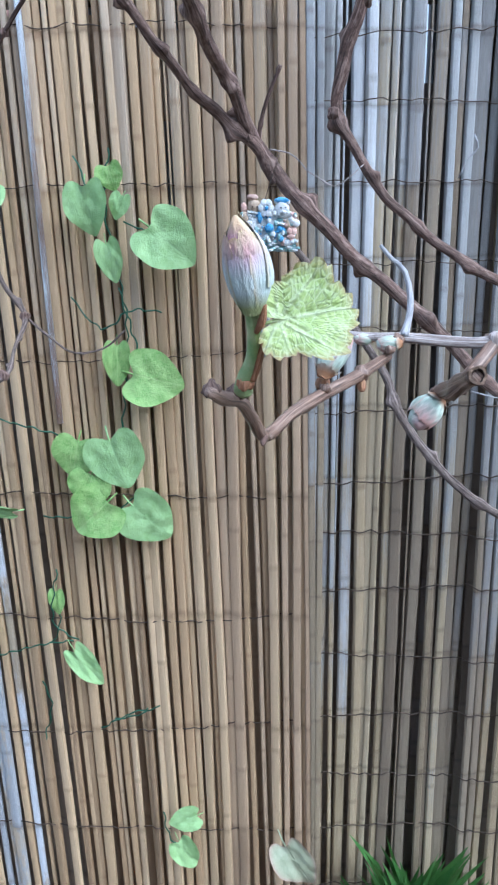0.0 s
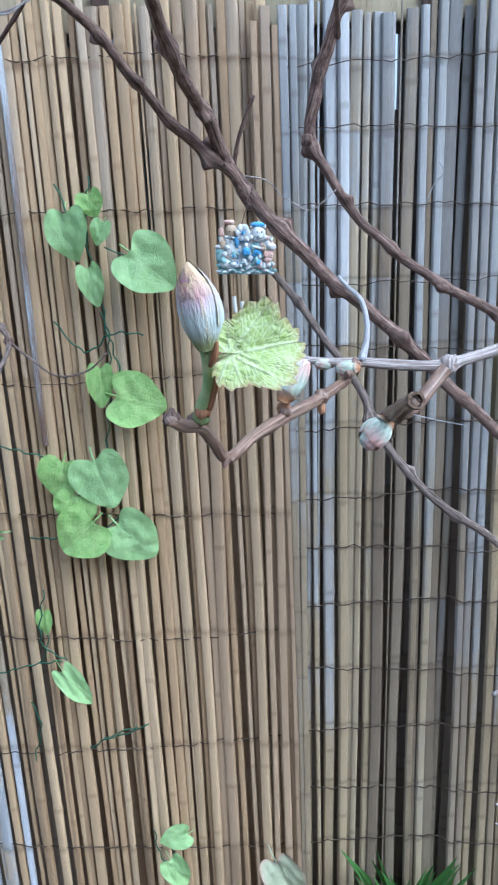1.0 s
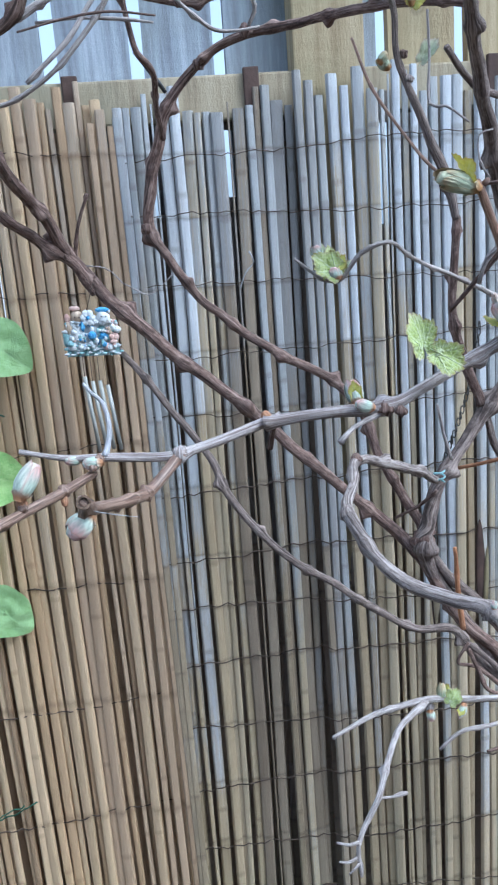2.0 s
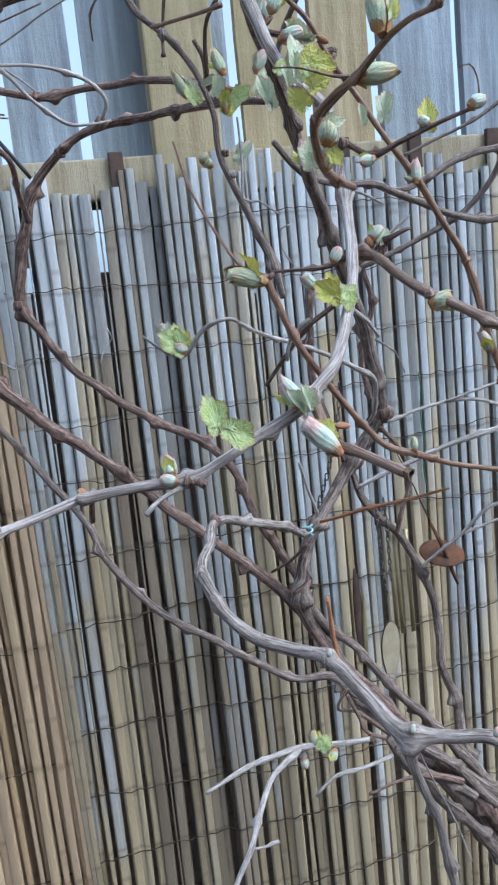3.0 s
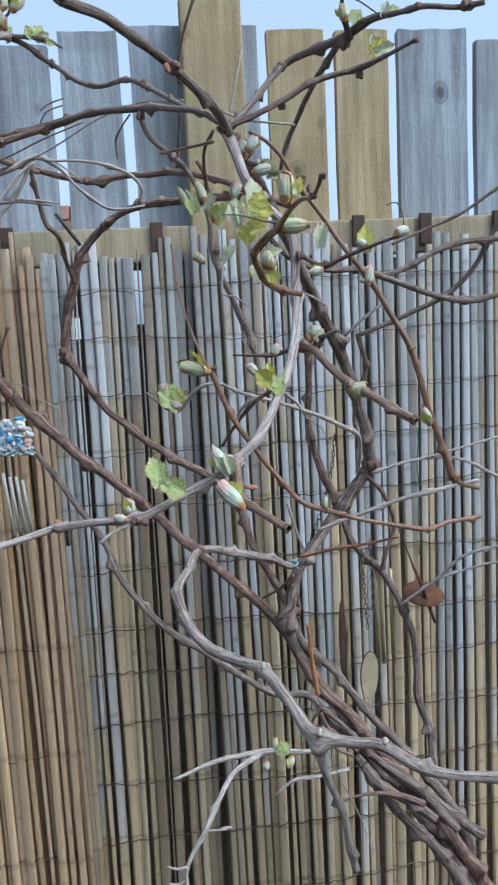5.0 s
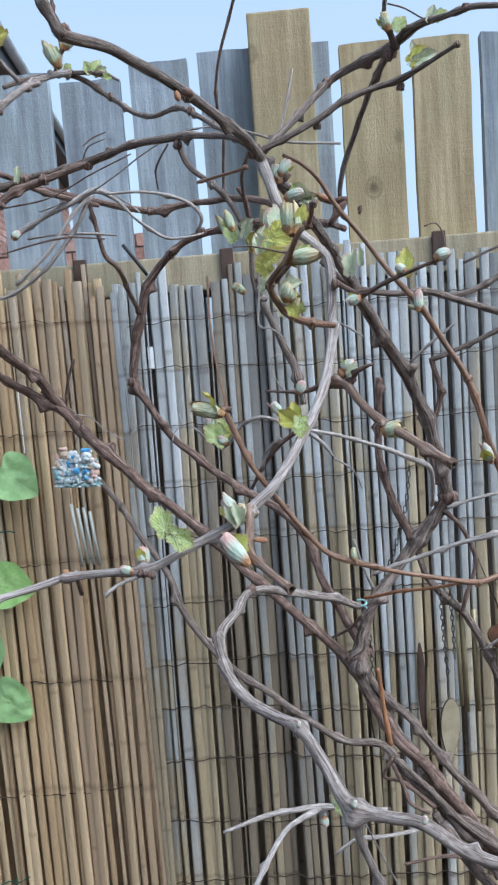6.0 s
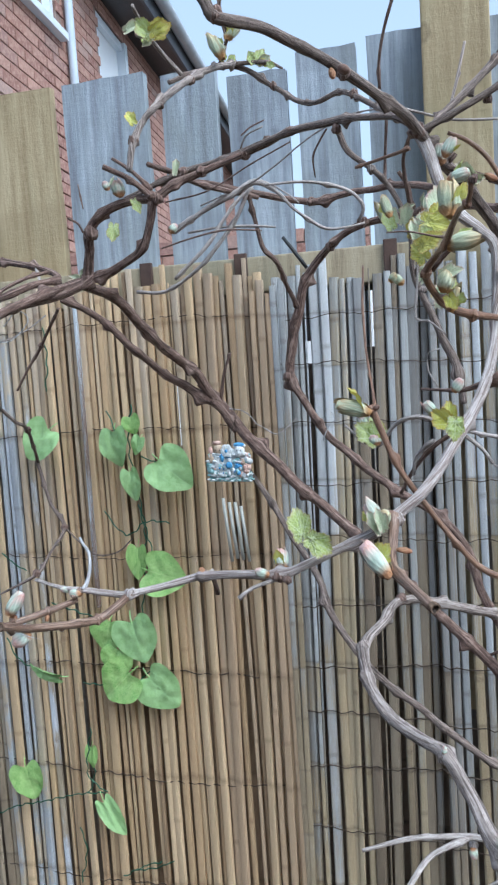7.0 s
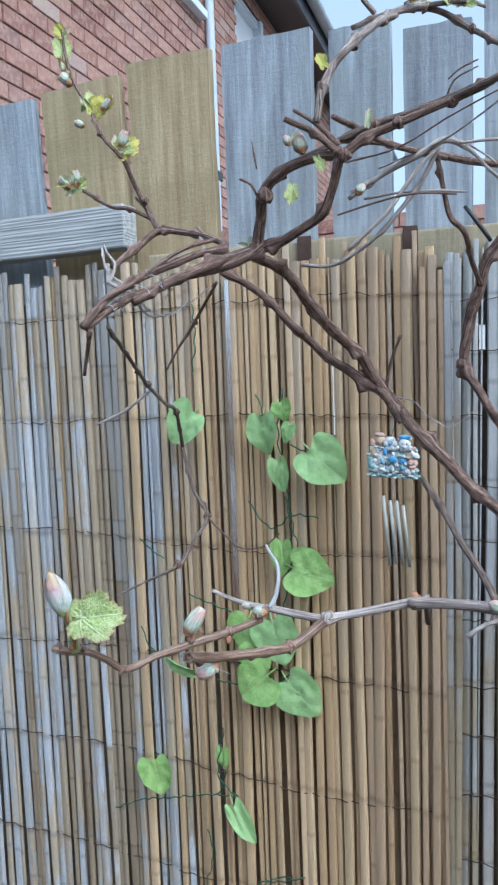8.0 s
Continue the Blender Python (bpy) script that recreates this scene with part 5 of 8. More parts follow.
canes["b_v352"] = cane("bark", [(0.267, 0.700, 1.670, 1.5), (0.262, 0.720, 1.626, 1.6), (0.261, 0.720, 1.608, 1.6)])
canes["mid_twig"] = cane("twig", [(0.210, 0.707, 1.368, 1.1), (0.225, 0.702, 1.355, 1.5), (0.243, 0.696, 1.346, 1.7), (0.252, 0.691, 1.355, 1.9), (0.263, 0.685, 1.369, 2.1), (0.285, 0.680, 1.376, 1.7), (0.310, 0.708, 1.364, 1.8), (0.337, 0.737, 1.353, 2.0), (0.369, 0.765, 1.342, 2.1), (0.410, 0.793, 1.325, 2.4), (0.450, 0.822, 1.306, 3.0), (0.485, 0.850, 1.282, 3.1), (0.491, 0.875, 1.243, 2.7), (0.494, 0.900, 1.226, 2.5)])
canes["mid_twig2"] = cane("bark", [(0.276, 0.520, 1.330, 1.4), (0.288, 0.500, 1.352, 1.5), (0.303, 0.495, 1.369, 1.8), (0.319, 0.490, 1.380, 1.8), (0.332, 0.490, 1.391, 1.2)])
canes["curl2"] = cane("twig", [(0.324, 0.470, 1.379, 1.6), (0.335, 0.470, 1.369, 1.3), (0.342, 0.470, 1.358, 1.1)])
canes["twig_t"] = cane("bark", [(0.002, 0.975, 1.370, 2.6), (0.007, 0.967, 1.404, 2.1), (0.014, 0.958, 1.427, 1.8), (0.026, 0.950, 1.452, 1.8)])
canes["twig_w"] = cane("twig", [(0.014, 0.970, 1.375, 1.0), (0.034, 0.968, 1.371, 0.8), (0.046, 0.966, 1.362, 0.8), (0.053, 0.965, 1.353, 0.8), (0.060, 0.964, 1.349, 0.8), (0.081, 0.962, 1.337, 0.8), (0.096, 0.961, 1.345, 0.7), (0.111, 0.960, 1.358, 0.6)])
canes["stub_b"] = cane("bark", [(0.147, 0.430, 1.290, 1.5), (0.146, 0.439, 1.281, 1.7), (0.145, 0.447, 1.271, 1.7)])
canes["stub_c"] = cane("twig", [(0.197, 0.410, 1.292, 1.5), (0.183, 0.405, 1.288, 1.3), (0.174, 0.400, 1.282, 1.7)])
canes["cordon"] = cane("bark", [(-0.152, 0.620, 1.488, 4.4), (-0.136, 0.650, 1.504, 4.9), (-0.102, 0.700, 1.528, 5.1), (-0.074, 0.735, 1.540, 5.7), (-0.030, 0.722, 1.551, 4.7), (0.002, 0.710, 1.564, 4.6), (0.017, 0.701, 1.584, 4.1), (0.028, 0.692, 1.610, 4.8)])
canes["cordon_b"] = cane("bark", [(-0.074, 0.735, 1.540, 6.1), (-0.063, 0.723, 1.572, 5.5), (-0.056, 0.712, 1.591, 5.4), (-0.032, 0.700, 1.606, 4.9), (0.005, 0.696, 1.613, 4.5), (0.031, 0.692, 1.612, 4.8), (0.053, 0.694, 1.625, 4.0), (0.080, 0.695, 1.633, 3.6), (0.115, 0.698, 1.643, 3.6), (0.161, 0.700, 1.658, 3.2)])
canes["cordon_c"] = cane("bark", [(-0.020, 0.680, 1.647, 2.9), (0.005, 0.685, 1.633, 2.9), (0.029, 0.690, 1.612, 3.3)])
canes["cordon_d"] = cane("bark", [(0.014, 0.720, 1.654, 2.7), (0.021, 0.780, 1.658, 3.2), (0.042, 0.840, 1.652, 3.4), (0.089, 0.900, 1.644, 3.1)])
canes["cordon_e"] = cane("bark", [(-0.084, 0.740, 1.538, 5.7), (-0.065, 0.780, 1.524, 5.9), (-0.052, 0.830, 1.492, 6.2), (-0.043, 0.880, 1.464, 6.5), (-0.023, 0.930, 1.432, 6.8), (0.000, 0.975, 1.382, 7.1)])
canes["low_a"] = cane("bark", [(-0.161, 0.550, 1.465, 3.1), (-0.162, 0.600, 1.493, 3.6), (-0.148, 0.650, 1.516, 4.1), (-0.125, 0.690, 1.534, 3.9), (-0.102, 0.720, 1.545, 3.6), (-0.136, 0.740, 1.560, 3.4), (-0.199, 0.770, 1.576, 4.0), (-0.224, 0.750, 1.556, 3.6), (-0.236, 0.720, 1.533, 3.1)])
canes["low_b"] = cane("bark", [(-0.166, 0.560, 1.464, 3.1), (-0.156, 0.620, 1.492, 3.7), (-0.127, 0.680, 1.513, 4.2), (-0.084, 0.720, 1.530, 4.7), (-0.064, 0.735, 1.547, 4.0)])
canes["low_c"] = cane("bark", [(-0.206, 0.770, 1.577, 3.6), (-0.234, 0.800, 1.604, 3.1), (-0.247, 0.790, 1.639, 2.7), (-0.248, 0.770, 1.660, 2.4), (-0.260, 0.750, 1.681, 2.2), (-0.279, 0.760, 1.714, 2.0), (-0.306, 0.770, 1.753, 1.9), (-0.322, 0.780, 1.791, 1.7), (-0.324, 0.780, 1.815, 1.2)])
canes["low_d"] = cane("bark", [(-0.230, 0.800, 1.597, 2.5), (-0.261, 0.805, 1.611, 2.3), (-0.291, 0.810, 1.618, 2.4), (-0.330, 0.815, 1.640, 2.2), (-0.353, 0.820, 1.650, 1.8)])
canes["low_e"] = cane("bark", [(-0.161, 0.560, 1.462, 2.0), (-0.172, 0.570, 1.445, 1.9), (-0.183, 0.580, 1.423, 1.6)])
canes["low_f"] = cane("dusky", [(-0.169, 0.600, 1.465, 2.0), (-0.215, 0.700, 1.445, 2.1), (-0.259, 0.820, 1.404, 2.4), (-0.259, 0.860, 1.379, 2.3), (-0.263, 0.900, 1.363, 2.4), (-0.310, 1.000, 1.305, 2.7)])
canes["low_g"] = cane("twig", [(-0.267, 0.840, 1.395, 2.0), (-0.300, 0.830, 1.370, 2.0), (-0.335, 0.820, 1.354, 1.5)])
canes["low_h"] = cane("bark", [(-0.173, 0.850, 1.523, 1.9), (-0.230, 0.900, 1.480, 2.1), (-0.257, 0.910, 1.452, 1.9), (-0.286, 0.920, 1.419, 1.5)])
canes["low_i"] = cane("twig", [(-0.242, 0.720, 1.537, 2.1), (-0.202, 0.660, 1.512, 2.0), (-0.165, 0.640, 1.498, 1.7)])
canes["c1"] = cane("grey", [(0.015, 0.660, 1.633, 3.1), (0.020, 0.665, 1.660, 3.5), (0.027, 0.677, 1.684, 3.5), (0.042, 0.690, 1.704, 3.6), (0.048, 0.780, 1.756, 3.9), (0.060, 0.830, 1.781, 3.6), (0.070, 0.900, 1.810, 3.6)])
canes["c1_up"] = cane("grey", [(0.045, 0.760, 1.754, 2.6), (0.031, 0.740, 1.772, 2.5), (0.028, 0.700, 1.783, 2.2), (0.029, 0.670, 1.792, 1.9)])
canes["c1_v"] = cane("bark", [(0.064, 0.850, 1.803, 1.7), (0.083, 0.825, 1.809, 1.6), (0.085, 0.800, 1.820, 1.6)])
canes["ivy_twig"] = cane("dusky", [(-0.310, 1.000, 1.305, 2.7), (-0.290, 0.995, 1.239, 2.7), (-0.268, 0.990, 1.203, 3.2), (-0.270, 0.950, 1.179, 2.0), (-0.269, 0.900, 1.155, 2.5), (-0.307, 0.875, 1.136, 1.5), (-0.341, 0.850, 1.121, 1.5)])
canes["ivy_twig2"] = cane("dusky", [(-0.268, 0.990, 1.203, 1.7), (-0.243, 0.988, 1.180, 1.4), (-0.216, 0.985, 1.161, 1.1), (-0.180, 0.982, 1.166, 1.1), (-0.153, 0.980, 1.187, 1.1)])
canes["wire_tie"] = cane("bark", [(0.354, 0.920, 1.046, 1.8), (0.377, 0.900, 1.066, 2.0), (0.393, 0.880, 1.090, 2.0)])
canes["br_lo1"] = cane("bark", [(0.418, 0.850, 0.897, 2.7), (0.431, 0.847, 0.865, 2.4), (0.438, 0.843, 0.845, 2.4), (0.460, 0.840, 0.833, 2.4)])
canes["br_lo2"] = cane("dusky", [(0.477, 0.850, 0.809, 6.6), (0.507, 0.847, 0.774, 6.1), (0.546, 0.843, 0.748, 6.1), (0.576, 0.840, 0.722, 7.2)])
canes["br_lo3"] = cane("bark", [(0.420, 0.800, 0.792, 1.8), (0.468, 0.813, 0.791, 2.1), (0.518, 0.827, 0.776, 3.8), (0.561, 0.840, 0.749, 5.0)])
canes["br_lo4"] = cane("dusky", [(0.472, 0.860, 0.820, 5.0), (0.495, 0.860, 0.775, 5.6), (0.534, 0.860, 0.720, 6.7), (0.582, 0.860, 0.663, 7.9), (0.638, 0.860, 0.578, 9.8)])
canes["thin_dn"] = cane("twig", [(0.348, 0.470, 1.063, 0.7), (0.360, 0.473, 1.033, 0.7), (0.377, 0.477, 0.992, 0.7), (0.391, 0.480, 0.950, 0.7)])
canes["ur_a"] = cane("dusky", [(0.359, 0.740, 1.534, 2.9), (0.388, 0.760, 1.510, 3.2), (0.429, 0.780, 1.498, 3.4), (0.475, 0.800, 1.498, 3.7), (0.512, 0.820, 1.491, 4.2), (0.579, 0.840, 1.467, 3.9), (0.648, 0.860, 1.456, 4.6), (0.702, 0.870, 1.463, 3.7), (0.765, 0.880, 1.472, 3.8)])
canes["ur_b"] = cane("dusky", [(0.512, 0.820, 1.491, 3.4), (0.549, 0.830, 1.498, 3.4), (0.606, 0.840, 1.524, 3.9), (0.672, 0.850, 1.534, 4.0), (0.756, 0.860, 1.525, 3.7)])
canes["ur_c"] = cane("dusky", [(0.504, 0.920, 1.416, 3.1), (0.528, 0.910, 1.424, 3.3), (0.572, 0.900, 1.441, 3.3), (0.622, 0.885, 1.465, 3.5), (0.657, 0.870, 1.500, 3.4), (0.678, 0.860, 1.542, 3.2), (0.694, 0.850, 1.577, 3.1), (0.717, 0.850, 1.574, 2.7), (0.751, 0.850, 1.550, 2.7)])
canes["ur_d"] = cane("dusky", [(0.534, 0.840, 1.530, 1.7), (0.575, 0.833, 1.546, 1.7), (0.617, 0.827, 1.562, 1.9), (0.660, 0.820, 1.588, 2.2), (0.692, 0.810, 1.607, 2.4), (0.725, 0.800, 1.629, 2.3)])
canes["ur_e"] = cane("bark", [(0.507, 0.920, 1.415, 3.5), (0.515, 0.920, 1.367, 3.6), (0.501, 0.930, 1.308, 3.6), (0.508, 0.930, 1.247, 3.6)])
canes["pr_a"] = cane("twig", [(0.510, 0.880, 1.226, 2.0), (0.569, 0.875, 1.241, 2.3), (0.630, 0.870, 1.240, 2.3), (0.683, 0.865, 1.213, 2.3), (0.736, 0.860, 1.188, 2.4)])
canes["pr_b"] = cane("twig", [(0.583, 0.870, 1.244, 1.5), (0.644, 0.863, 1.258, 1.8), (0.690, 0.857, 1.269, 2.1), (0.735, 0.850, 1.276, 2.1)])
canes["pr_c"] = cane("twig", [(0.562, 0.930, 1.013, 1.9), (0.611, 0.910, 1.055, 2.2), (0.642, 0.890, 1.091, 2.4), (0.678, 0.870, 1.108, 2.4), (0.726, 0.850, 1.124, 2.4)])
canes["pr_d"] = cane("twig", [(0.607, 0.920, 1.049, 1.6), (0.662, 0.907, 1.068, 1.9), (0.698, 0.893, 1.078, 1.9), (0.742, 0.880, 1.078, 1.9)])
canes["t1"] = cane("twig", [(0.014, 0.900, 1.642, 1.0), (0.055, 0.879, 1.648, 1.0), (0.095, 0.857, 1.654, 1.2), (0.131, 0.836, 1.666, 1.0), (0.162, 0.814, 1.678, 0.9), (0.194, 0.793, 1.687, 0.9), (0.229, 0.771, 1.691, 0.9), (0.273, 0.750, 1.686, 0.9)])
canes["t2"] = cane("twig", [(0.279, 0.600, 1.642, 1.1), (0.303, 0.620, 1.638, 1.1), (0.332, 0.640, 1.635, 1.2), (0.379, 0.660, 1.635, 1.2)])
canes["t3"] = cane("twig", [(0.121, 0.700, 1.650, 1.0), (0.129, 0.690, 1.660, 0.8), (0.149, 0.680, 1.664, 0.8)])
canes["t4"] = cane("bark", [(0.214, 0.660, 1.648, 0.9), (0.205, 0.667, 1.638, 0.9), (0.198, 0.673, 1.627, 0.9), (0.198, 0.680, 1.610, 0.6)])
canes["t5"] = cane("grey", [(0.324, 0.750, 1.671, 1.5), (0.333, 0.765, 1.706, 1.6), (0.343, 0.780, 1.748, 1.4)])
canes["t6"] = cane("bark", [(0.052, 0.900, 1.812, 2.1), (0.063, 0.893, 1.836, 2.0), (0.060, 0.887, 1.860, 2.0), (0.061, 0.880, 1.890, 2.0)])
canes["t7"] = cane("bark", [(0.421, 0.600, 1.733, 0.7), (0.436, 0.603, 1.729, 0.7), (0.452, 0.607, 1.721, 0.7), (0.461, 0.610, 1.720, 0.7)])
canes["t8"] = cane("bark", [(0.439, 0.500, 1.510, 0.6), (0.438, 0.500, 1.522, 0.6), (0.433, 0.500, 1.530, 0.6), (0.424, 0.500, 1.528, 0.4)])
canes["t9"] = cane("bark", [(0.499, 0.920, 1.226, 3.1), (0.535, 0.925, 1.190, 3.1), (0.555, 0.930, 1.138, 3.1), (0.543, 0.935, 1.095, 2.9), (0.535, 0.940, 1.060, 2.7)])
canes["t10"] = cane("twig", [(0.384, 0.850, 1.199, 1.6), (0.395, 0.860, 1.163, 1.9), (0.407, 0.870, 1.128, 2.2)])
canes["t12"] = cane("red", [(0.241, 0.640, 1.605, 1.4), (0.269, 0.620, 1.606, 1.5), (0.290, 0.600, 1.606, 1.7)])
canes["t13"] = cane("bark", [(0.277, 0.660, 1.602, 1.8), (0.285, 0.665, 1.588, 2.2), (0.287, 0.670, 1.567, 2.2), (0.283, 0.635, 1.602, 1.6), (0.291, 0.600, 1.617, 1.5)])
canes["t14"] = cane("bark", [(0.355, 0.620, 1.577, 2.4), (0.365, 0.600, 1.570, 2.6), (0.376, 0.600, 1.572, 2.7), (0.359, 0.600, 1.550, 2.6)])
canes["t15"] = cane("bark", [(0.327, 0.600, 1.598, 2.4), (0.321, 0.600, 1.588, 2.4), (0.336, 0.590, 1.580, 2.2), (0.365, 0.600, 1.570, 2.0)])
canes["t16"] = cane("twig", [(0.357, 0.550, 1.461, 1.1), (0.365, 0.540, 1.457, 1.0), (0.376, 0.530, 1.448, 1.0)])
canes["t17"] = cane("twig", [(0.001, 0.880, 1.606, 1.3), (0.044, 0.880, 1.609, 1.5), (0.087, 0.880, 1.606, 1.8), (0.115, 0.880, 1.602, 1.0)])
canes["t18"] = cane("twig", [(0.112, 0.880, 1.654, 1.0), (0.139, 0.880, 1.634, 1.0), (0.146, 0.880, 1.627, 1.0)])
canes["t19"] = cane("bark", [(0.363, 0.500, 1.420, 2.1), (0.373, 0.490, 1.425, 1.5), (0.378, 0.490, 1.426, 1.0)])
canes["t20"] = cane("twig", [(0.287, 0.500, 1.347, 1.3), (0.290, 0.495, 1.362, 1.5), (0.303, 0.490, 1.374, 1.5)])
canes["t21"] = cane("twig", [(0.343, 0.480, 1.356, 0.8), (0.357, 0.480, 1.346, 0.7), (0.363, 0.480, 1.331, 0.5)])
canes["t22"] = cane("bark", [(-0.250, 0.800, 1.622, 1.7), (-0.232, 0.800, 1.604, 1.9)])
canes["t23"] = cane("twig", [(-0.014, 0.870, 1.607, 2.7), (0.014, 0.870, 1.623, 3.1), (0.046, 0.870, 1.638, 3.0), (0.085, 0.870, 1.652, 3.0)])
canes["t33"] = cane("twig", [(-0.082, 0.900, 1.540, 2.2), (-0.041, 0.894, 1.537, 2.3), (-0.005, 0.888, 1.553, 2.3), (0.029, 0.882, 1.577, 2.7), (0.063, 0.876, 1.613, 2.6), (0.085, 0.870, 1.649, 2.6)])
canes["t24"] = cane("bark", [(-0.018, 0.700, 1.659, 1.7), (0.005, 0.695, 1.642, 2.0), (0.027, 0.690, 1.621, 2.3)])
canes["t25"] = cane("twig", [(-0.162, 0.630, 1.497, 1.1), (-0.156, 0.660, 1.476, 1.0), (-0.134, 0.690, 1.487, 0.8), (-0.122, 0.720, 1.505, 0.8)])
canes["t26"] = cane("twig", [(-0.248, 0.720, 1.555, 1.5), (-0.224, 0.690, 1.527, 1.4), (-0.189, 0.660, 1.511, 1.6), (-0.150, 0.630, 1.496, 1.3)])
canes["t27"] = cane("twig", [(-0.139, 0.740, 1.560, 1.7), (-0.130, 0.730, 1.544, 1.8), (-0.120, 0.720, 1.528, 1.6)])
canes["t28"] = cane("twig", [(0.307, 0.530, 1.410, 0.7), (0.300, 0.530, 1.422, 0.7), (0.300, 0.530, 1.436, 0.5), (0.309, 0.530, 1.439, 0.5)])
canes["t29"] = cane("bark", [(0.418, 0.850, 0.905, 1.9), (0.406, 0.853, 0.879, 1.9), (0.433, 0.857, 0.867, 2.5), (0.472, 0.860, 0.828, 3.3)])
canes["t30"] = cane("dusky", [(0.494, 0.870, 0.808, 5.6), (0.531, 0.873, 0.790, 5.6), (0.564, 0.877, 0.750, 6.3), (0.606, 0.880, 0.709, 7.5), (0.663, 0.880, 0.659, 8.7)])
canes["t31"] = cane("dusky", [(0.423, 0.860, 0.899, 3.0), (0.458, 0.860, 0.863, 3.6), (0.508, 0.860, 0.804, 4.4), (0.559, 0.860, 0.761, 5.0), (0.615, 0.860, 0.687, 6.8)])
canes["t32"] = cane("dusky", [(0.384, 0.910, 1.014, 5.7), (0.414, 0.905, 0.971, 5.7), (0.452, 0.903, 0.931, 5.7), (0.491, 0.900, 0.873, 5.7), (0.539, 0.900, 0.817, 6.3), (0.588, 0.900, 0.751, 6.9), (0.634, 0.890, 0.682, 8.0)])
canes["x1"] = cane("twig", [(0.293, 0.600, 1.527, 0.9), (0.292, 0.595, 1.495, 0.9), (0.290, 0.590, 1.466, 1.1), (0.300, 0.585, 1.463, 0.9), (0.314, 0.580, 1.451, 0.7)])
canes["x2"] = cane("twig", [(0.458, 0.800, 1.417, 1.9), (0.483, 0.790, 1.439, 1.9), (0.511, 0.780, 1.461, 1.2)])
canes["x3"] = cane("bark", [(0.003, 0.800, 1.630, 0.9), (0.058, 0.783, 1.633, 0.9), (0.115, 0.767, 1.652, 0.8), (0.162, 0.750, 1.665, 0.8)])
canes["x4"] = cane("bark", [(-0.007, 0.800, 1.578, 0.9), (0.033, 0.800, 1.586, 1.1), (0.071, 0.800, 1.591, 1.1), (0.115, 0.800, 1.586, 0.9)])
canes["x5"] = cane("bark", [(0.122, 0.700, 1.664, 0.6), (0.132, 0.700, 1.671, 0.8), (0.147, 0.700, 1.676, 0.6)])
canes["x6"] = cane("bark", [(-0.065, 0.720, 1.616, 0.7), (-0.067, 0.720, 1.629, 0.9), (-0.069, 0.720, 1.643, 0.5)])
canes["x7"] = cane("bark", [(-0.075, 0.700, 1.604, 1.0), (-0.063, 0.700, 1.597, 1.2), (-0.058, 0.700, 1.587, 1.2)])
canes["x8"] = cane("bleached", [(0.172, 0.800, 1.343, 0.7), (0.178, 0.800, 1.357, 0.7), (0.187, 0.800, 1.367, 0.7), (0.183, 0.800, 1.377, 0.7)])
canes["x9"] = cane("bark", [(0.397, 0.700, 1.578, 1.0), (0.400, 0.700, 1.583, 1.4), (0.398, 0.700, 1.574, 1.2)])
canes["x10"] = cane("bleached", [(-0.168, 0.660, 1.488, 0.6), (-0.143, 0.670, 1.476, 0.6), (-0.122, 0.680, 1.497, 0.6), (-0.139, 0.690, 1.510, 0.6), (-0.164, 0.700, 1.495, 0.6)])
canes["x11"] = cane("twig", [(-0.202, 0.660, 1.512, 1.4), (-0.203, 0.673, 1.530, 1.4), (-0.220, 0.687, 1.544, 1.2), (-0.232, 0.700, 1.555, 1.0)])
canes["x12"] = cane("bark", [(-0.159, 0.550, 1.466, 1.4), (-0.161, 0.580, 1.487, 1.6), (-0.149, 0.610, 1.503, 1.6), (-0.136, 0.640, 1.522, 1.7), (-0.126, 0.680, 1.541, 2.1), (-0.114, 0.720, 1.552, 2.2)])


# pale dry tendrils curled round the low cane
curl = random.Random(21)
for i in range(8):
    c0 = Vector((-0.165, 0.63, 1.50)) + Vector((curl.uniform(-0.030, 0.030), curl.uniform(-0.03, 0.02), curl.uniform(-0.018, 0.018)))
    turn, size, lean, ends = curl.uniform(0, 6.28), curl.uniform(0.006, 0.016), curl.uniform(0.3, 1.0), curl.uniform(1.8, 4.5)
    rows = []
    for k in range(9):
        a = turn + ends * k / 8
        wander = noise.noise_vector(Vector((i * 3.7, k * 0.45, 1.0))) * 0.009
        rows.append((c0.x + size * math.cos(a) + wander.x, c0.y + 0.006 * k * math.sin(turn) + wander.y, c0.z + lean * size * math.sin(a) + wander.z, 0.6 - 0.03 * k))
    canes["tendril_%d" % i] = cane("bleached", rows)


def node(owner, kind, at, radius):
    """A swollen, scarred joint on a cane, radius in millimetres."""
    r = radius / 1000
    seed = Vector(at) * 70
    bm = bmesh.new()
    bmesh.ops.create_icosphere(bm, subdivisions=3, radius=1)
    for v in bm.verts:
        u = v.co.copy()
        grow = 1 + 0.42 * noise.noise(u * 1.3 + seed) + 0.26 * noise.noise(u * 3.1 + seed * 2) + 0.10 * noise.noise(u * 8 + seed)
        v.co = u * grow * r
    for f in bm.faces:
        f.smooth = True
    me = bpy.data.meshes.new("node")
    bm.to_mesh(me)
    bm.free()
    layer = me.uv_layers.new(name="UVMap")
    for loop in me.loops:
        c = me.vertices[loop.vertex_index].co
        layer.data[loop.index].uv = (math.atan2(c.y, c.x) / 6.2832 + 0.5, c.z)
    return part("node", me, M[kind], canes[owner], "swollen scarred joint", Matrix.Translation(Vector(at) - vine.location))


node("near_cane_left", "tan", (0.057, 0.403, 1.285), 2.6)
node("near_cane_left", "tan", (0.054, 0.400, 1.282), 2.1)
node("near_spur", "tan", (0.026, 0.365, 1.276), 2.2)
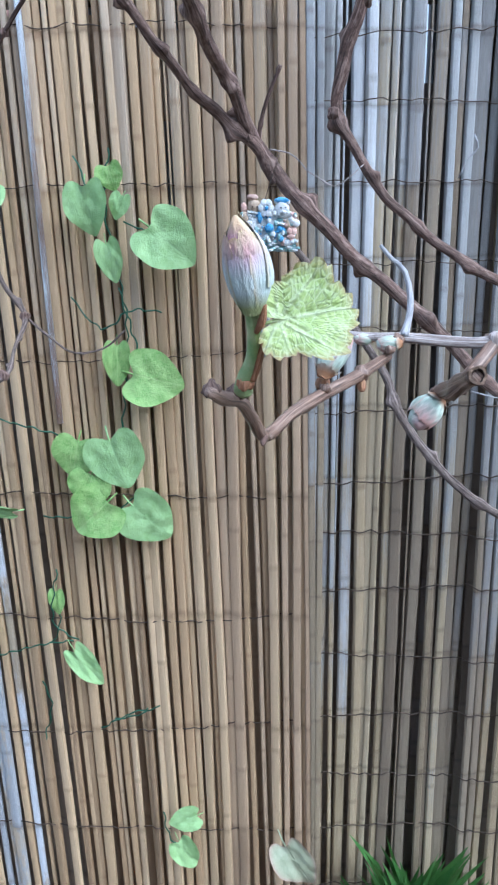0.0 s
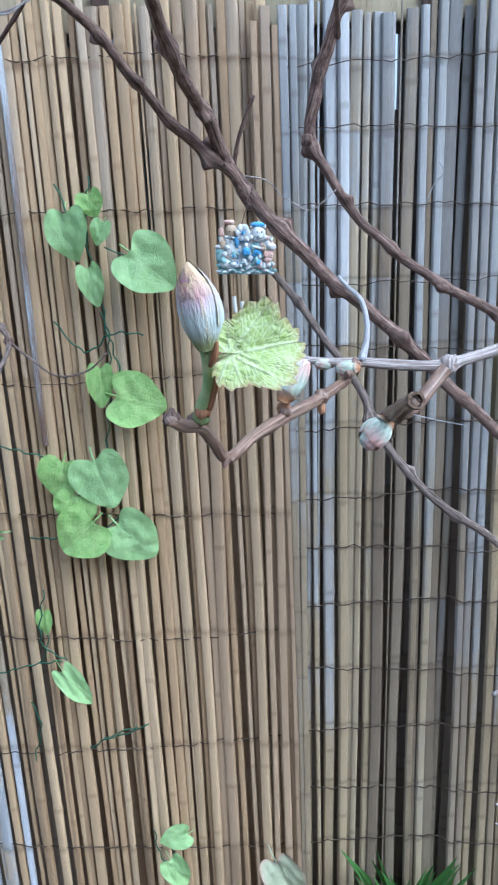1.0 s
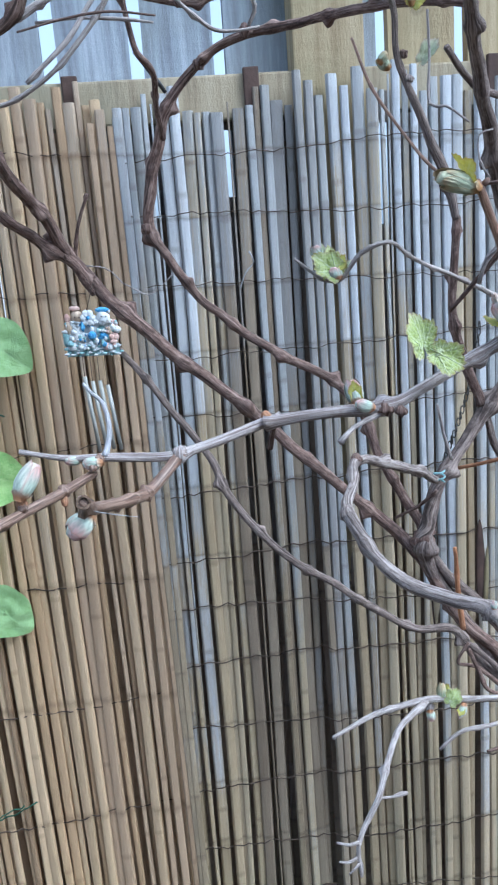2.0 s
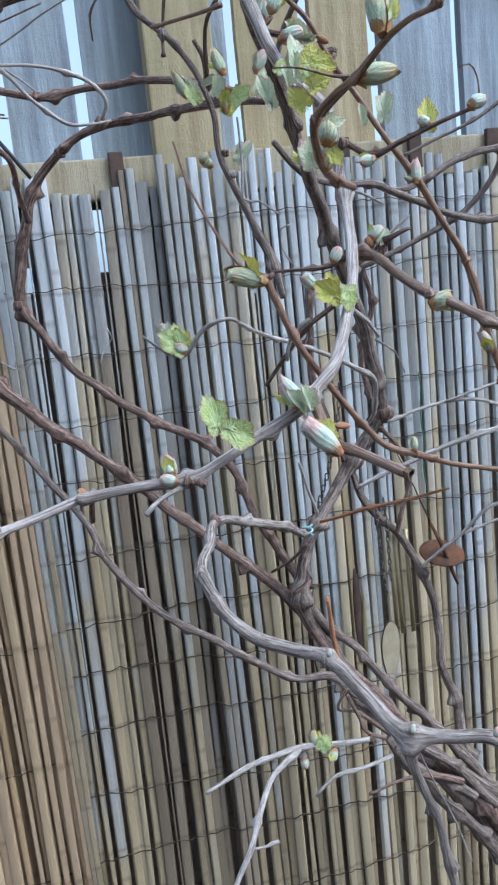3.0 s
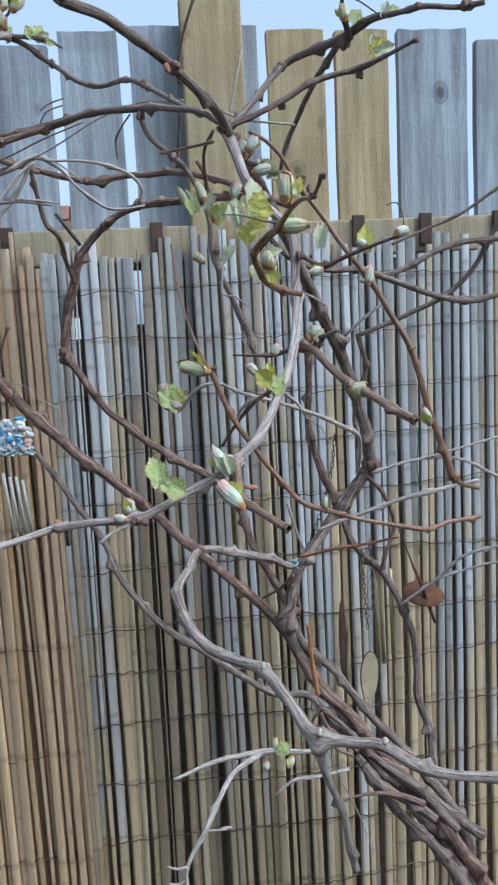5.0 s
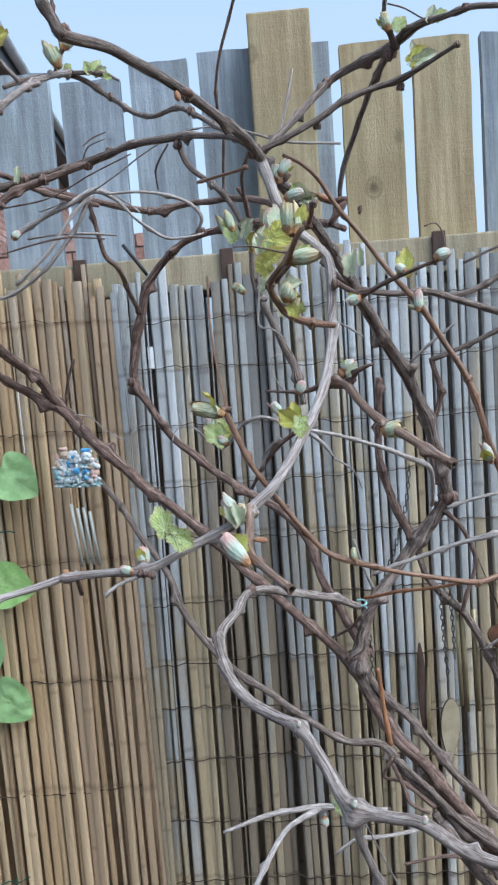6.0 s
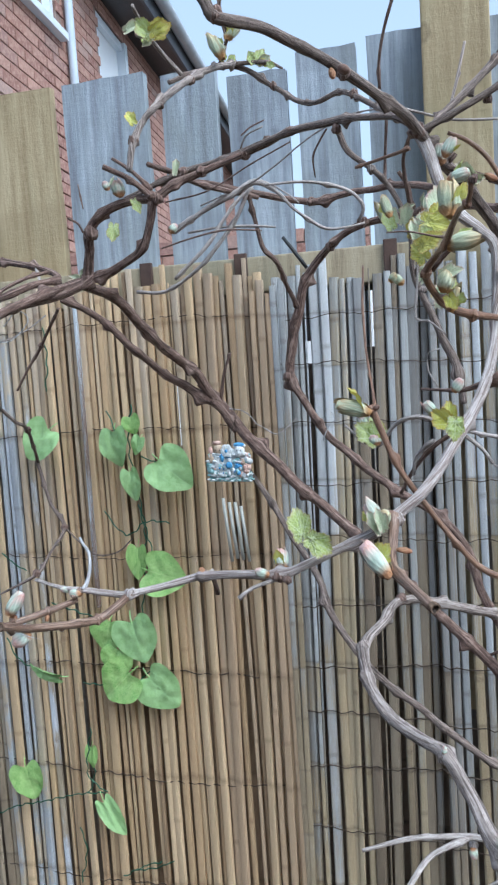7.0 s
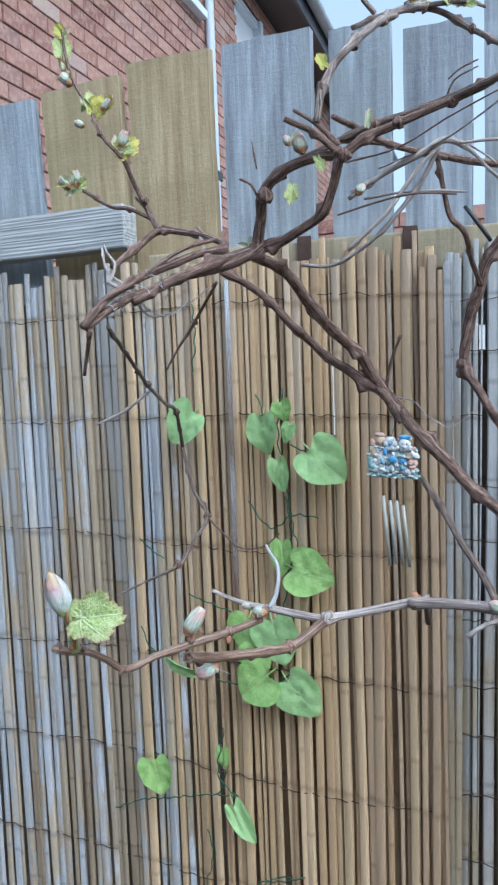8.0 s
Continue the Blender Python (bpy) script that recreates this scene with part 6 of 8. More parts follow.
node("near_spur", "tan", (0.005, 0.330, 1.2705), 2.0)
node("near_spur", "bark", (-0.003, 0.302, 1.292), 2.4)
node("near_stub", "tan", (0.078, 0.385, 1.271), 3.7)
node("near_stub", "tan", (0.0665, 0.357, 1.276), 3.1)
node("near_cane", "silver", (0.096, 0.403, 1.284), 4.0)
node("near_spur", "tan", (0.041, 0.385, 1.276), 3.1)
node("near_spur", "orange", (0.0000, 0.2915, 1.2975), 2.2)
node("near_spur", "bark", (-0.0085, 0.291, 1.296), 2.2)
node("near_cane", "tan", (0.095, 0.403, 1.284), 2.9)
node("near_cane", "tan", (0.143, 0.425, 1.292), 2.7)
node("near_stub", "tan", (0.058, 0.334, 1.282), 2.3)
node("near_cane", "bark", (0.200, 0.410, 1.295), 3.9)
node("near_cane", "bark", (0.207, 0.405, 1.294), 2.9)
node("near_cane", "silver", (0.148, 0.426, 1.292), 3.0)
node("riser", "silver", (0.279, 0.417, 1.331), 4.6)
node("cut_cane", "tan", (0.277, 0.385, 1.309), 3.1)
node("red_cane", "red", (0.351, 0.445, 1.283), 2.8)
node("red_cane", "red", (0.263, 0.444, 1.401), 3.0)
node("right_cane", "red", (0.435, 0.600, 1.474), 3.8)
node("right_cane", "red", (0.476, 0.600, 1.404), 3.9)
node("right_cane", "red", (0.520, 0.608, 1.269), 4.9)
node("red_cane", "red", (0.450, 0.487, 1.248), 3.0)
node("cut_right", "bark", (0.344, 0.512, 1.413), 5.3)
node("cut_right", "bark", (0.362, 0.505, 1.415), 4.1)
node("cut_right", "tan", (0.380, 0.470, 1.381), 3.6)
node("trunk_upper", "bark", (0.251, 0.487, 1.635), 4.5)
node("trunk_upper", "bark", (0.174, 0.437, 1.667), 5.3)
node("trunk_upper", "bark", (0.297, 0.565, 1.610), 6.2)
node("tr_b", "bark", (0.423, 0.567, 1.653), 3.5)
node("tr_b", "bark", (0.375, 0.570, 1.647), 3.5)
node("tr_b", "bark", (0.352, 0.575, 1.630), 3.6)
node("tr_b", "bark", (0.460, 0.520, 1.666), 2.6)
node("tr_a", "bark", (0.372, 0.678, 1.697), 4.5)
node("tr_a", "bark", (0.427, 0.635, 1.703), 5.5)
node("tr_a", "bark", (0.482, 0.575, 1.714), 3.5)
node("tr_a", "bark", (0.517, 0.550, 1.706), 5.3)
node("n205", "bark", (0.054, 0.714, 1.639), 6.1)
node("n205", "bark", (0.125, 0.700, 1.645), 5.1)
node("n205", "bark", (0.177, 0.679, 1.656), 4.0)
node("n205", "bark", (0.224, 0.650, 1.644), 4.3)
node("b26", "grey", (0.253, 0.660, 1.607), 4.4)
node("b26", "grey", (0.295, 0.650, 1.493), 4.0)
node("b26", "bark", (0.292, 0.650, 1.511), 3.1)
node("bud_cane", "red", (0.333, 0.500, 1.461), 4.5)
node("bud_cane", "red", (0.303, 0.445, 1.488), 3.5)
node("bud_cane", "red", (0.327, 0.333, 1.510), 2.3)
node("bud_cane", "bark", (0.330, 0.318, 1.519), 2.2)
node("leaf_twig", "bark", (0.358, 0.550, 1.494), 3.9)
node("leaf_twig", "bark", (0.377, 0.545, 1.483), 3.5)
node("grey", "bark", (0.258, 0.714, 1.183), 5.6)
node("grey", "grey", (0.227, 0.625, 1.165), 6.4)
node("grey", "grey", (0.338, 0.463, 1.079), 5.6)
node("grey", "grey", (0.301, 0.517, 1.119), 6.4)
node("pale_tip", "twig", (0.322, 0.715, 0.918), 4.7)
node("trunk_lower", "bark", (0.520, 0.920, 1.231), 11.8)
node("trunk_lower", "bark", (0.385, 0.910, 1.018), 12.6)
node("arch", "bark", (0.088, 1.040, 1.413), 8.0)
node("arch", "bark", (0.164, 1.000, 1.588), 6.3)
node("b11", "bark", (0.147, 0.970, 1.645), 6.1)
node("b11", "bark", (0.214, 0.950, 1.608), 7.3)
node("b21", "bark", (0.119, 0.898, 1.774), 5.0)
node("b21", "bark", (0.230, 0.760, 1.707), 4.9)
node("cordon", "bark", (0.029, 0.690, 1.612), 6.3)
node("cordon", "bark", (-0.074, 0.735, 1.540), 8.9)
node("cordon_b", "bark", (0.080, 0.695, 1.633), 5.3)
node("cordon_b", "bark", (-0.051, 0.705, 1.586), 7.5)
node("cordon_b", "bark", (0.032, 0.690, 1.610), 5.8)
node("c1", "bark", (0.042, 0.690, 1.703), 4.8)
node("c1", "bark", (0.020, 0.665, 1.663), 4.8)
node("c1", "bark", (0.048, 0.780, 1.754), 5.3)
node("low_f", "bark", (-0.258, 0.820, 1.404), 4.3)
node("low_f", "bark", (-0.263, 0.900, 1.363), 4.7)
node("ivy_twig", "bark", (-0.268, 0.990, 1.203), 5.8)
node("ivy_twig", "bark", (-0.271, 0.900, 1.155), 5.4)
node("low_h", "bark", (-0.230, 0.900, 1.480), 4.0)
node("low_c", "bark", (-0.198, 0.770, 1.578), 4.4)
node("low_c", "bark", (-0.234, 0.795, 1.616), 4.1)
node("low_c", "bark", (-0.261, 0.750, 1.683), 3.4)


# ---- buds and young leaves ----
def along_frame(at, way, face):
    """A pose at a point: local y along way, local z as near to face as can be."""
    y = Vector(way).normalized()
    z = Vector(face) - y * Vector(face).dot(y)
    z.normalize()
    x = y.cross(z)
    m = Matrix((x, y, z)).transposed().to_4x4()
    m.translation = Vector(at) - vine.location
    return m


LEAF_LABEL = {"vine_leaf_down": "serrated downy yellow-green leaf with pale veins", "vine_leaf": "small serrated yellow-green leaf", "vine_leaf_gold": "small golden-green toothed leaf", "vine_leaf_pale": "pale downy half-folded leaf"}
BUD_LABEL = {"bud": "downy pale teal bud flushed pink", "bud_big": "large downy bud flushed pink with golden rim", "bud_green": "swelling green bud with brown tip", "bud_orange": "tiny orange-brown bud", "bark": "dark cut cane end"}
made = [0]


def leaf(owner, at, tip, face, size, tone):
    """A young leaf with its stalk, size in millimetres."""
    made[0] += 1
    folded = tone == "vine_leaf_pale"
    me = leaf_mesh("leaf", size / 1000, "vine", made[0], random.uniform(0.1, 0.6), random.uniform(1.0, 2.0) if folded else random.uniform(0.1, 0.9))
    wide = 1.0 if size > 24 else random.uniform(0.45, 0.75) if folded else random.uniform(0.72, 1.0)
    ob = part("leaf", me, M[tone], canes[owner], LEAF_LABEL[tone], along_frame(at, tip, face) @ Matrix.Diagonal((wide, 1, 1, 1)))
    return ob


def bud(owner, at, tip, length, width, tone):
    """A bud on a short woody foot, sizes in millimetres."""
    made[0] += 1
    if tone in ("bud", "bud_green") and length > 12:
        length, width = length * (0.84 if at[0] > -0.25 else 0.68), width * (0.9 if at[0] > -0.25 else 0.7)
    big = tone == "bud_big"
    shape = "torn" if big else "open" if tone in ("bud", "bud_green") and length > 13 and (at[0] > 0.1 or at[1] > 0.43) else "tight"
    me = bud_mesh("bud", length / 1000, width / 1000 * (1.0 if big else 1.15 if shape == "open" else 1.05), made[0], 4.0, shape)
    m = along_frame(at, tip, (0.2, -1, 0.3)) @ pose(0, 0, 0, -90) @ pose(0, 0, 0, 0, 0, 0 if big else made[0] * 40)
    ob = part("bud", me, M[tone], canes[owner], BUD_LABEL[tone], m)
    if shape == "open" and length > 13:
        way = Vector(tip).normalized()
        out = (m.to_3x3() @ Vector((math.cos(made[0]), math.sin(made[0]), 0))).normalized()
        start = Vector(at) + way * length * 0.0003 + out * width * 0.0003
        if at[0] < -0.25:
            leaf(owner, start, way - out * 0.7, out + way * 0.3, length * 0.9, "vine_leaf_gold")
        leaf(owner, start, way + out * 0.8, out - way * 0.4, length * 0.6, ("vine_leaf", "vine_leaf_gold", "vine_leaf_pale")[made[0] % 3])
    return ob


bud("near_spur", (0.0025, 0.2825, 1.3163), (-0.06, -0.20, 0.98), 23.0, 11.2, "bud_big")
leaf("near_spur", (0.0082, 0.286, 1.3140), (0.94, 0.32, 0.10), (0.20, -0.92, 0.34), 25, "vine_leaf_down")
bud("near_spur", (0.025, 0.362, 1.281), (0.46, 0.34, 0.82), 21.8, 10.9, "bud")
bud("near_spur", (0.025, 0.366, 1.275), (0.10, 0.38, 0.92), 5.2, 5.2, "bud_orange")
bud("near_spur", (0.041, 0.385, 1.275), (0.02, -0.51, -0.86), 6.1, 3.2, "bud_orange")
bud("near_spur", (0.005, 0.326, 1.2725), (-0.30, -0.52, -0.80), 4.2, 2.0, "bark")
bud("near_cane_left", (0.059, 0.402, 1.284), (-0.99, 0.14, -0.05), 10.6, 7.1, "bud")
bud("near_cane_left", (0.049, 0.407, 1.285), (-0.99, -0.11, 0.09), 9.0, 4.9, "bud")
bud("near_stub", (0.0585, 0.331, 1.2815), (-0.72, -0.38, -0.58), 15.5, 10.4, "bud")
bud("near_cane", (0.195, 0.444, 1.290), (-0.14, 0.50, 0.85), 20.0, 11.0, "bud")
bud("near_cane", (0.194, 0.408, 1.296), (-0.95, 0.06, 0.32), 12.5, 7.5, "bud")
bud("near_cane", (0.143, 0.424, 1.292), (-0.60, 0.28, 0.75), 5.5, 4.7, "bud_orange")
leaf("near_cane", (0.219, 0.405, 1.324), (-0.23, 0.14, 0.96), (0.05, -0.87, 0.48), 21, "vine_leaf")
leaf("near_cane", (0.225, 0.402, 1.322), (0.85, -0.10, -0.52), (0.08, -0.99, 0.07), 18, "vine_leaf")
bud("riser", (0.269, 0.410, 1.327), (-0.43, 0.31, 0.85), 25.7, 10.8, "bud")
bud("riser", (0.270, 0.408, 1.328), (0.34, 0.12, 0.93), 14.7, 8.3, "bud_green")
bud("cut_cane", (0.277, 0.372, 1.306), (-0.66, 0.24, 0.72), 35.7, 12.5, "bud")
bud("cut_cane", (0.280, 0.390, 1.318), (0.99, 0.03, -0.11), 10.1, 4.0, "bud_orange")
bud("red_cane", (0.263, 0.442, 1.399), (-0.91, -0.13, 0.38), 33.3, 10.8, "bud_green")
bud("red_cane", (0.265, 0.442, 1.401), (0.81, 0.17, 0.56), 5.0, 3.4, "bark")
leaf("mid_twig", (0.242, 0.690, 1.355), (-0.76, 0.11, 0.65), (-0.02, -0.98, 0.20), 26, "vine_leaf")
leaf("mid_twig", (0.240, 0.700, 1.353), (-0.05, 0.13, 0.99), (0.30, -0.83, 0.48), 26, "vine_leaf")
leaf("mid_twig", (0.244, 0.695, 1.352), (0.77, 0.06, 0.63), (0.19, -0.92, 0.35), 20, "vine_leaf_pale")
bud("mid_twig", (0.244, 0.690, 1.348), (-0.35, 0.32, 0.88), 14.8, 13.5, "bud")
bud("mid_twig", (0.232, 0.700, 1.366), (-0.42, 0.24, 0.88), 16.9, 12.4, "bud")
leaf("mid_twig2", (0.316, 0.470, 1.386), (-0.79, 0.11, 0.60), (-0.29, -0.96, 0.03), 20, "vine_leaf_gold")
leaf("mid_twig2", (0.316, 0.475, 1.389), (-0.18, 0.14, 0.97), (-0.29, -0.92, 0.25), 16, "vine_leaf_gold")
leaf("mid_twig2", (0.318, 0.455, 1.390), (-0.06, -0.13, -0.99), (0.18, -0.98, -0.06), 15, "vine_leaf")
bud("mid_twig2", (0.305, 0.480, 1.393), (-0.67, -0.08, 0.74), 16.3, 9.2, "bud")
bud("mid_twig2", (0.318, 0.480, 1.408), (0.52, -0.09, 0.85), 11.5, 7.4, "bud")
bud("cut_right", (0.379, 0.470, 1.375), (0.96, -0.15, 0.24), 21.0, 12.8, "bud_green")
bud("cut_right", (0.357, 0.505, 1.420), (0.50, 0.31, 0.81), 16.0, 11.5, "bud")
bud("cut_right", (0.419, 0.437, 1.355), (0.98, -0.09, -0.15), 8.8, 3.5, "bark")
bud("red_cane", (0.350, 0.443, 1.285), (0.07, 0.19, 0.98), 9.8, 5.3, "bud_green")
bud("right_cane", (0.495, 0.600, 1.325), (-0.33, 0.04, 0.94), 26.3, 10.0, "bud")
bud("right_cane", (0.433, 0.595, 1.468), (0.18, 0.13, 0.98), 23.3, 9.7, "bud")
bud("right_cane", (0.433, 0.598, 1.470), (-0.90, -0.01, 0.43), 9.5, 4.6, "bud_green")
leaf("leaf_twig", (0.411, 0.525, 1.497), (0.14, 0.13, 0.98), (-0.09, -0.98, 0.20), 22, "vine_leaf_gold")
bud("leaf_twig", (0.431, 0.500, 1.503), (0.90, 0.07, 0.44), 17.2, 10.3, "bud")
bud("leaf_twig", (0.412, 0.520, 1.497), (-0.80, 0.29, 0.52), 12.5, 8.7, "bud")
bud("leaf_twig", (0.377, 0.540, 1.481), (-0.95, 0.09, -0.29), 15.9, 9.9, "bud")
leaf("leaf_twig", (0.365, 0.490, 1.497), (0.18, 0.12, 0.98), (-0.37, -0.86, 0.36), 21, "vine_leaf_pale")
bud("bud_cane", (0.319, 0.378, 1.512), (0.03, 0.34, 0.94), 27.5, 13.5, "bud_green")
bud("bud_cane", (0.316, 0.410, 1.500), (0.98, -0.12, 0.15), 26.1, 12.7, "bud_green")
leaf("bud_cane", (0.309, 0.470, 1.525), (0.48, 0.03, 0.88), (0.07, -1.00, 0.05), 16, "vine_leaf_gold")
leaf("bud_cane", (0.304, 0.455, 1.522), (0.93, -0.25, -0.26), (0.07, -0.99, 0.11), 19, "vine_leaf_gold")
leaf("bud_cane", (0.302, 0.460, 1.500), (-0.58, 0.25, 0.77), (-0.42, -0.90, 0.08), 15, "vine_leaf_gold")
leaf("bud_cane", (0.311, 0.500, 1.526), (-0.14, 0.18, 0.97), (-0.12, -0.97, 0.21), 22, "vine_leaf_pale")
leaf("riser", (0.311, 0.500, 1.530), (0.04, 0.18, 0.98), (0.55, -0.80, 0.1), 27, "vine_leaf_pale")
bud("riser", (0.313, 0.500, 1.469), (-0.07, 0.06, 1.00), 24.0, 9.5, "bud")
bud("riser", (0.318, 0.480, 1.464), (0.22, -0.13, 0.97), 24.0, 9.0, "bud_green")
leaf("riser", (0.314, 0.490, 1.471), (0.01, 0.15, 0.99), (-0.48, -0.81, 0.33), 21, "vine_leaf_pale")
leaf("right_cane", (0.382, 0.570, 1.512), (-0.05, 0.16, 0.98), (-0.09, -0.97, 0.24), 16, "vine_leaf_pale")
leaf("b26", (0.296, 0.620, 1.500), (0.62, -0.05, 0.78), (-0.35, -0.93, 0.1), 20, "vine_leaf_pale")
bud("b26", (0.265, 0.650, 1.555), (-0.35, 0.05, 0.93), 28.0, 7.5, "bud_green")
bud("b26", (0.289, 0.620, 1.535), (0.00, 0.05, 1.00), 26.0, 7.5, "bud_green")
leaf("b26", (0.291, 0.620, 1.537), (0.63, -0.02, 0.78), (-0.14, -0.95, 0.27), 20, "vine_leaf_gold")
leaf("b26", (0.270, 0.640, 1.550), (-0.39, 0.23, 0.89), (0.05, -0.98, 0.19), 18, "vine_leaf")
leaf("b26", (0.293, 0.600, 1.539), (0.71, -0.29, 0.64), (-0.4, -0.9, 0.1), 17, "vine_leaf")
bud("trunk_upper", (0.315, 0.580, 1.586), (0.07, 0.23, 0.97), 22.2, 11.1, "bud")
bud("trunk_upper", (0.300, 0.560, 1.547), (0.52, -0.07, 0.85), 20.4, 8.3, "bud")
bud("b26", (0.267, 0.630, 1.501), (0.67, 0.14, 0.73), 9.6, 7.4, "bud_green")
leaf("b26", (0.271, 0.650, 1.556), (-0.32, 0.34, 0.88), (0.5, -0.85, 0.1), 22, "vine_leaf_pale")
leaf("b26", (0.280, 0.640, 1.563), (0.91, 0.02, 0.41), (0.29, -0.95, 0.14), 14, "vine_leaf_pale")
bud("riser", (0.318, 0.570, 1.589), (0.41, 0.01, 0.91), 20.1, 9.1, "bud")
bud("riser", (0.320, 0.560, 1.568), (0.93, -0.20, 0.32), 24.7, 11.0, "bud")
leaf("riser", (0.340, 0.560, 1.567), (-0.66, 0.12, 0.74), (-0.06, -0.98, -0.17), 23, "vine_leaf_pale")
leaf("riser", (0.294, 0.540, 1.530), (0.50, 0.10, 0.86), (0.16, -0.99, -0.03), 20, "vine_leaf_pale")
leaf("riser", (0.301, 0.530, 1.519), (-0.31, 0.14, 0.94), (-0.10, -0.99, -0.05), 24, "vine_leaf_pale")
leaf("bud_cane", (0.301, 0.440, 1.506), (0.91, 0.02, 0.42), (0.32, -0.94, -0.12), 16, "vine_leaf_gold")
bud("bud_cane", (0.314, 0.460, 1.476), (0.25, 0.03, 0.97), 17.9, 13.2, "bud_green")
leaf("bud_cane", (0.314, 0.460, 1.487), (0.95, 0.01, 0.30), (0.10, -0.90, 0.42), 15, "vine_leaf_pale")
leaf("bud_cane", (0.317, 0.460, 1.473), (0.44, -0.13, -0.89), (-0.12, -0.99, -0.01), 11, "vine_leaf_gold")
leaf("tr_b", (0.435, 0.550, 1.667), (0.94, 0.01, 0.33), (-0.07, -0.99, -0.08), 19, "vine_leaf_pale")
leaf("tr_b", (0.435, 0.560, 1.675), (-0.13, 0.14, 0.98), (-0.31, -0.95, -0.04), 12, "vine_leaf_pale")
bud("b21", (0.062, 0.880, 1.808), (-0.48, 0.18, 0.86), 41.7, 14.0, "bud_green")
bud("b21", (0.066, 0.880, 1.831), (0.48, 0.27, 0.83), 26.0, 10.5, "bud_green")
leaf("b21", (0.062, 0.880, 1.810), (-0.50, 0.13, 0.85), (0.15, -0.98, -0.13), 19, "vine_leaf")
leaf("b21_top", (0.102, 0.890, 1.803), (0.45, 0.10, 0.89), (0.01, -0.99, -0.14), 20, "vine_leaf")
leaf("b21_top", (0.105, 0.890, 1.801), (0.87, 0.03, 0.48), (0.49, -0.86, -0.12), 17, "vine_leaf_pale")
leaf("b21_top", (0.098, 0.890, 1.804), (-0.48, 0.13, 0.86), (0.08, -0.99, -0.08), 17, "vine_leaf")
leaf("b21_top", (0.090, 0.900, 1.807), (0.33, 0.11, 0.94), (0.47, -0.85, -0.23), 14, "vine_leaf_gold")
leaf("b21_top", (0.117, 0.880, 1.794), (0.93, -0.08, -0.35), (0.02, -1.00, -0.08), 11, "vine_leaf")
bud("tr_up", (0.420, 0.600, 1.711), (-0.12, 0.18, 0.98), 21.7, 10.4, "bud_green")
leaf("tr_up", (0.429, 0.610, 1.716), (0.65, 0.08, 0.76), (-0.33, -0.92, -0.21), 15, "vine_leaf")
leaf("tr_a", (0.457, 0.600, 1.716), (0.32, 0.11, 0.94), (-0.30, -0.95, -0.09), 15, "vine_leaf_pale")
leaf("tr_a", (0.463, 0.600, 1.717), (0.84, 0.04, 0.54), (-0.29, -0.96, -0.07), 13, "vine_leaf")
bud("b26", (0.278, 0.640, 1.499), (-0.68, 0.22, 0.70), 15.2, 10.2, "bud_green")
leaf("c1_up", (0.039, 0.685, 1.769), (-0.66, -0.12, 0.74), (0.29, -0.85, -0.44), 24, "vine_leaf")
leaf("c1_up", (0.044, 0.680, 1.769), (0.89, 0.31, 0.33), (0.55, -0.70, -0.45), 21, "vine_leaf_gold")
leaf("c1_up", (0.038, 0.690, 1.768), (-0.69, -0.28, -0.66), (0.50, -0.74, -0.45), 14, "vine_leaf_pale")
bud("c1_up", (0.032, 0.690, 1.771), (-0.92, -0.28, 0.27), 12.7, 10.1, "bud")
bud("c1_v", (0.077, 0.820, 1.787), (-0.45, -0.00, 0.89), 41.8, 15.4, "bud_green")
bud("c1_v", (0.087, 0.810, 1.802), (0.58, 0.18, 0.79), 25.5, 12.6, "bud_green")
leaf("c1", (0.024, 0.660, 1.679), (-0.42, -0.03, 0.91), (0.44, -0.89, -0.10), 15, "vine_leaf_gold")
leaf("cordon_c", (0.053, 0.690, 1.634), (0.14, 0.15, 0.98), (0.43, -0.90, 0.04), 17, "vine_leaf_pale")
leaf("cordon", (-0.018, 0.690, 1.588), (-0.11, -0.14, -0.98), (0.26, -0.96, -0.04), 18, "vine_leaf")
leaf("cordon", (0.007, 0.690, 1.611), (0.40, 0.03, -0.91), (0.47, -0.87, 0.14), 15, "vine_leaf")
bud("cordon", (-0.008, 0.690, 1.617), (-0.15, 0.09, 0.98), 23.6, 13.9, "bud")
bud("cordon_b", (0.040, 0.700, 1.577), (0.52, 0.36, 0.78), 14.2, 10.4, "bud")
leaf("cordon", (-0.079, 0.730, 1.543), (-0.93, -0.26, 0.27), (0.49, -0.86, 0.14), 16, "vine_leaf_pale")
leaf("cordon", (-0.079, 0.730, 1.545), (0.27, 0.18, 0.95), (0.24, -0.97, 0.07), 11, "vine_leaf_pale")
leaf("low_c", (-0.326, 0.780, 1.788), (0.01, 0.13, 0.99), (0.72, -0.67, -0.15), 26, "vine_leaf")
bud("low_c", (-0.308, 0.770, 1.748), (-0.75, -0.15, 0.64), 29.3, 16.7, "bud")
leaf("low_c", (-0.275, 0.760, 1.713), (-0.25, 0.01, 0.97), (0.73, -0.68, -0.07), 24, "vine_leaf")
leaf("low_c", (-0.273, 0.760, 1.710), (0.42, 0.29, 0.86), (0.73, -0.69, 0.04), 24, "vine_leaf_gold")
bud("low_c", (-0.258, 0.750, 1.708), (0.63, 0.32, 0.70), 29.4, 11.2, "bud")
leaf("low_c", (-0.279, 0.760, 1.717), (-0.66, -0.19, 0.73), (0.41, -0.84, -0.35), 18, "vine_leaf_pale")
bud("low_c", (-0.288, 0.760, 1.697), (-0.81, -0.37, 0.47), 18.5, 12.7, "bud")
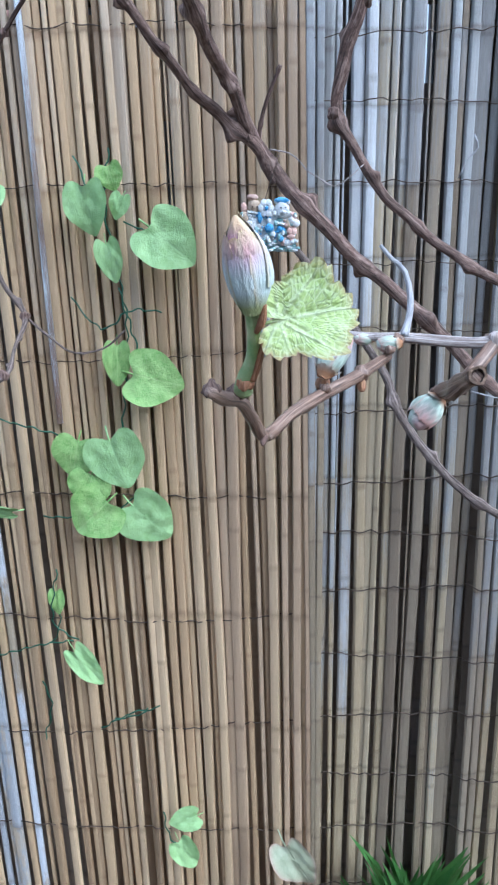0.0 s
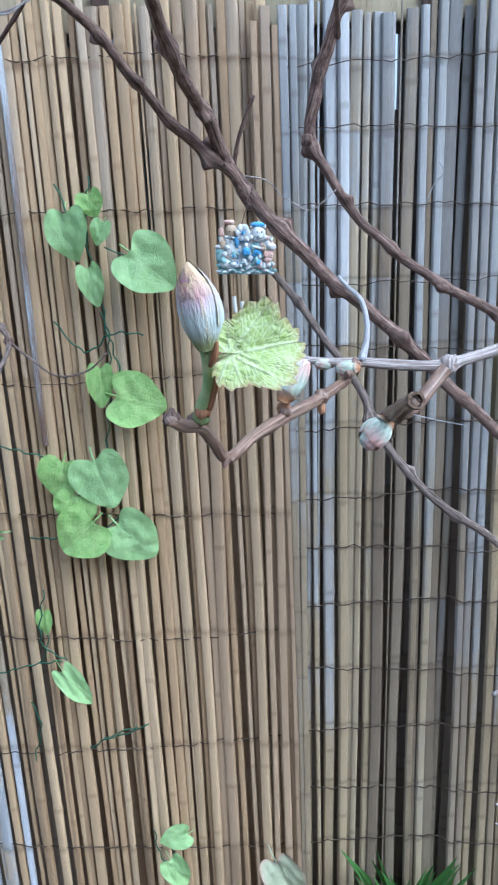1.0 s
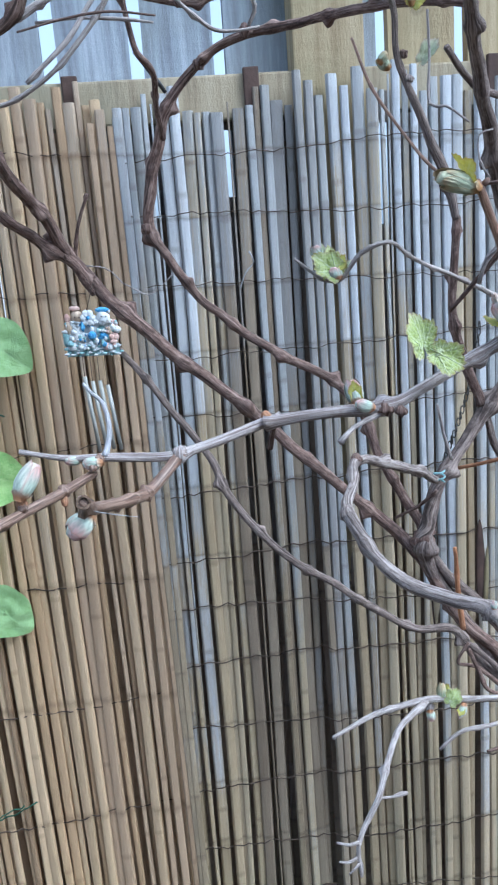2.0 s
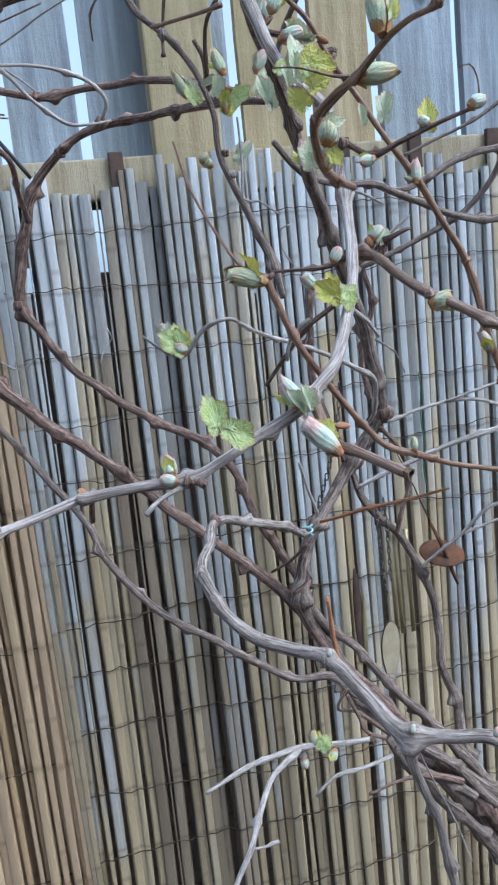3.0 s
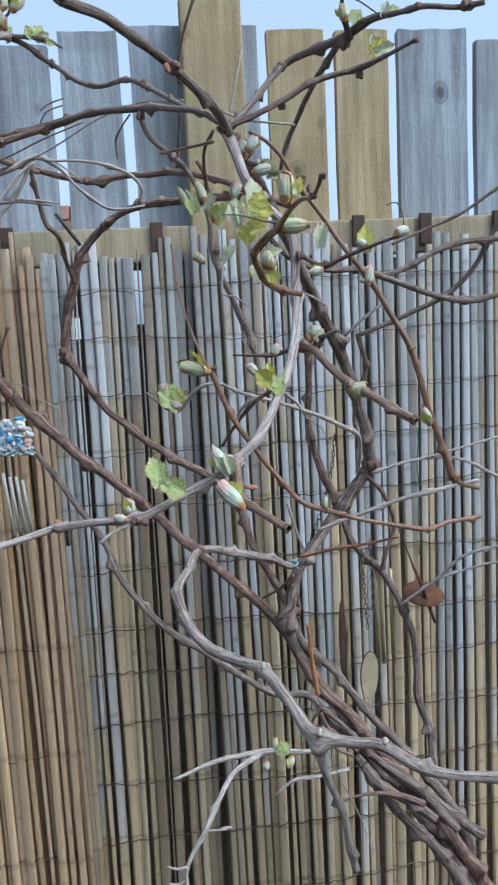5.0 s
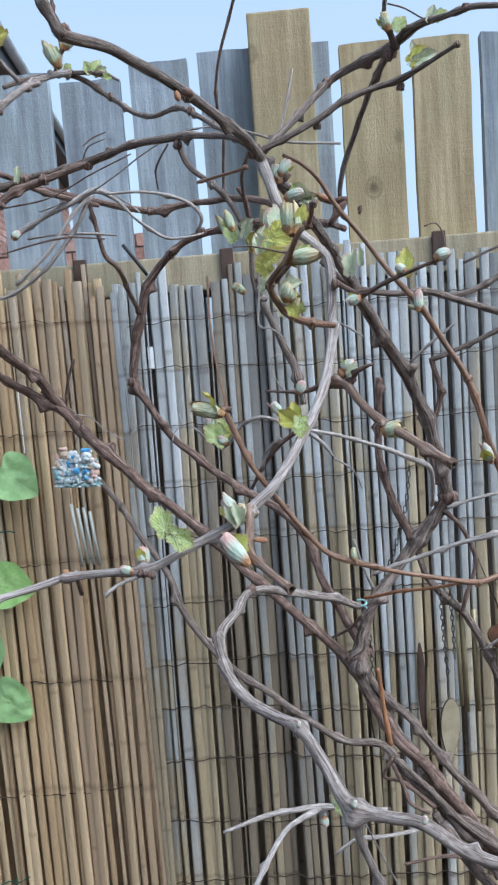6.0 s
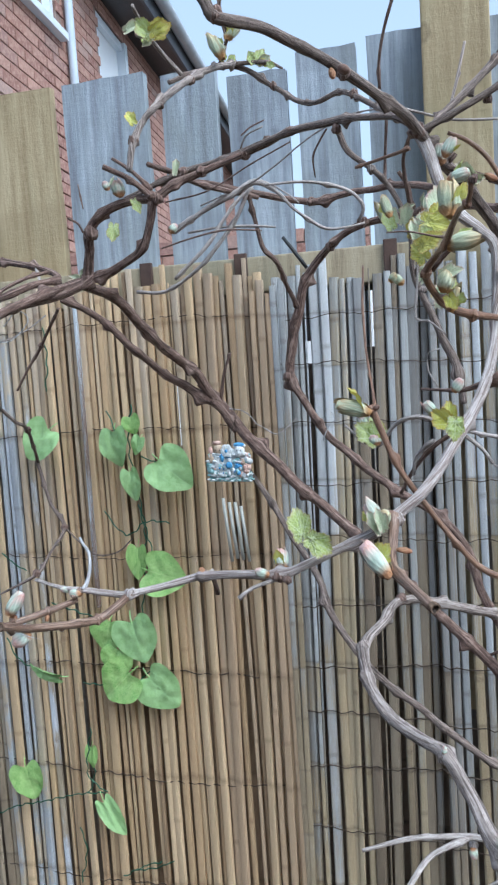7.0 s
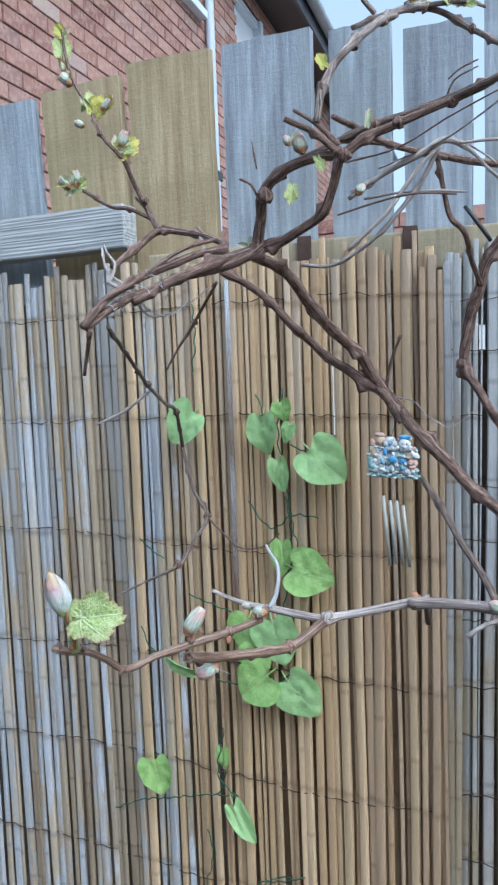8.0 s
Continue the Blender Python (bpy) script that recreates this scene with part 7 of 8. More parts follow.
leaf("low_c", (-0.250, 0.770, 1.667), (0.74, 0.38, 0.55), (0.66, -0.74, 0.15), 29, "vine_leaf_gold")
leaf("low_c", (-0.251, 0.770, 1.669), (-0.21, 0.03, 0.98), (0.55, -0.83, -0.13), 19, "vine_leaf_pale")
bud("low_c", (-0.247, 0.770, 1.671), (0.25, 0.03, 0.97), 25.7, 11.4, "bud")
leaf("low_c", (-0.248, 0.770, 1.667), (-0.63, -0.17, 0.75), (0.53, -0.84, -0.15), 10, "vine_leaf")
bud("low_d", (-0.338, 0.810, 1.645), (-0.14, 0.21, 0.97), 34.4, 16.5, "bud")
bud("low_d", (-0.344, 0.810, 1.644), (-0.78, -0.09, 0.62), 34.4, 16.5, "bud")
leaf("low_d", (-0.338, 0.810, 1.643), (0.64, 0.36, 0.68), (0.66, -0.71, -0.22), 20, "vine_leaf")
leaf("low_d", (-0.344, 0.810, 1.642), (-0.62, -0.35, -0.70), (0.56, -0.76, -0.32), 12, "vine_leaf_pale")
bud("low_c", (-0.322, 0.775, 1.766), (-0.19, 0.18, 0.97), 21.6, 9.1, "bud_green")
bud("grey", (0.339, 0.455, 1.084), (0.30, 0.06, 0.95), 7.0, 5.0, "bud")
bud("grey", (0.300, 0.510, 1.125), (0.31, -0.04, 0.95), 6.0, 4.6, "bud")
bud("grey", (0.389, 0.430, 1.084), (0.24, 0.04, 0.97), 7.0, 4.8, "bud")
leaf("pale_tip", (0.339, 0.700, 0.930), (0.59, 0.09, 0.80), (-0.21, -0.70, 0.68), 18, "vine_leaf")
bud("pale_tip", (0.334, 0.710, 0.926), (0.00, 0.06, 1.00), 24.9, 10.7, "bud_green")
bud("pale_tip", (0.321, 0.710, 0.918), (0.17, -0.17, -0.97), 11.7, 9.4, "bud")
bud("pale_tip", (0.353, 0.700, 0.927), (-0.35, -0.15, -0.93), 18.7, 9.3, "bud")
leaf("riser", (0.269, 0.405, 1.327), (-0.56, 0.13, 0.82), (-0.11, -0.82, 0.56), 16, "vine_leaf_pale")
leaf("riser", (0.271, 0.400, 1.330), (-0.27, 0.14, 0.95), (0.25, -0.93, 0.26), 14, "vine_leaf_pale")
leaf("riser", (0.271, 0.402, 1.328), (0.41, 0.10, 0.90), (-0.14, -0.77, 0.62), 11, "vine_leaf_pale")
leaf("mid_twig", (0.241, 0.690, 1.356), (0.57, 0.09, 0.81), (-0.19, -0.87, 0.45), 17, "vine_leaf_gold")
leaf("bud_cane", (0.307, 0.450, 1.509), (-0.44, 0.13, 0.89), (-0.46, -0.87, 0.17), 14, "vine_leaf")
leaf("bud_cane", (0.296, 0.470, 1.516), (-0.18, 0.14, 0.97), (0.09, -0.96, 0.28), 13, "vine_leaf_pale")
leaf("riser", (0.305, 0.520, 1.536), (0.71, 0.07, 0.70), (-0.09, -0.95, 0.29), 12, "vine_leaf")
bud("riser", (0.275, 0.550, 1.544), (-0.29, 0.15, 0.95), 22.7, 7.9, "bud_green")
leaf("b26", (0.282, 0.620, 1.550), (0.29, 0.12, 0.95), (0.12, -0.99, -0.01), 18, "vine_leaf_pale")
leaf("cut_right", (0.360, 0.500, 1.420), (0.61, 0.08, 0.79), (-0.07, -1.00, -0.02), 12, "vine_leaf_pale")
bud("cut_right", (0.356, 0.505, 1.416), (-0.43, 0.18, 0.89), 8.8, 5.7, "bud_orange")
leaf("tr_b", (0.430, 0.550, 1.667), (0.79, 0.05, 0.61), (0.07, -0.99, -0.11), 19, "vine_leaf_gold")
leaf("riser", (0.335, 0.560, 1.567), (0.99, -0.02, 0.14), (0.24, -0.93, -0.29), 16, "vine_leaf_pale")
bud("riser", (0.347, 0.560, 1.570), (0.88, -0.00, -0.48), 11.2, 5.0, "bud_orange")
bud("trunk_upper", (0.245, 0.465, 1.632), (0.29, 0.07, -0.95), 7.7, 5.1, "bud_orange")
bud("trunk_upper", (0.251, 0.475, 1.631), (0.53, 0.26, 0.81), 6.6, 8.7, "bark")
leaf("c1_up", (0.009, 0.700, 1.783), (0.86, 0.27, 0.43), (0.37, -0.93, 0.06), 20, "vine_leaf_pale")
leaf("c1_up", (0.039, 0.690, 1.774), (0.94, 0.27, 0.22), (0.55, -0.67, -0.49), 23, "vine_leaf_gold")
leaf("c1_up", (0.031, 0.700, 1.768), (-0.78, -0.14, 0.62), (0.45, -0.89, -0.05), 10, "vine_leaf")
leaf("low_c", (-0.323, 0.780, 1.809), (-0.62, -0.16, 0.77), (0.42, -0.88, -0.20), 18, "vine_leaf_gold")
leaf("low_c", (-0.321, 0.780, 1.808), (0.62, 0.35, 0.71), (0.77, -0.64, -0.02), 11, "vine_leaf_pale")
leaf("low_c", (-0.279, 0.760, 1.717), (0.33, 0.25, 0.91), (0.49, -0.87, -0.09), 14, "vine_leaf_pale")
leaf("low_c", (-0.284, 0.760, 1.720), (-0.49, -0.31, -0.82), (0.28, -0.93, -0.26), 10, "vine_leaf")
leaf("low_c", (-0.268, 0.755, 1.709), (0.81, 0.40, 0.43), (0.71, -0.70, -0.05), 16, "vine_leaf_gold")
leaf("low_c", (-0.247, 0.770, 1.669), (0.64, 0.36, 0.68), (0.53, -0.82, -0.21), 15, "vine_leaf_pale")
leaf("low_c", (-0.242, 0.770, 1.667), (0.90, 0.40, 0.16), (0.70, -0.71, -0.03), 12, "vine_leaf")
leaf("low_d", (-0.342, 0.810, 1.643), (0.35, 0.26, 0.90), (0.79, -0.61, 0.07), 21, "vine_leaf_pale")
leaf("low_d", (-0.345, 0.810, 1.643), (-0.77, -0.25, 0.59), (0.22, -0.97, -0.13), 15, "vine_leaf")
leaf("cordon", (-0.013, 0.680, 1.629), (0.34, 0.26, 0.90), (0.09, -0.99, -0.14), 9, "vine_leaf_pale")
bud("cordon", (-0.017, 0.680, 1.623), (-0.29, 0.06, 0.95), 12.3, 8.2, "bud")
leaf("b21_top", (0.095, 0.890, 1.804), (0.58, 0.09, 0.81), (-0.10, -0.99, -0.13), 12, "vine_leaf")
leaf("b21_top", (0.110, 0.890, 1.799), (0.44, 0.10, 0.89), (0.27, -0.93, -0.26), 13, "vine_leaf_gold")
leaf("b21", (0.067, 0.890, 1.808), (0.70, 0.07, 0.72), (0.21, -0.97, -0.12), 12, "vine_leaf")

# green shoot under the large bud, between orange scales
foot = vine.location


def shoot_piece(rows, material, label):
    part("shoot", tube_mesh("shoot", [(p[0] - foot[0], p[1] - foot[1], p[2] - foot[2], p[3]) for p in spline(rows, 0.001)], 10, 0.10), M[material], canes["near_spur"], label)


shoot_piece([(-0.0006, 0.294, 1.2945, 0.0026), (0.0004, 0.2915, 1.299, 0.0022), (0.0022, 0.289, 1.304, 0.0019), (0.0026, 0.286, 1.311, 0.0018), (0.0026, 0.2835, 1.319, 0.0025)], "shoot", "green young shoot")
shoot_piece([(0.0020, 0.2900, 1.2985, 0.0010), (0.0038, 0.2875, 1.3045, 0.0010), (0.0052, 0.2850, 1.310, 0.0004)], "orange", "dry orange scale")
shoot_piece([(0.0032, 0.2840, 1.3115, 0.0006), (0.0046, 0.2820, 1.3145, 0.0010), (0.0054, 0.2805, 1.3185, 0.0005)], "orange", "dry orange scale")
shoot_piece([(0.062, 0.310, 1.289, 0.00022), (0.070, 0.310, 1.2868, 0.0002), (0.078, 0.310, 1.285, 0.00012)], "bleached", "thin dry straw")


def cut_end(owner, at, way, radius):
    """A pruned end: a pale ring of wood round a sunken dark pith, radius in millimetres."""
    me = bpy.data.meshes.new("cut_end")
    bm = bmesh.new()
    r = radius / 1000
    rings = [(1.0, -0.35), (1.10, 0.25), (1.06, 0.75), (0.74, 0.72), (0.62, 0.12), (0.05, 0.06)]
    loops = []
    for scale, z in rings:
        loops.append([bm.verts.new((r * scale * math.cos(a) * (1 + 0.06 * math.sin(3 * a)), r * scale * math.sin(a) * (1 + 0.08 * math.sin(5 * a)), r * (z + 0.10 * math.sin(2 * a + 1) + (0.3 * noise.noise(Vector((3 * math.cos(a), 3 * math.sin(a), radius))) if z > 0.5 else 0.0)))) for a in (2 * math.pi * k / 18 for k in range(18))])
    for i in range(len(rings) - 1):
        for k in range(18):
            j = (k + 1) % 18
            bm.faces.new((loops[i][k], loops[i][j], loops[i + 1][j], loops[i + 1][k])).material_index = 1 if i > 2 else 0
    bm.to_mesh(me)
    bm.free()
    me.materials.append(M["cut_wood"])
    me.materials.append(M["pith"])
    m = along_frame(at, way, (0.2, -1, 0.3)) @ pose(0, 0, 0, -90)
    return part("cut_end", me, None, canes[owner], "pruned end with dark hollow pith", m)


cut_end("near_stub", (0.06, 0.299, 1.296), (0.12, -0.93, 0.33), 2.4)
cut_end("cut_cane", (0.302, 0.345, 1.297), (0.57, -0.76, -0.30), 3.0)
cut_end("cut_right", (0.423, 0.438, 1.353), (0.67, -0.57, -0.47), 3.8)
cut_end("cordon_c", (0.029, 0.69, 1.612), (0.74, 0.15, -0.65), 3.4)
cut_end("pale_tip", (0.393, 0.7, 0.928), (0.97, -0.19, 0.12), 2.9)


# ---- heart-leaved garland on the reeds ----
garland = empty("leaf_garland", (-0.10, 1.055, 1.1), "trailing garland of heart-shaped green leaves on thin green stems", "climber")


def garland_stem(points):
    base = garland.location
    rows = [(p[0] - base[0], p[1] - base[1], p[2] - base[2], 0.0011) for p in spline(points, 0.006)]
    rows = [(x + 0.002 * math.sin(i * 1.3), y, z + 0.0015 * math.cos(i * 1.9), r) for i, (x, y, z, r) in enumerate(rows)]
    return part("stem", tube_mesh("stem", rows, 6, 0.2), M["green_twine"], garland, "thin dark green stem")


def heart_leaf(at, tip, face, size, tone, wide):
    made[0] += 1
    me = leaf_mesh("heart_leaf", size / 1000, "heart", made[0], random.uniform(0.2, 0.8), random.uniform(0.1, 0.5))
    m = along_frame(at, tip, face)
    m.translation = Vector(at) - garland.location
    return part("heart_leaf", me, M[tone], garland, "glossy heart-shaped green leaf" if tone == "ivy_leaf" else "yellow-veined dark green leaf", m @ Matrix.Diagonal((wide, 1, 1, 1)))


garland_stem([(-0.171, 1.057, 1.383), (-0.180, 1.057, 1.316), (-0.171, 1.057, 1.249), (-0.164, 1.057, 1.190), (-0.169, 1.057, 1.120), (-0.182, 1.057, 1.040), (-0.213, 1.057, 0.956)])
garland_stem([(-0.170, 1.052, 1.224), (-0.154, 1.052, 1.157), (-0.151, 1.052, 1.115), (-0.159, 1.052, 1.079)])
garland_stem([(-0.229, 1.052, 1.214), (-0.194, 1.052, 1.176), (-0.157, 1.052, 1.198), (-0.121, 1.052, 1.195)])
garland_stem([(-0.427, 1.060, 1.143), (-0.404, 1.060, 1.126), (-0.384, 1.060, 1.113)])
garland_stem([(-0.293, 1.050, 0.926), (-0.249, 1.050, 0.925), (-0.202, 1.050, 0.929), (-0.164, 1.050, 0.956)])
garland_stem([(-0.497, 1.050, 0.670), (-0.440, 1.050, 0.697), (-0.380, 1.050, 0.712), (-0.327, 1.050, 0.727), (-0.269, 1.050, 0.736)])
garland_stem([(-0.289, 1.052, 0.808), (-0.288, 1.052, 0.760), (-0.303, 1.052, 0.730)])
garland_stem([(-0.322, 1.050, 0.667), (-0.313, 1.050, 0.629), (-0.329, 1.050, 0.566)])
garland_stem([(-0.223, 1.050, 0.602), (-0.194, 1.050, 0.607), (-0.156, 1.050, 0.623)])
garland_stem([(-0.158, 1.050, 1.301), (-0.136, 1.050, 1.293), (-0.126, 1.050, 1.289)])
garland_stem([(-0.211, 1.050, 1.375), (-0.203, 1.050, 1.359), (-0.196, 1.050, 1.338)])
garland_stem([(-0.314, 1.060, 1.513), (-0.311, 1.060, 1.462), (-0.319, 1.060, 1.411)])
garland_stem([(-0.427, 1.050, 0.999), (-0.408, 1.050, 0.963), (-0.378, 1.050, 0.948)])
garland_stem([(-0.331, 1.040, 1.065), (-0.289, 1.040, 1.053), (-0.261, 1.040, 1.044)])
garland_stem([(-0.281, 1.040, 0.852), (-0.293, 1.040, 0.774), (-0.261, 1.040, 0.742)])
garland_stem([(-0.239, 1.030, 0.602), (-0.196, 1.030, 0.626), (-0.167, 1.030, 0.635)])
garland_stem([(-0.156, 1.020, 0.458), (-0.150, 1.020, 0.415), (-0.136, 1.020, 0.393)])
heart_leaf((-0.310, 1.045, 1.352), (-0.70, -0.08, -0.71), (-0.10, -0.97, 0.20), 66, "ivy_leaf", 0.86)
heart_leaf((-0.201, 1.050, 1.344), (0.10, -0.09, -0.99), (-0.28, -0.96, 0.06), 60, "ivy_leaf", 0.77)
heart_leaf((-0.173, 1.055, 1.365), (0.25, -0.18, -0.95), (-0.21, -0.97, 0.13), 30, "ivy_leaf_dark", 0.95)
heart_leaf((-0.157, 1.050, 1.332), (-0.37, -0.19, -0.91), (-0.30, -0.90, 0.31), 30, "ivy_leaf", 0.77)
heart_leaf((-0.128, 1.045, 1.297), (0.77, -0.08, -0.64), (0.10, -0.97, 0.23), 71, "ivy_leaf", 0.86)
heart_leaf((-0.182, 1.055, 1.279), (0.20, -0.11, -0.97), (0.03, -0.99, 0.12), 51, "ivy_leaf", 0.52)
heart_leaf((-0.160, 1.045, 1.120), (0.97, -0.08, -0.24), (-0.02, -0.97, 0.24), 69, "ivy_leaf_dark", 0.86)
heart_leaf((-0.178, 1.055, 1.155), (-0.03, -0.10, -0.99), (0.08, -0.99, 0.10), 55, "ivy_leaf_dark", 0.52)
heart_leaf((-0.238, 1.056, 1.031), (-0.23, -0.10, -0.97), (-0.10, -0.99, 0.13), 55, "ivy_leaf_dark", 0.95)
heart_leaf((-0.197, 1.047, 1.035), (0.32, -0.08, -0.94), (-0.07, -1.00, 0.06), 73, "ivy_leaf", 0.90)
heart_leaf((-0.223, 1.050, 0.985), (-0.26, -0.12, -0.96), (-0.05, -0.99, 0.13), 47, "ivy_leaf_dark", 1.03)
heart_leaf((-0.203, 1.043, 0.950), (-0.73, -0.07, -0.68), (-0.05, -0.99, 0.16), 64, "ivy_leaf_dark", 0.99)
heart_leaf((-0.174, 1.045, 0.944), (0.72, -0.08, -0.69), (-0.01, -0.99, 0.10), 72, "ivy_leaf", 0.86)
heart_leaf((-0.329, 1.040, 0.939), (-0.95, -0.05, 0.30), (-0.10, -0.85, -0.50), 60, "ivy_leaf", 0.40)
heart_leaf((-0.414, 1.045, 0.775), (0.29, -0.09, -0.95), (0.04, -0.99, 0.11), 61, "ivy_leaf_dark", 0.86)
heart_leaf((-0.269, 1.040, 0.726), (0.56, -0.07, -0.83), (0.15, -0.97, 0.18), 70, "ivy_leaf", 0.43)
heart_leaf((-0.288, 1.050, 0.814), (0.03, -0.15, -0.99), (-0.07, -0.99, 0.15), 37, "ivy_leaf_dark", 0.52)
heart_leaf((-0.106, 1.020, 0.452), (-0.97, -0.12, -0.23), (0.05, -0.96, 0.28), 46, "ivy_leaf", 0.69)
heart_leaf((-0.136, 1.020, 0.404), (0.44, -0.10, -0.89), (0.17, -0.97, 0.19), 56, "ivy_leaf", 0.60)
heart_leaf((0.022, 0.970, 0.446), (0.46, -0.06, -0.89), (0.00, -1.00, 0.07), 89, "vine_leaf_pale", 0.52)


# ---- wind chime with a painted figure ----
def blob(bm, at, size, slot, squash=(1, 1, 1)):
    r = bmesh.ops.create_icosphere(bm, subdivisions=2 if size > 0.003 else 1, radius=1)
    for v in r["verts"]:
        v.co = Vector((at[i] + v.co[i] * size * squash[i] * (1 + 0.22 * noise.noise(v.co * 1.7 + Vector(at) * 90) + 0.15 * noise.noise(v.co * 5 + Vector(at) * 50)) for i in range(3)))
    for f in {f for v in r["verts"] for f in v.link_faces}:
        f.material_index, f.smooth = slot, True


def wind_chime():
    top = empty("wind_chime", (0.010, 0.965, 1.272), "painted resin wind chime with dull metal tubes hung from the vine", "wind chime")
    bm = bmesh.new()
    w, t, b, k, n, p = 0, 1, 2, 3, 4, 5
    r = bmesh.ops.create_cube(bm, size=2)
    for v in r["verts"]:
        v.co = Vector((0.001 + v.co.x * 0.030, 0.003 + v.co.y * 0.004, 0.006 + v.co.z * 0.006))
    for f in {f for v in r["verts"] for f in v.link_faces}:
        f.material_index = t
    r = bmesh.ops.create_cube(bm, size=2)
    for v in r["verts"]:
        v.co = Vector((v.co.x * 0.027, 0.002 + v.co.y * 0.006, 0.021 + v.co.z * 0.014))
    for i in range(20):
        blob(bm, (-0.030 + 0.0033 * i, -0.004 + 0.003 * math.sin(i * 2.3), 0.003 + 0.0015 * math.sin(i * 1.7)), 0.0026, (w, t, w, t)[i % 4], (1.3, 1, 0.55))
        blob(bm, (-0.029 + 0.0031 * i, -0.003, 0.0085 + 0.002 * math.sin(i * 1.1)), 0.0030, (w, t)[i % 3 == 0], (1.4, 1, 0.6))
    for x, y, z, size, slot, squash in (
            (-0.016, 0.000, 0.024, 0.0105, w, (0.9, 0.6, 1.2)), (-0.016, -0.003, 0.041, 0.0075, n, (1.0, 0.8, 0.9)),
            (0.013, 0.000, 0.023, 0.0105, t, (1.0, 0.6, 1.1)), (0.014, -0.004, 0.039, 0.0080, w, (1.1, 0.8, 0.95)),
            (0.013, -0.003, 0.0475, 0.0055, b, (1.5, 0.8, 0.55)), (0.0075, -0.003, 0.046, 0.0026, w, (1, 0.7, 1)), (0.0205, -0.003, 0.046, 0.0026, w, (1, 0.7, 1)),
            (0.014, -0.011, 0.037, 0.0028, w, (1.2, 0.7, 0.9)), (-0.018, -0.003, 0.0495, 0.0045, k, (1.5, 0.8, 0.6)),
            (0.000, -0.009, 0.022, 0.0045, b, (1.1, 0.7, 1.0)), (-0.026, -0.005, 0.030, 0.0045, n, (0.9, 0.8, 1.4)),
            (-0.027, -0.003, 0.040, 0.0040, k, (0.9, 0.8, 1.2)), (-0.028, -0.002, 0.018, 0.0060, t, (0.8, 0.8, 1.4)),
            (0.026, -0.002, 0.030, 0.0060, k, (0.8, 0.6, 1.3)), (0.026, -0.005, 0.019, 0.0050, k, (1.1, 0.8, 1.0)),
            (-0.010, -0.007, 0.032, 0.0040, b, (0.7, 0.7, 1.5)), (0.020, -0.006, 0.026, 0.0036, n, (0.8, 0.8, 1.3))):
        blob(bm, (x, y, z), size, slot, squash)
    blob(bm, (0.0, 0.002, 0.022), 0.027, w, (1.02, 0.16, 0.78))
    for i in range(6):
        a = 2 * math.pi * i / 6
        blob(bm, (-0.004 + 0.0050 * math.cos(a), -0.008, 0.040 + 0.0050 * math.sin(a)), 0.0034, w, (1.1, 0.6, 1.1))
    blob(bm, (-0.004, -0.011, 0.040), 0.0022, b)
    for x in (0.0115, 0.0165, -0.0185, -0.0135):
        blob(bm, (x, -0.0112 if x > 0 else -0.0095, 0.041), 0.0009, p)
    rnd = random.Random(8)
    for i in range(130):
        x, z = rnd.uniform(-0.029, 0.029), rnd.uniform(0.008, 0.038)
        tone = rnd.choice((w, w, w, t, k)) if abs(x) > 0.016 else rnd.choice((w, w, w, t, b))
        blob(bm, (x, rnd.uniform(-0.008, -0.004), z), rnd.uniform(0.0012, 0.0032), tone, (rnd.uniform(0.6, 1.8), 0.8, rnd.uniform(0.5, 1.5)))
    me = bpy.data.meshes.new("figure")
    bm.to_mesh(me)
    bm.free()
    for key in ("resin", "resin_teal", "resin_blue", "resin_pink", "resin_tan", "black"):
        me.materials.append(M[key])
    part("figure", me, None, top, "painted resin figures in white, teal, blue and pink", pose(0, 0, 0, 0, 3, 8) @ Matrix.Diagonal((1, 1, 1.12, 1)))
    for i, (x, drop, length) in enumerate(((-0.013, 0.024, 0.092), (-0.0045, 0.030, 0.082), (0.004, 0.030, 0.084), (0.0125, 0.036, 0.080))):
        rows = [(x + 0.0075 * f, 0.002, -drop - length * f, 0.0024) for f in (0, 0.5, 1)]
        part("tube", tube_mesh("tube", rows, 12), M["steel"], top, "dull metal tube")
        part("thread", tube_mesh("thread", [(x, 0.002, 0.004, 0.0004), (x, 0.002, -drop - 0.003, 0.0004)], 5), M["wire"], top)
    part("thread", tube_mesh("thread", [(-0.004, 0.0, 0.046, 0.0005), (0.006, 0.006, 0.075, 0.0005), (0.014, 0.012, 0.098, 0.0005)], 5), M["wire"], top)


wind_chime()


# ---- rusty chime low in the vine ----
def oval_mesh(name, wide, tall, thick):
    bm = bmesh.new()
    r = bmesh.ops.create_uvsphere(bm, u_segments=24, v_segments=12, radius=0.5)
    for v in r["verts"]:
        z = v.co.z
        v.co = Vector((v.co.x * wide * (1 - 0.25 * z), v.co.y * thick, z * tall))
    for f in bm.faces:
        f.smooth = True
    me = bpy.data.meshes.new(name)
    bm.to_mesh(me)
    bm.free()
    return me


def hanging_chain(points, parent):
    """Small links along a hanging line."""
    base = parent.location
    for i, p in enumerate(spline(points, 0.0075)):
        ring = []
        for s in range(10):
            a = 2 * math.pi * s / 10
            u, v = 0.0022 * math.cos(a), 0.0050 * math.sin(a)
            ring.append((p[0] - base[0] + (u if i % 2 else 0), p[1] - base[1] + (0 if i % 2 else u), p[2] - base[2] + v, 0.0009))
        part("chain_link", tube_mesh("chain_link", ring + ring[:1], 4), M["chain"], parent)


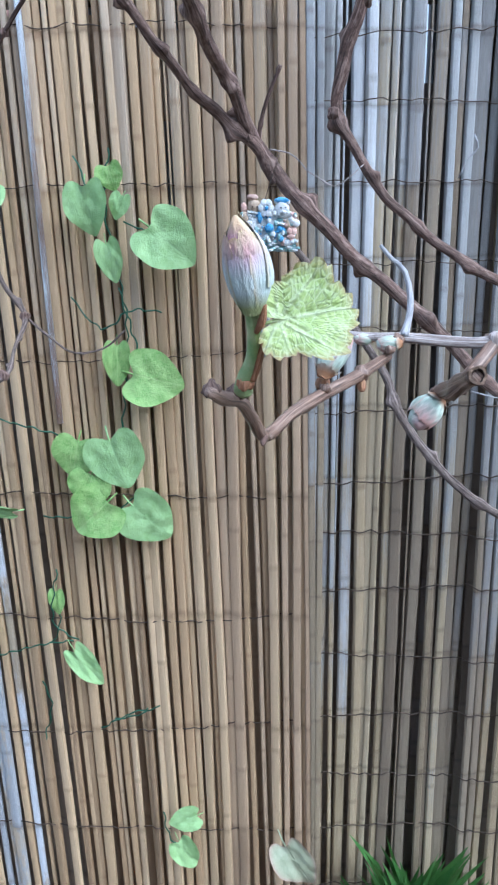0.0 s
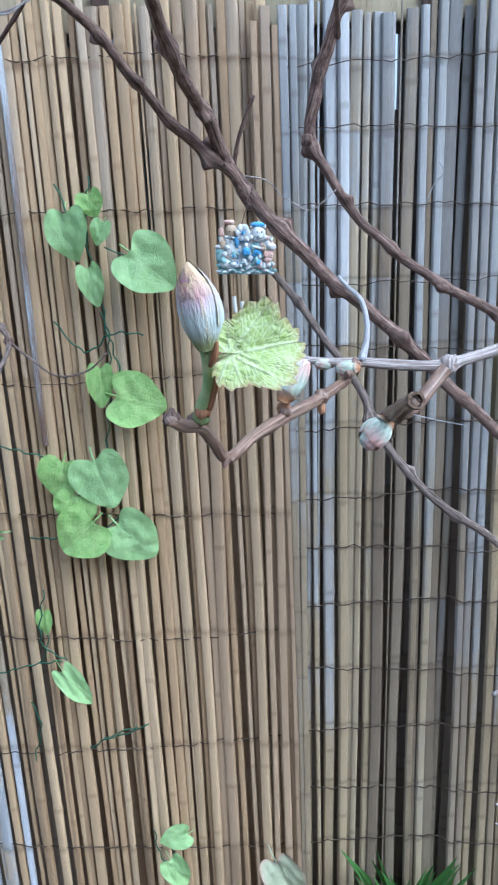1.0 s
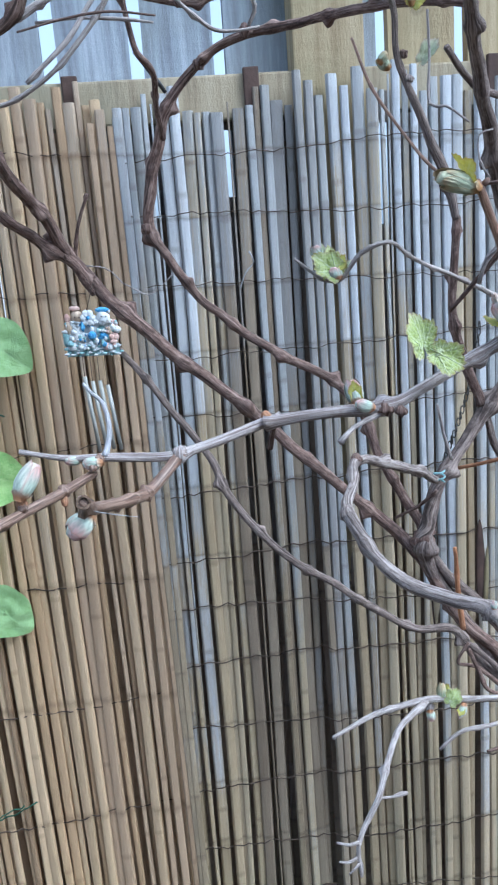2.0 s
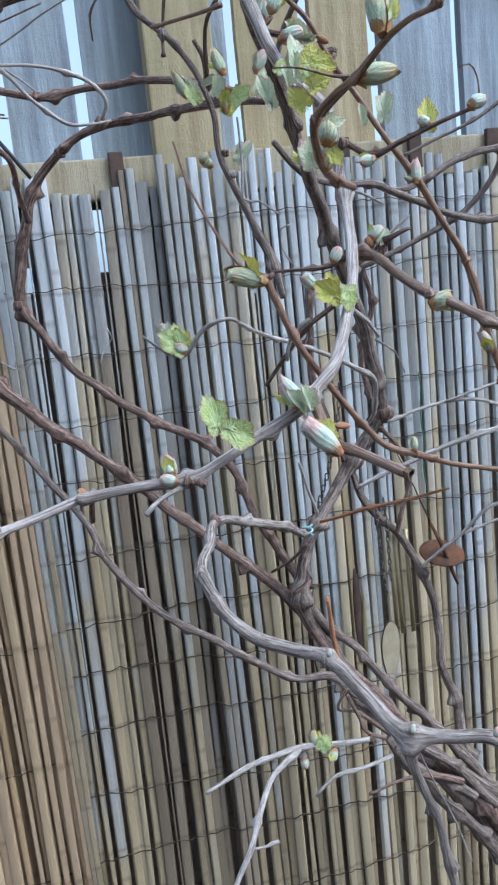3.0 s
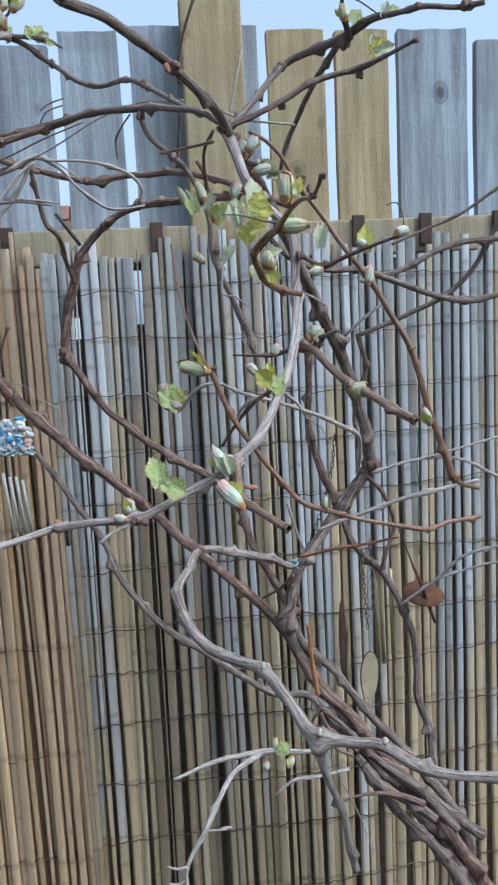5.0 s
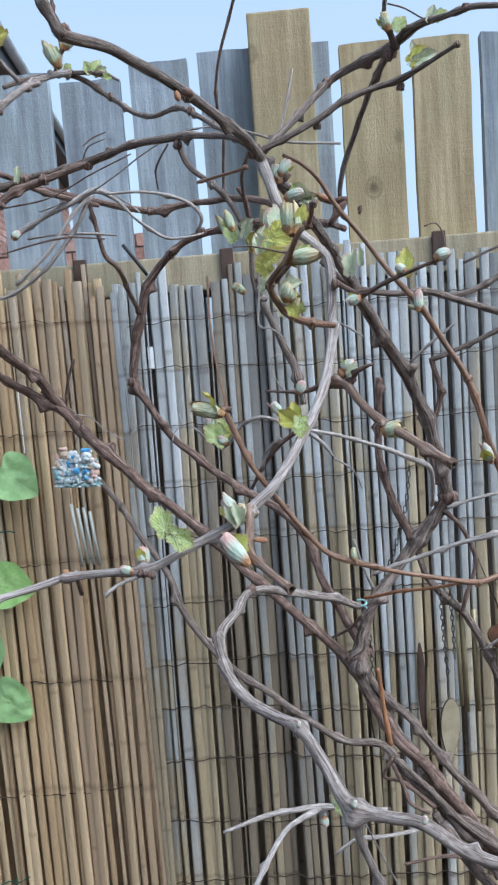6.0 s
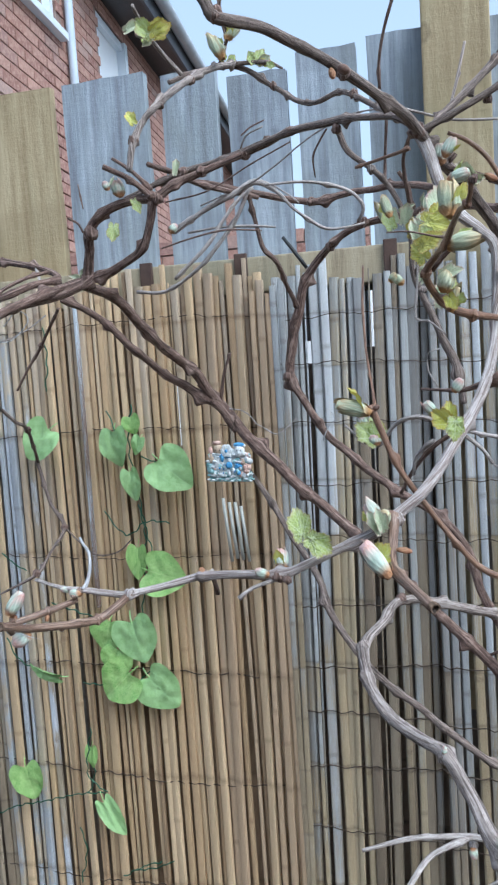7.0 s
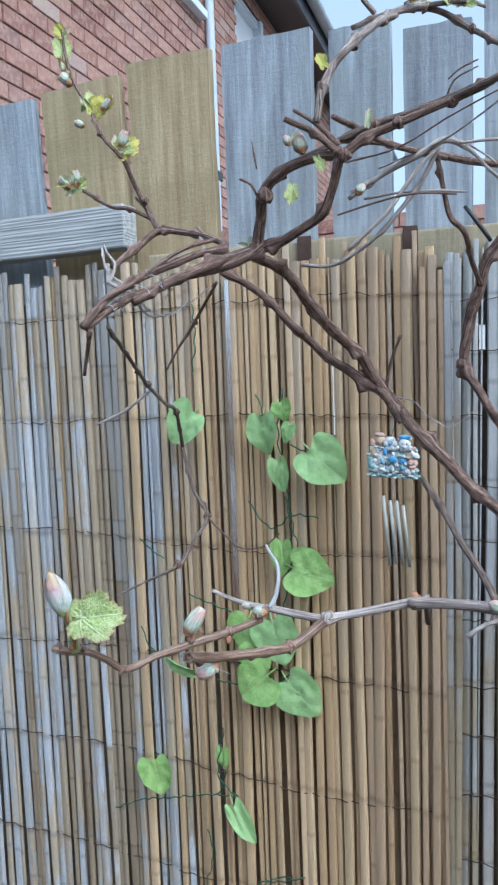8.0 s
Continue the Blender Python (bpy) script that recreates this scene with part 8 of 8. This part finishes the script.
def rusty_chime():
    top = empty("hanging_disc", (0.604, 0.95, 1.02), "rusty round metal disc with a spike hung in the vine", "ornament")
    me = oval_mesh("disc", 0.064, 0.010, 0.060)
    part("disc", me, M["rust"], top, "rusty brown disc", pose(0, 0, 0, 21, 4, 0))
    part("spike", tube_mesh("spike", [(-0.018, -0.006, 0.05, 0.0022), (-0.004, -0.012, 0.012, 0.0032), (0.004, -0.020, -0.02, 0.003), (0.010, -0.022, -0.04, 0.0018)], 8, 0.15), M["rust"], top, "rusty spike")
    part("cord", tube_mesh("cord", [(-0.018, -0.006, 0.05, 0.0012), (-0.035, 0.0, 0.10, 0.001), (-0.05, 0.02, 0.15, 0.001)], 6), M["wire"], top)
    sail = empty("wind_chime", (0.51, 0.93, 0.94), "old wind chime with oval wooden sails and brass tubes on chains", "wind chime")
    for wide, tall, m in ((0.032, 0.092, pose(0, 0, -0.042, 0, 3, 12)), (0.022, 0.082, pose(-0.103, 0.0, -0.010, 0, 4, 40))):
        outline = []
        for k in range(29):
            a = 2 * math.pi * k / 28
            drop = 0.5 - 0.5 * math.cos(a)
            outline.append((wide / 2 * math.sin(a) * (1 - 0.72 * drop ** 2.2), 0.0, tall * (0.5 - drop)))
        panel = tube_mesh("sail", [(0, -0.0015, 0, 0.001), (0, 0.0015, 0, 0.001)], 28)
        for face_y in (0, 1):
            for k in range(28):
                panel.vertices[face_y * 28 + k].co = (outline[k][0], -0.0015 + 0.003 * face_y, outline[k][2])
        panel.polygons.foreach_set("use_smooth", [False] * len(panel.polygons))
        sail_part = part("sail", panel, M["sail"], sail, "dull tan teardrop sail", m)
        part("rim", tube_mesh("rim", [(*p, 0.0013) for p in outline], 6), M["block"], sail_part, "thin dark rim")
    for x, z0, z1 in ((0.022, 0.135, -0.02), (0.030, 0.13, -0.03), (0.046, 0.12, -0.03)):
        part("tube", tube_mesh("tube", [(x, 0.03, z0, 0.0032), (x + 0.002, 0.03, z1, 0.0032)], 10), M["gold"], sail, "brass tube")
    part("slat", oval_mesh("slat", 0.014, 0.135, 0.006), M["block"], sail, "dark brown wooden slat", pose(-0.031, 0.03, 0.01, 0, -1, 10))
    part("slat", oval_mesh("slat", 0.007, 0.10, 0.005), M["gold"], sail, "split tan slat", pose(-0.024, 0.028, -0.01, 0, 2, 10))
    hanging_chain([(0.505, 0.93, 1.10), (0.507, 0.93, 1.04), (0.510, 0.93, 0.985)], sail)
    hanging_chain([(0.520, 0.94, 1.11), (0.522, 0.94, 1.05), (0.524, 0.945, 1.0)], sail)
    hanging_chain([(0.405, 0.93, 1.075), (0.406, 0.93, 1.03), (0.408, 0.93, 0.97)], sail)
    hanging_chain([(0.475, 0.95, 1.27), (0.468, 0.95, 1.22), (0.450, 0.95, 1.16), (0.43, 0.95, 1.11), (0.41, 0.94, 1.07)], sail)


rusty_chime()


# ---- blue-grey cable tie ends and black peg on the vine ----
peg = tagged(part("cable_tie", tube_mesh("cable_tie", [(0.093, 1.03, 1.612, 0.0026), (0.104, 1.03, 1.597, 0.0028), (0.118, 1.03, 1.577, 0.0030), (0.125, 1.03, 1.566, 0.0024)], 8), M["black"]), "black plastic tie holding the vine to the rail", "cable tie")
tie = tagged(part("plant_tie", tube_mesh("plant_tie", [(p[0], p[1], p[2], 0.0012) for p in spline([(0.392 + 0.006 * math.cos(a), 0.868 + 0.006 * math.sin(a), 1.103 + 0.0012 * a) for a in np.linspace(0, 12, 26)], 0.002)], 6), M["resin_teal"]), "teal wire plant tie wound round a cane", "plant tie")


tagged(part("green_string", tube_mesh("green_string", [(0.640 + 0.0015 * math.sin(i * 0.9), 1.068, 1.26 - 0.012 * i, 0.0011) for i in range(19)], 6), M["green_twine"]), "thin green string hanging down the reed screen", "string")


# ---- weeds at the fence foot ----
def weeds():
    rnd = random.Random(4)
    verts, faces = [], []
    for i in range(300):
        x, y = rnd.uniform(0.175, 0.265), rnd.uniform(0.98, 1.06)
        h, lean, turn = rnd.uniform(0.25, 0.56) * (1 - 3.5 * abs(x - 0.22)), rnd.uniform(-0.2, 0.2), rnd.uniform(0, 6.28)
        w = rnd.uniform(0.008, 0.020)
        b = len(verts)
        for s in range(5):
            f = s / 4
            cx, cz = x + lean * h * f * f, h * f * (1 - 0.2 * f)
            ww = w * math.sin(math.pi * (0.15 + 0.85 * f)) + 0.0004
            for k in (-1, 1):
                verts.append((cx + k * ww * math.cos(turn), y + k * ww * math.sin(turn) - 0.1 * h * f * f, cz))
        for s in range(4):
            faces.append((b + 2 * s, b + 2 * s + 1, b + 2 * s + 3, b + 2 * s + 2))
    me = mesh_of("weeds", verts, faces)
    return tagged(part("weeds", me, M["grass"]), "tuft of fresh green weeds at the foot of the fence", "weeds", kind="stuff")


weeds()


# ---- neighbour's brick house beyond the fence ----
house = empty("brick_house", (-1.87, 2.52, 0), "red brick house with white window frames and a pale downpipe", "house")
house.rotation_euler = (0, 0, radians(5.7))
COURSE, LENGTH, JOINT = 0.075, 0.225, 0.010


def brick_wall(axis, length, z0, z1, holes=(), offset=0.0, single=False):
    """Bricks in stretcher bond along an axis of the house, with the mortar behind them."""
    out = []
    row = 0
    z = z0
    while z < z1 - 0.01:
        s = -(row % 2) * LENGTH / 2
        while s < length - 0.01:
            a, b = max(s, 0.0), min(s + LENGTH - JOINT, length)
            mid = (a + b) / 2
            for h in holes:
                if h[2] < z + 0.03 < h[3] and a < h[1] and b > h[0]:
                    a, b = (a, h[0]) if mid < h[0] else (h[1], b) if mid > h[1] else (a, a)
            if b - a > 0.03:
                out.append((a, b, z))
            s += LENGTH
        z += COURSE
        row += 1
    return out


def brick_box(a, b, z, face, shift=0.0):
    """Corners of one brick: face 'side' looks along +x, 'front' along -y."""
    d = 0.05
    if face == "side":
        return (-d, a, z), (0.004 + shift, b, z + COURSE - JOINT)
    return (-b, -0.004 - shift, z), (-a, d, z + COURSE - JOINT)


def box_faces(lo, hi, verts, faces):
    n = len(verts)
    for x in (lo[0], hi[0]):
        for y in (lo[1], hi[1]):
            for z in (lo[2], hi[2]):
                verts.append((x, y, z))
    for f in ((0, 1, 3, 2), (4, 6, 7, 5), (0, 4, 5, 1), (2, 3, 7, 6), (0, 2, 6, 4), (1, 5, 7, 3)):
        faces.append(tuple(n + i for i in f))


def house_walls():
    upper = (1.15, 2.38, 3.68, 4.9)
    side = brick_wall("side", 2.70, 0.0, 6.5, (upper,))
    wall = part("wall", box_mesh("wall", (-3.0, 0.012, 0), (-0.006, 2.15, 6.0)), M["mortar"], house, "red brick wall with pale mortar joints")
    rnd = random.Random(2)
    shared = {}
    rest_v, rest_f = [], []
    for a, b, z in side:
        if 1.98 < z < 3.75:
            key = (round(b - a, 3), rnd.randrange(4))
            if key not in shared:
                me = box_mesh("brick", (-0.05, 0, 0), (0.002 + 0.0015 * key[1], b - a, COURSE - JOINT), 0.004, 0.0012)
                me.materials.append(M["brick"])
                shared[key] = me
            part("brick", shared[key], None, wall, m=Matrix.Translation((0, a, z)))
        else:
            box_faces(*brick_box(a, b, z, "side", rnd.uniform(0, 0.003)), rest_v, rest_f)
    for a, b, z in brick_wall("front", 2.4, 0.0, 5.0):
        box_faces(*brick_box(a, b, z, "front", rnd.uniform(0, 0.003)), rest_v, rest_f)
    me = mesh_of("brickwork", rest_v, rest_f, False)
    me.materials.append(M["brick"])
    tagged(part("brickwork", me, None, wall), kind="stuff")
    for lo, hi in (((-3.0, 0.012, 3.66), (-0.006, 1.15, 6.5)), ((-3.0, 2.38, 3.66), (-0.006, 2.70, 6.5)), ((-3.0, 1.15, 4.9), (-0.006, 2.38, 6.5))):
        part("wall", box_mesh("wall", lo, hi), M["mortar"], house)
    part("sill", box_mesh("sill", (-0.10, 1.10, 3.64), (0.06, 2.42, 3.69), 0.004), M["pvc"], house, "white window sill")
    window = part("window", box_mesh("window", (-0.09, 1.16, 3.68), (-0.07, 2.37, 4.9)), M["glass"], house, "white-framed window reflecting the sky")
    for lo, hi in (((-0.085, 1.15, 3.69), (-0.02, 1.21, 4.9)), ((-0.085, 2.32, 3.69), (-0.02, 2.38, 4.9)), ((-0.085, 1.21, 3.69), (-0.02, 2.32, 3.75))):
        part("window_frame", box_mesh("window_frame", lo, hi, 0.004), M["pvc"], window)
    # lower wing behind the downpipe
    far, y0, y1, z0, z1 = 11.0, 3.56, 4.36, 2.9, 4.35
    wing_v, wing_f = [], []
    for a, b, z in brick_wall("side", far, 0.0, 4.5, ((y0, y1, z0, z1),)):
        if b > 2.75:
            lo, hi = brick_box(max(a, 2.72), b, z, "side", rnd.uniform(0, 0.003))
            box_faces((lo[0] - 0.10, lo[1], lo[2]), (hi[0] - 0.10, hi[1], hi[2]), wing_v, wing_f)
    wing = part("wall", box_mesh("wall", (-3.0, 2.72, 0), (-0.108, far, z0)), M["mortar"], house, "red brick wall of the lower wing")
    for lo, hi in (((-3.0, 2.72, z0), (-0.108, y0, 4.5)), ((-3.0, y1, z0), (-0.108, far, 4.5)), ((-3.0, y0, z1), (-0.108, y1, 4.5))):
        part("wall", box_mesh("wall", lo, hi), M["mortar"], house)
    me = mesh_of("brickwork", wing_v, wing_f, False)
    me.materials.append(M["brick"])
    tagged(part("brickwork", me, None, wing), kind="stuff")
    # the white pane stands in for sky mirrored in the glass
    window = part("window", box_mesh("window", (-0.19, y0 + 0.05, z0), (-0.17, y1 - 0.05, z1)), M["sky_pane"], house, "white-framed window, its pane painted white for the reflected sky")
    for lo, hi in (((-0.20, y0, z0), (-0.12, y0 + 0.07, z1)), ((-0.20, y1 - 0.08, z0), (-0.09, y1, z1)), ((-0.20, y0 + 0.07, z1 - 0.07), (-0.12, y1 - 0.08, z1))):
        part("window_frame", box_mesh("window_frame", lo, hi, 0.004), M["pvc"], window)
    part("soffit", box_mesh("soffit", (-0.12, 2.9, 4.46), (0.24, far, 4.50), 0.004), M["black"], house, "dark soffit under the eaves")
    part("fascia", box_mesh("fascia", (0.22, 2.9, 4.44), (0.25, far, 4.62), 0.004), M["slate"], house, "dark fascia board")
    part("gutter", tube_mesh("gutter", [(0.31, y, 4.60, 0.055) for y in (2.85, 4.5, 7.0, far + 0.05)], 14), M["gutter"], house, "pale grey gutter along the eaves")
    roof_v, roof_f = [], []
    for i in range(14):
        for j in range(34):
            u0, v0 = -0.26 + 0.18 * i, 2.85 + 0.24 * j
            box_faces((-u0 - 0.20, v0, 4.62 + 0.12 * i), (-u0, v0 + 0.232, 4.635 + 0.12 * i), roof_v, roof_f)
    part("roof", mesh_of("roof", roof_v, roof_f, False), M["slate"], house, "grey slate roof of the lower wing")
    part("downpipe", tube_mesh("downpipe", [(0.045, 2.50, z, 0.029) for z in (0.0, 1.5, 3.0, 4.5, 6.0)], 16), M["pipe"], house, "pale grey plastic downpipe")
    for z in (1.95, 2.62, 4.3):
        part("pipe_bracket", box_mesh("pipe_bracket", (0.0, 2.45, z), (0.080, 2.55, z + 0.06), 0.006), M["black"], house, "black pipe bracket")


house_walls()


# ---- brick garden wall beyond the fence ----
def garden_wall():
    top = empty("garden_wall", (-0.7, 4.0, 0), "white rendered garden wall with red brick upper courses", "garden wall")
    part("core", box_mesh("core", (-1.15, 0.010, 0), (0.65, 0.10, 2.11), 0.004), M["mortar"], top, "pale mortar core")
    part("render_coat", box_mesh("render_coat", (-1.15, -0.012, 0.03), (0.65, 0.004, 1.96), 0.003), M["render"], top, "white render on the lower wall")
    verts, faces = [], []
    for a, b, z in brick_wall("front", 1.80, 1.97, 2.11):
        lo, hi = brick_box(a, b, z, "front")
        box_faces((lo[0] + 0.65, lo[1], lo[2]), (hi[0] + 0.65, hi[1], hi[2]), verts, faces)
    me = mesh_of("brickwork", verts, faces, False)
    me.materials.append(M["brick"])
    tagged(part("brickwork", me, None, top, "red brick upper courses"), "red brick upper courses", kind="stuff")


garden_wall()
